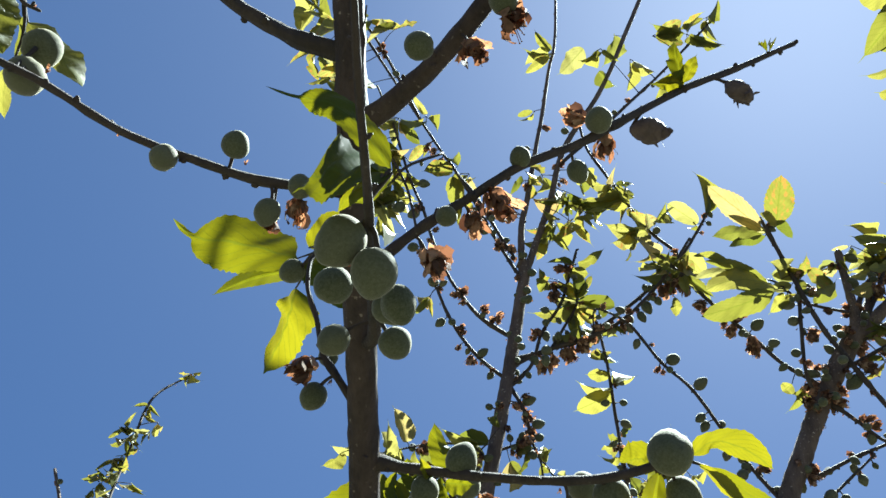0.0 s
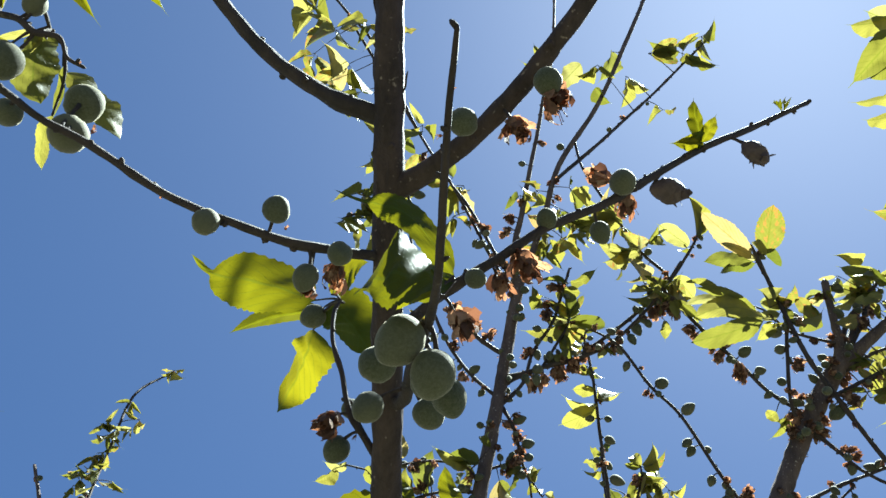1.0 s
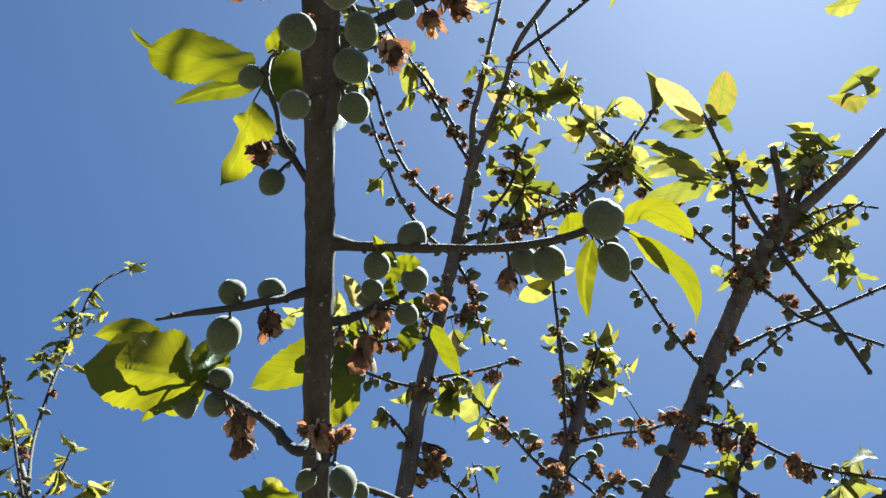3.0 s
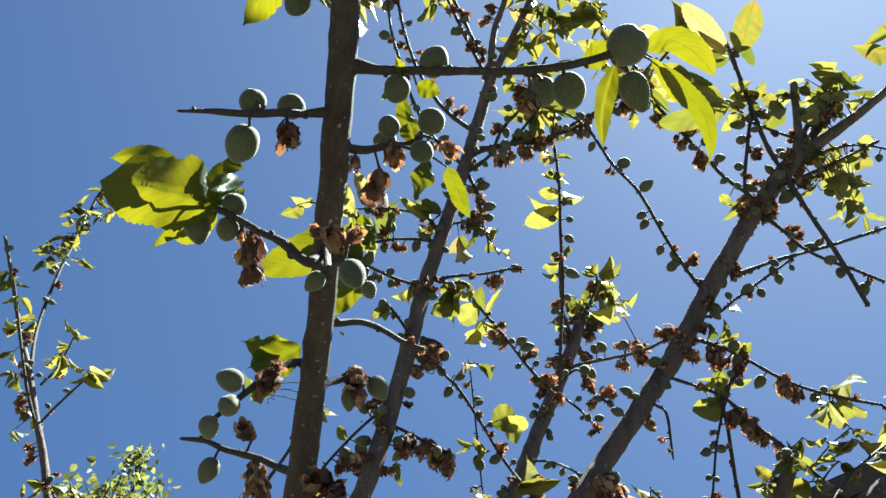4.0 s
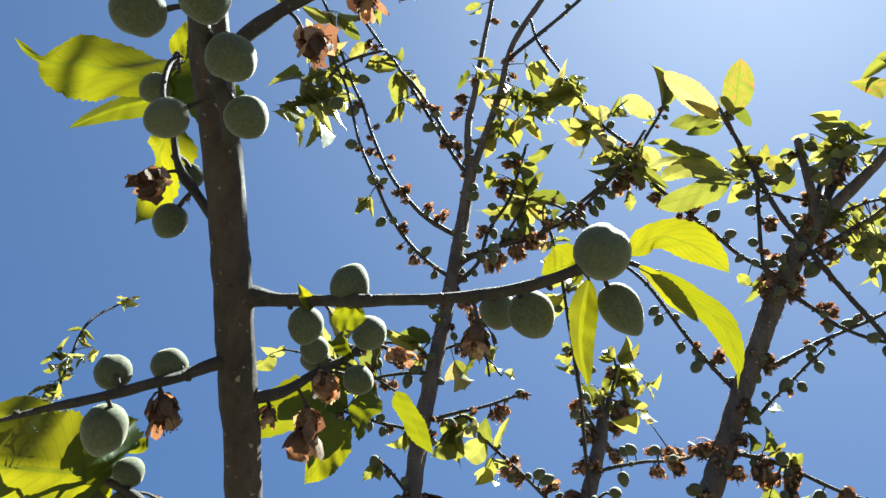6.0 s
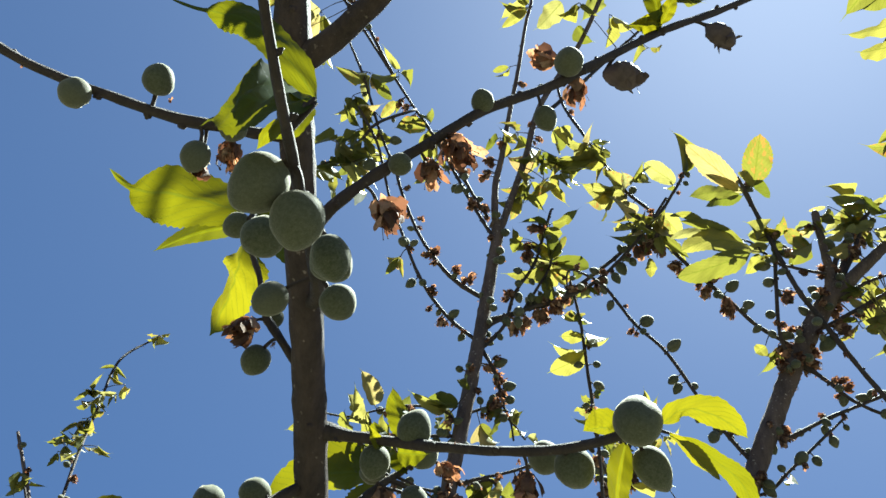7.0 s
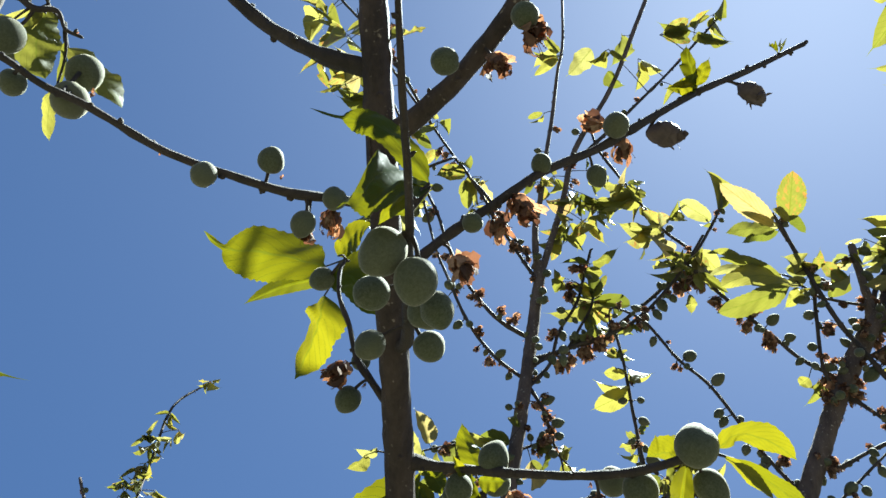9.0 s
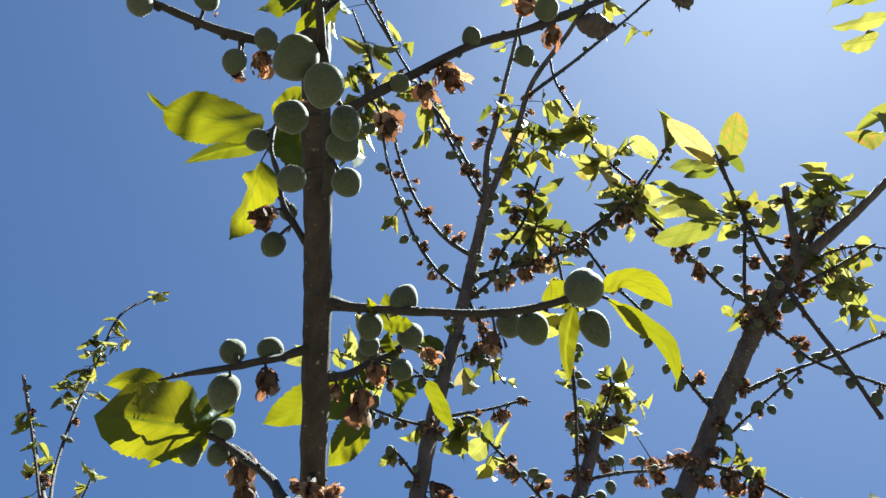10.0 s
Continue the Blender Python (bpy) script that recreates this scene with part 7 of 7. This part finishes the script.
limb(bg, "branch", [(0.3688, 1.4684, 2.1903, 0.0042), (0.406, 1.48, 2.2681, 0.0036), (0.4405, 1.49, 2.3218, 0.0032), (0.4695, 1.5, 2.3541, 0.0027)],
     fruits=[(0.3978, 1.4745, 2.1957, 0.0141), (0.4599, 1.483, 2.1954, 0.0142)],
     husks=[(0.4282, 1.4756, 2.2139, 0.0213), (0.4057, 1.4828, 2.1745, 0.0211)],
     tufts=[(0.4015, 1.4847, 2.3057, 4, 0.0588), (0.4436, 1.5012, 2.3144, 4, 0.0595), (0.4721, 1.4945, 2.2859, 3, 0.0539), (0.4185, 1.4826, 2.2436, 4, 0.0504), (0.3569, 1.4541, 2.2463, 3, 0.0496), (0.3376, 1.4731, 2.2268, 3, 0.0498)])
# unseen branch with dense leaf tufts, added to shade the thick stems below
limb(bg, "branch", [(0.5507, 0.84, 1.7588, 0.0031), (0.6352, 0.88, 1.8454, 0.0028), (0.7331, 0.92, 1.9543, 0.0028), (0.8182, 0.95, 2.0716, 0.0024)],
     fruits=[(0.673, 0.8911, 1.8846, 0.0081), (0.7496, 0.9245, 1.9757, 0.0088)],
     tufts=[(0.6195, 0.8821, 1.83, 6, 0.0586), (0.676, 0.9034, 1.8907, 7, 0.062), (0.6852, 0.8873, 1.915, 7, 0.0619), (0.7606, 0.9199, 2.0003, 7, 0.0669), (0.629, 0.8855, 1.8049, 6, 0.058)])
limb(bg, "branch", [(0.0349, 0.9616, 2.0339, 0.0031), (0.0148, 0.95, 2.058, 0.0026), (-0.0309, 0.94, 2.0602, 0.0023), (-0.0753, 0.93, 2.0463, 0.0019), (-0.1108, 0.92, 2.0313, 0.0019), (-0.1468, 0.91, 2.0312, 0.0016)],
     fruits=[(-0.0381, 0.9588, 2.0364, 0.0076), (-0.0723, 0.9399, 2.0509, 0.0068), (-0.0463, 0.943, 2.0612, 0.0069), (0.03, 0.9527, 2.0475, 0.0068)],
     husks=[(0.0072, 0.9581, 2.0615, 0.0077), (-0.0572, 0.9407, 2.0517, 0.0091)],
     leaves=[(-0.079, 0.9238, 2.0512, -0.0922, 0.8868, 2.0892, 0.0269), (-0.104, 0.9185, 2.0402, -0.1116, 0.9027, 2.0562, 0.0251), (-0.1107, 0.9238, 2.0268, -0.0864, 0.8859, 2.0487, 0.0265), (0.0299, 0.9448, 2.0641, -0.0235, 0.9386, 2.0679, 0.0244), (0.0448, 0.9311, 2.0825, 0.0301, 0.9363, 2.1187, 0.0153), (0.0147, 0.9451, 2.0638, -0.0384, 0.9203, 2.0668, 0.0198), (0.0074, 0.9613, 2.0388, 0.0316, 0.9502, 2.0667, 0.0213), (-0.1613, 0.912, 2.0279, -0.1817, 0.9169, 1.999, 0.019), (-0.1468, 0.9076, 2.034, -0.1732, 0.8995, 2.018, 0.0205), (-0.0377, 0.964, 2.0229, -0.0483, 0.9314, 2.0802, 0.0272), (-0.0817, 0.947, 2.0145, -0.089, 0.9156, 2.0392, 0.0238), (-0.1105, 0.9333, 2.0155, -0.1163, 0.8982, 2.0304, 0.0265)])
limb(bg, "branch", [(0.0394, 0.9658, 2.0632, 0.0028), (0.0776, 0.97, 2.0772, 0.0024), (0.1049, 0.98, 2.0619, 0.002), (0.1239, 0.99, 2.0424, 0.0017)],
     fruits=[(0.0569, 0.9366, 2.0981, 0.007), (0.0773, 0.948, 2.1088, 0.0071)],
     husks=[(0.0817, 0.974, 2.075, 0.0102), (0.0842, 0.9517, 2.0812, 0.01)],
     leaves=[(0.0697, 0.9721, 2.0697, 0.0937, 0.9595, 2.0727, 0.0203), (0.0619, 0.9792, 2.0562, 0.0844, 1.0341, 2.0376, 0.0249), (0.0854, 0.9741, 2.071, 0.0759, 0.99, 2.037, 0.0219), (0.1087, 0.9816, 2.0586, 0.1256, 1.0061, 2.0435, 0.0171), (0.1277, 0.9876, 2.0455, 0.1512, 0.9941, 2.0408, 0.0139), (0.1125, 0.9812, 2.0585, 0.1064, 0.9792, 2.0908, 0.014)])
limb(bg, "branch", [(0.3554, 1.4474, 2.1459, 0.0041), (0.3193, 1.4, 2.1832, 0.0037), (0.3156, 1.42, 2.2718, 0.0034), (0.3162, 1.43, 2.3382, 0.0025)],
     fruits=[(0.3277, 1.4252, 2.2987, 0.0103)],
     leaves=[(0.3127, 1.4279, 2.312, 0.2746, 1.4735, 2.3012, 0.03), (0.3168, 1.4291, 2.3251, 0.285, 1.4341, 2.3331, 0.0256), (0.314, 1.4213, 2.2844, 0.2805, 1.4186, 2.2607, 0.025), (0.3186, 1.4301, 2.3383, 0.3261, 1.3959, 2.3528, 0.021)])
limb(bg, "branch", [(0.3688, 1.4684, 2.1903, 0.0035), (0.4034, 1.46, 2.2801, 0.003), (0.4068, 1.46, 2.3236, 0.0025)],
     husks=[(0.3934, 1.4499, 2.2875, 0.0138)],
     leaves=[(0.4055, 1.459, 2.3168, 0.3873, 1.4624, 2.3627, 0.0281), (0.4103, 1.4601, 2.3237, 0.4373, 1.4123, 2.3476, 0.0282), (0.4114, 1.4592, 2.317, 0.4629, 1.4184, 2.3237, 0.0281), (0.4095, 1.4595, 2.3047, 0.4668, 1.5041, 2.323, 0.0257)])
limb(near, "branch", [(-0.2835, 0.1957, 1.9985, 0.0018), (-0.262, 0.186, 1.972, 0.0014), (-0.2504, 0.1825, 1.9542, 0.0012), (-0.2454, 0.1934, 1.9449, 0.001), (-0.2428, 0.2005, 1.94, 0.0009), (-0.2379, 0.2053, 1.9379, 0.0008)],
     ribs=[([(-0.2400, 0.2197, 1.9346), (-0.2299, 0.2250, 1.9284), (-0.2201, 0.2322, 1.9200), (-0.2092, 0.2411, 1.9096)], 0.0111, 0.0058, -1.10, 0.05, 51, 0.5),
           ([(-0.2401, 0.1951, 1.9327), (-0.2474, 0.2053, 1.9282), (-0.2517, 0.2159, 1.9233), (-0.2494, 0.2276, 1.9172)], 0.0109, 0.0083, -1.10, 0.05, 52, 0.5),
           ([(-0.2404, 0.2279, 1.9092), (-0.2437, 0.2336, 1.9023), (-0.2447, 0.2398, 1.8950), (-0.2434, 0.2461, 1.8875)], 0.0036, 0.0041, 0.20, 0.05, 53, 0.7),
           ([(-0.2541, 0.2008, 1.9413), (-0.2598, 0.2018, 1.9400), (-0.2657, 0.2028, 1.9388), (-0.2742, 0.2043, 1.9369)], 0.0017, 0.0016, 0.00, 0.05, 54, 0.7),
           ([(-0.2393, 0.2147, 1.9327), (-0.2395, 0.2204, 1.9260), (-0.2408, 0.2265, 1.9187), (-0.2430, 0.2326, 1.9114)], 0.0016, 0.0023, 0.20, 0.05, 55, 0.8),
           ([(-0.2433, 0.1944, 1.9336), (-0.2441, 0.1968, 1.9307), (-0.2460, 0.1994, 1.9276), (-0.2485, 0.2020, 1.9244)], 0.0012, 0.0015, 0.10, 0.05, 56, 0.8)])


# ---- distance ----
def prism(outline, back_by, mat, name):
    """A solid from a flat outline pushed back along a vector."""
    n = len(outline)
    verts = [Vector(p) for p in outline] + [Vector(p) + Vector(back_by) for p in outline]
    faces = [tuple(range(n)), tuple(reversed(range(n, 2 * n)))]
    faces += [(i, i + n, (i + 1) % n + n, (i + 1) % n) for i in range(n)]
    return mesh_of(name, verts, faces, mat, smooth=False)


def house():
    ob = tagged(new("house"), "low house with a dark weathered gable roof beyond the trees", "house")
    u, v, z = Vector((0.953, -0.303, 0)), Vector((0.303, 0.953, 0)), Vector((0, 0, 1))
    o = Vector((1.3, 6.5, 0))
    wide, eave, rise = 9.0, 2.22, 0.487
    top = eave + rise * wide / 2
    a = o + u * 0.5 + v * 0.4
    b = o + u * (wide - 0.5) + v * 0.4
    ridge = o + u * wide / 2 + v * 0.4
    low = -0.08
    part("wall", prism([a + z * low, b + z * low, b + z * (eave + 0.1), ridge + z * (top - 0.16), a + z * (eave + 0.1)], v * 7, TIMBER, "wall"), ob)
    for s, first in ((1, o), (-1, o + u * wide)):
        tip = o + u * wide / 2
        p, q = first - u * s * 0.05 + z * (eave - 0.03), tip + z * top
        part("roof", prism([p, q, q - z * 0.14, p - z * 0.14] if s > 0 else [q, p, p - z * 0.14, q - z * 0.14], v * 8, ROOF, "roof"), ob)
        board = part("bargeboard", prism([p - z * 0.02, q - z * 0.02, q - z * 0.2, p - z * 0.2] if s > 0 else [q - z * 0.02, p - z * 0.02, p - z * 0.2, q - z * 0.2], v * 0.035, TIMBER, "bargeboard"), ob)
        board.location = -v * 0.04
    return ob


house()


def far_tree():
    """A slender young tree whose top of pale green leaves stands beyond the orchard."""
    rnd = random.Random(21)
    ob = tagged(new("far_tree"), "distant young tree with a pale green open crown", "tree")
    verts, faces = [], []
    foot = Vector((-4.6, 14.8, 0))
    tube(verts, faces, spline([(*foot, 0.11), (*(foot + Vector((0.05, 0, 1.8))), 0.09), (*(foot + Vector((0, 0.1, 3.2))), 0.05), (*(foot + Vector((0.1, 0, 5.25))), 0.012)], 5), 8, 0.2)
    ends = []
    for k in range(34):
        h = rnd.uniform(2.2, 4.05) if k < 32 else 4.6
        a = rnd.uniform(0, 6.28)
        far = rnd.uniform(0.35, 1.3) if k < 32 else 0.1
        base = foot + Vector((0.03, 0.03, h))
        tip = base + Vector((math.cos(a) * far, math.sin(a) * far, rnd.uniform(0.35, 0.8)))
        mid = (base + tip) / 2 + Vector((0, 0, -0.08))
        line = spline([(*base, 0.025), (*mid, 0.014), (*tip, 0.006)], 4)
        tube(verts, faces, line, 5, 0.2)
        ends += [Vector(p[:3]) for p in line[4:]]
    part("trunk", mesh_of("trunk", verts, faces, TWIG), ob)
    lv, lf, uv = [], [], []
    for e in ends:
        for k in range(7):
            c = e + Vector((rnd.gauss(0, 0.17), rnd.gauss(0, 0.17), rnd.gauss(0.02, 0.12)))
            d = Vector((rnd.gauss(0, 1), rnd.gauss(0, 1), rnd.gauss(-0.5, 0.7))).normalized()
            s = Matrix.Rotation(rnd.uniform(0, 6.28), 3, d) @ d.orthogonal().normalized()
            up = s.cross(d)
            g, w = rnd.uniform(0.11, 0.2), rnd.uniform(0.04, 0.07)
            q = len(lv)
            lv += [c, c + d * g * 0.3 + s * w + up * w * 0.4, c + d * g * 0.7 + s * w * 0.8 + up * w * 0.4, c + d * g,
                   c + d * g * 0.7 - s * w * 0.8 + up * w * 0.4, c + d * g * 0.3 - s * w + up * w * 0.4]
            uv += [(0.5, 0), (1, 0.3), (0.9, 0.7), (0.5, 1), (0.1, 0.7), (0, 0.3)]
            lf += [(q, q + 1, q + 2, q + 3), (q, q + 3, q + 4, q + 5)]
    tagged(part("crown", mesh_of("crown", lv, lf, OLIVE, uvs=uv), ob), kind="stuff")
    return ob


far_tree()
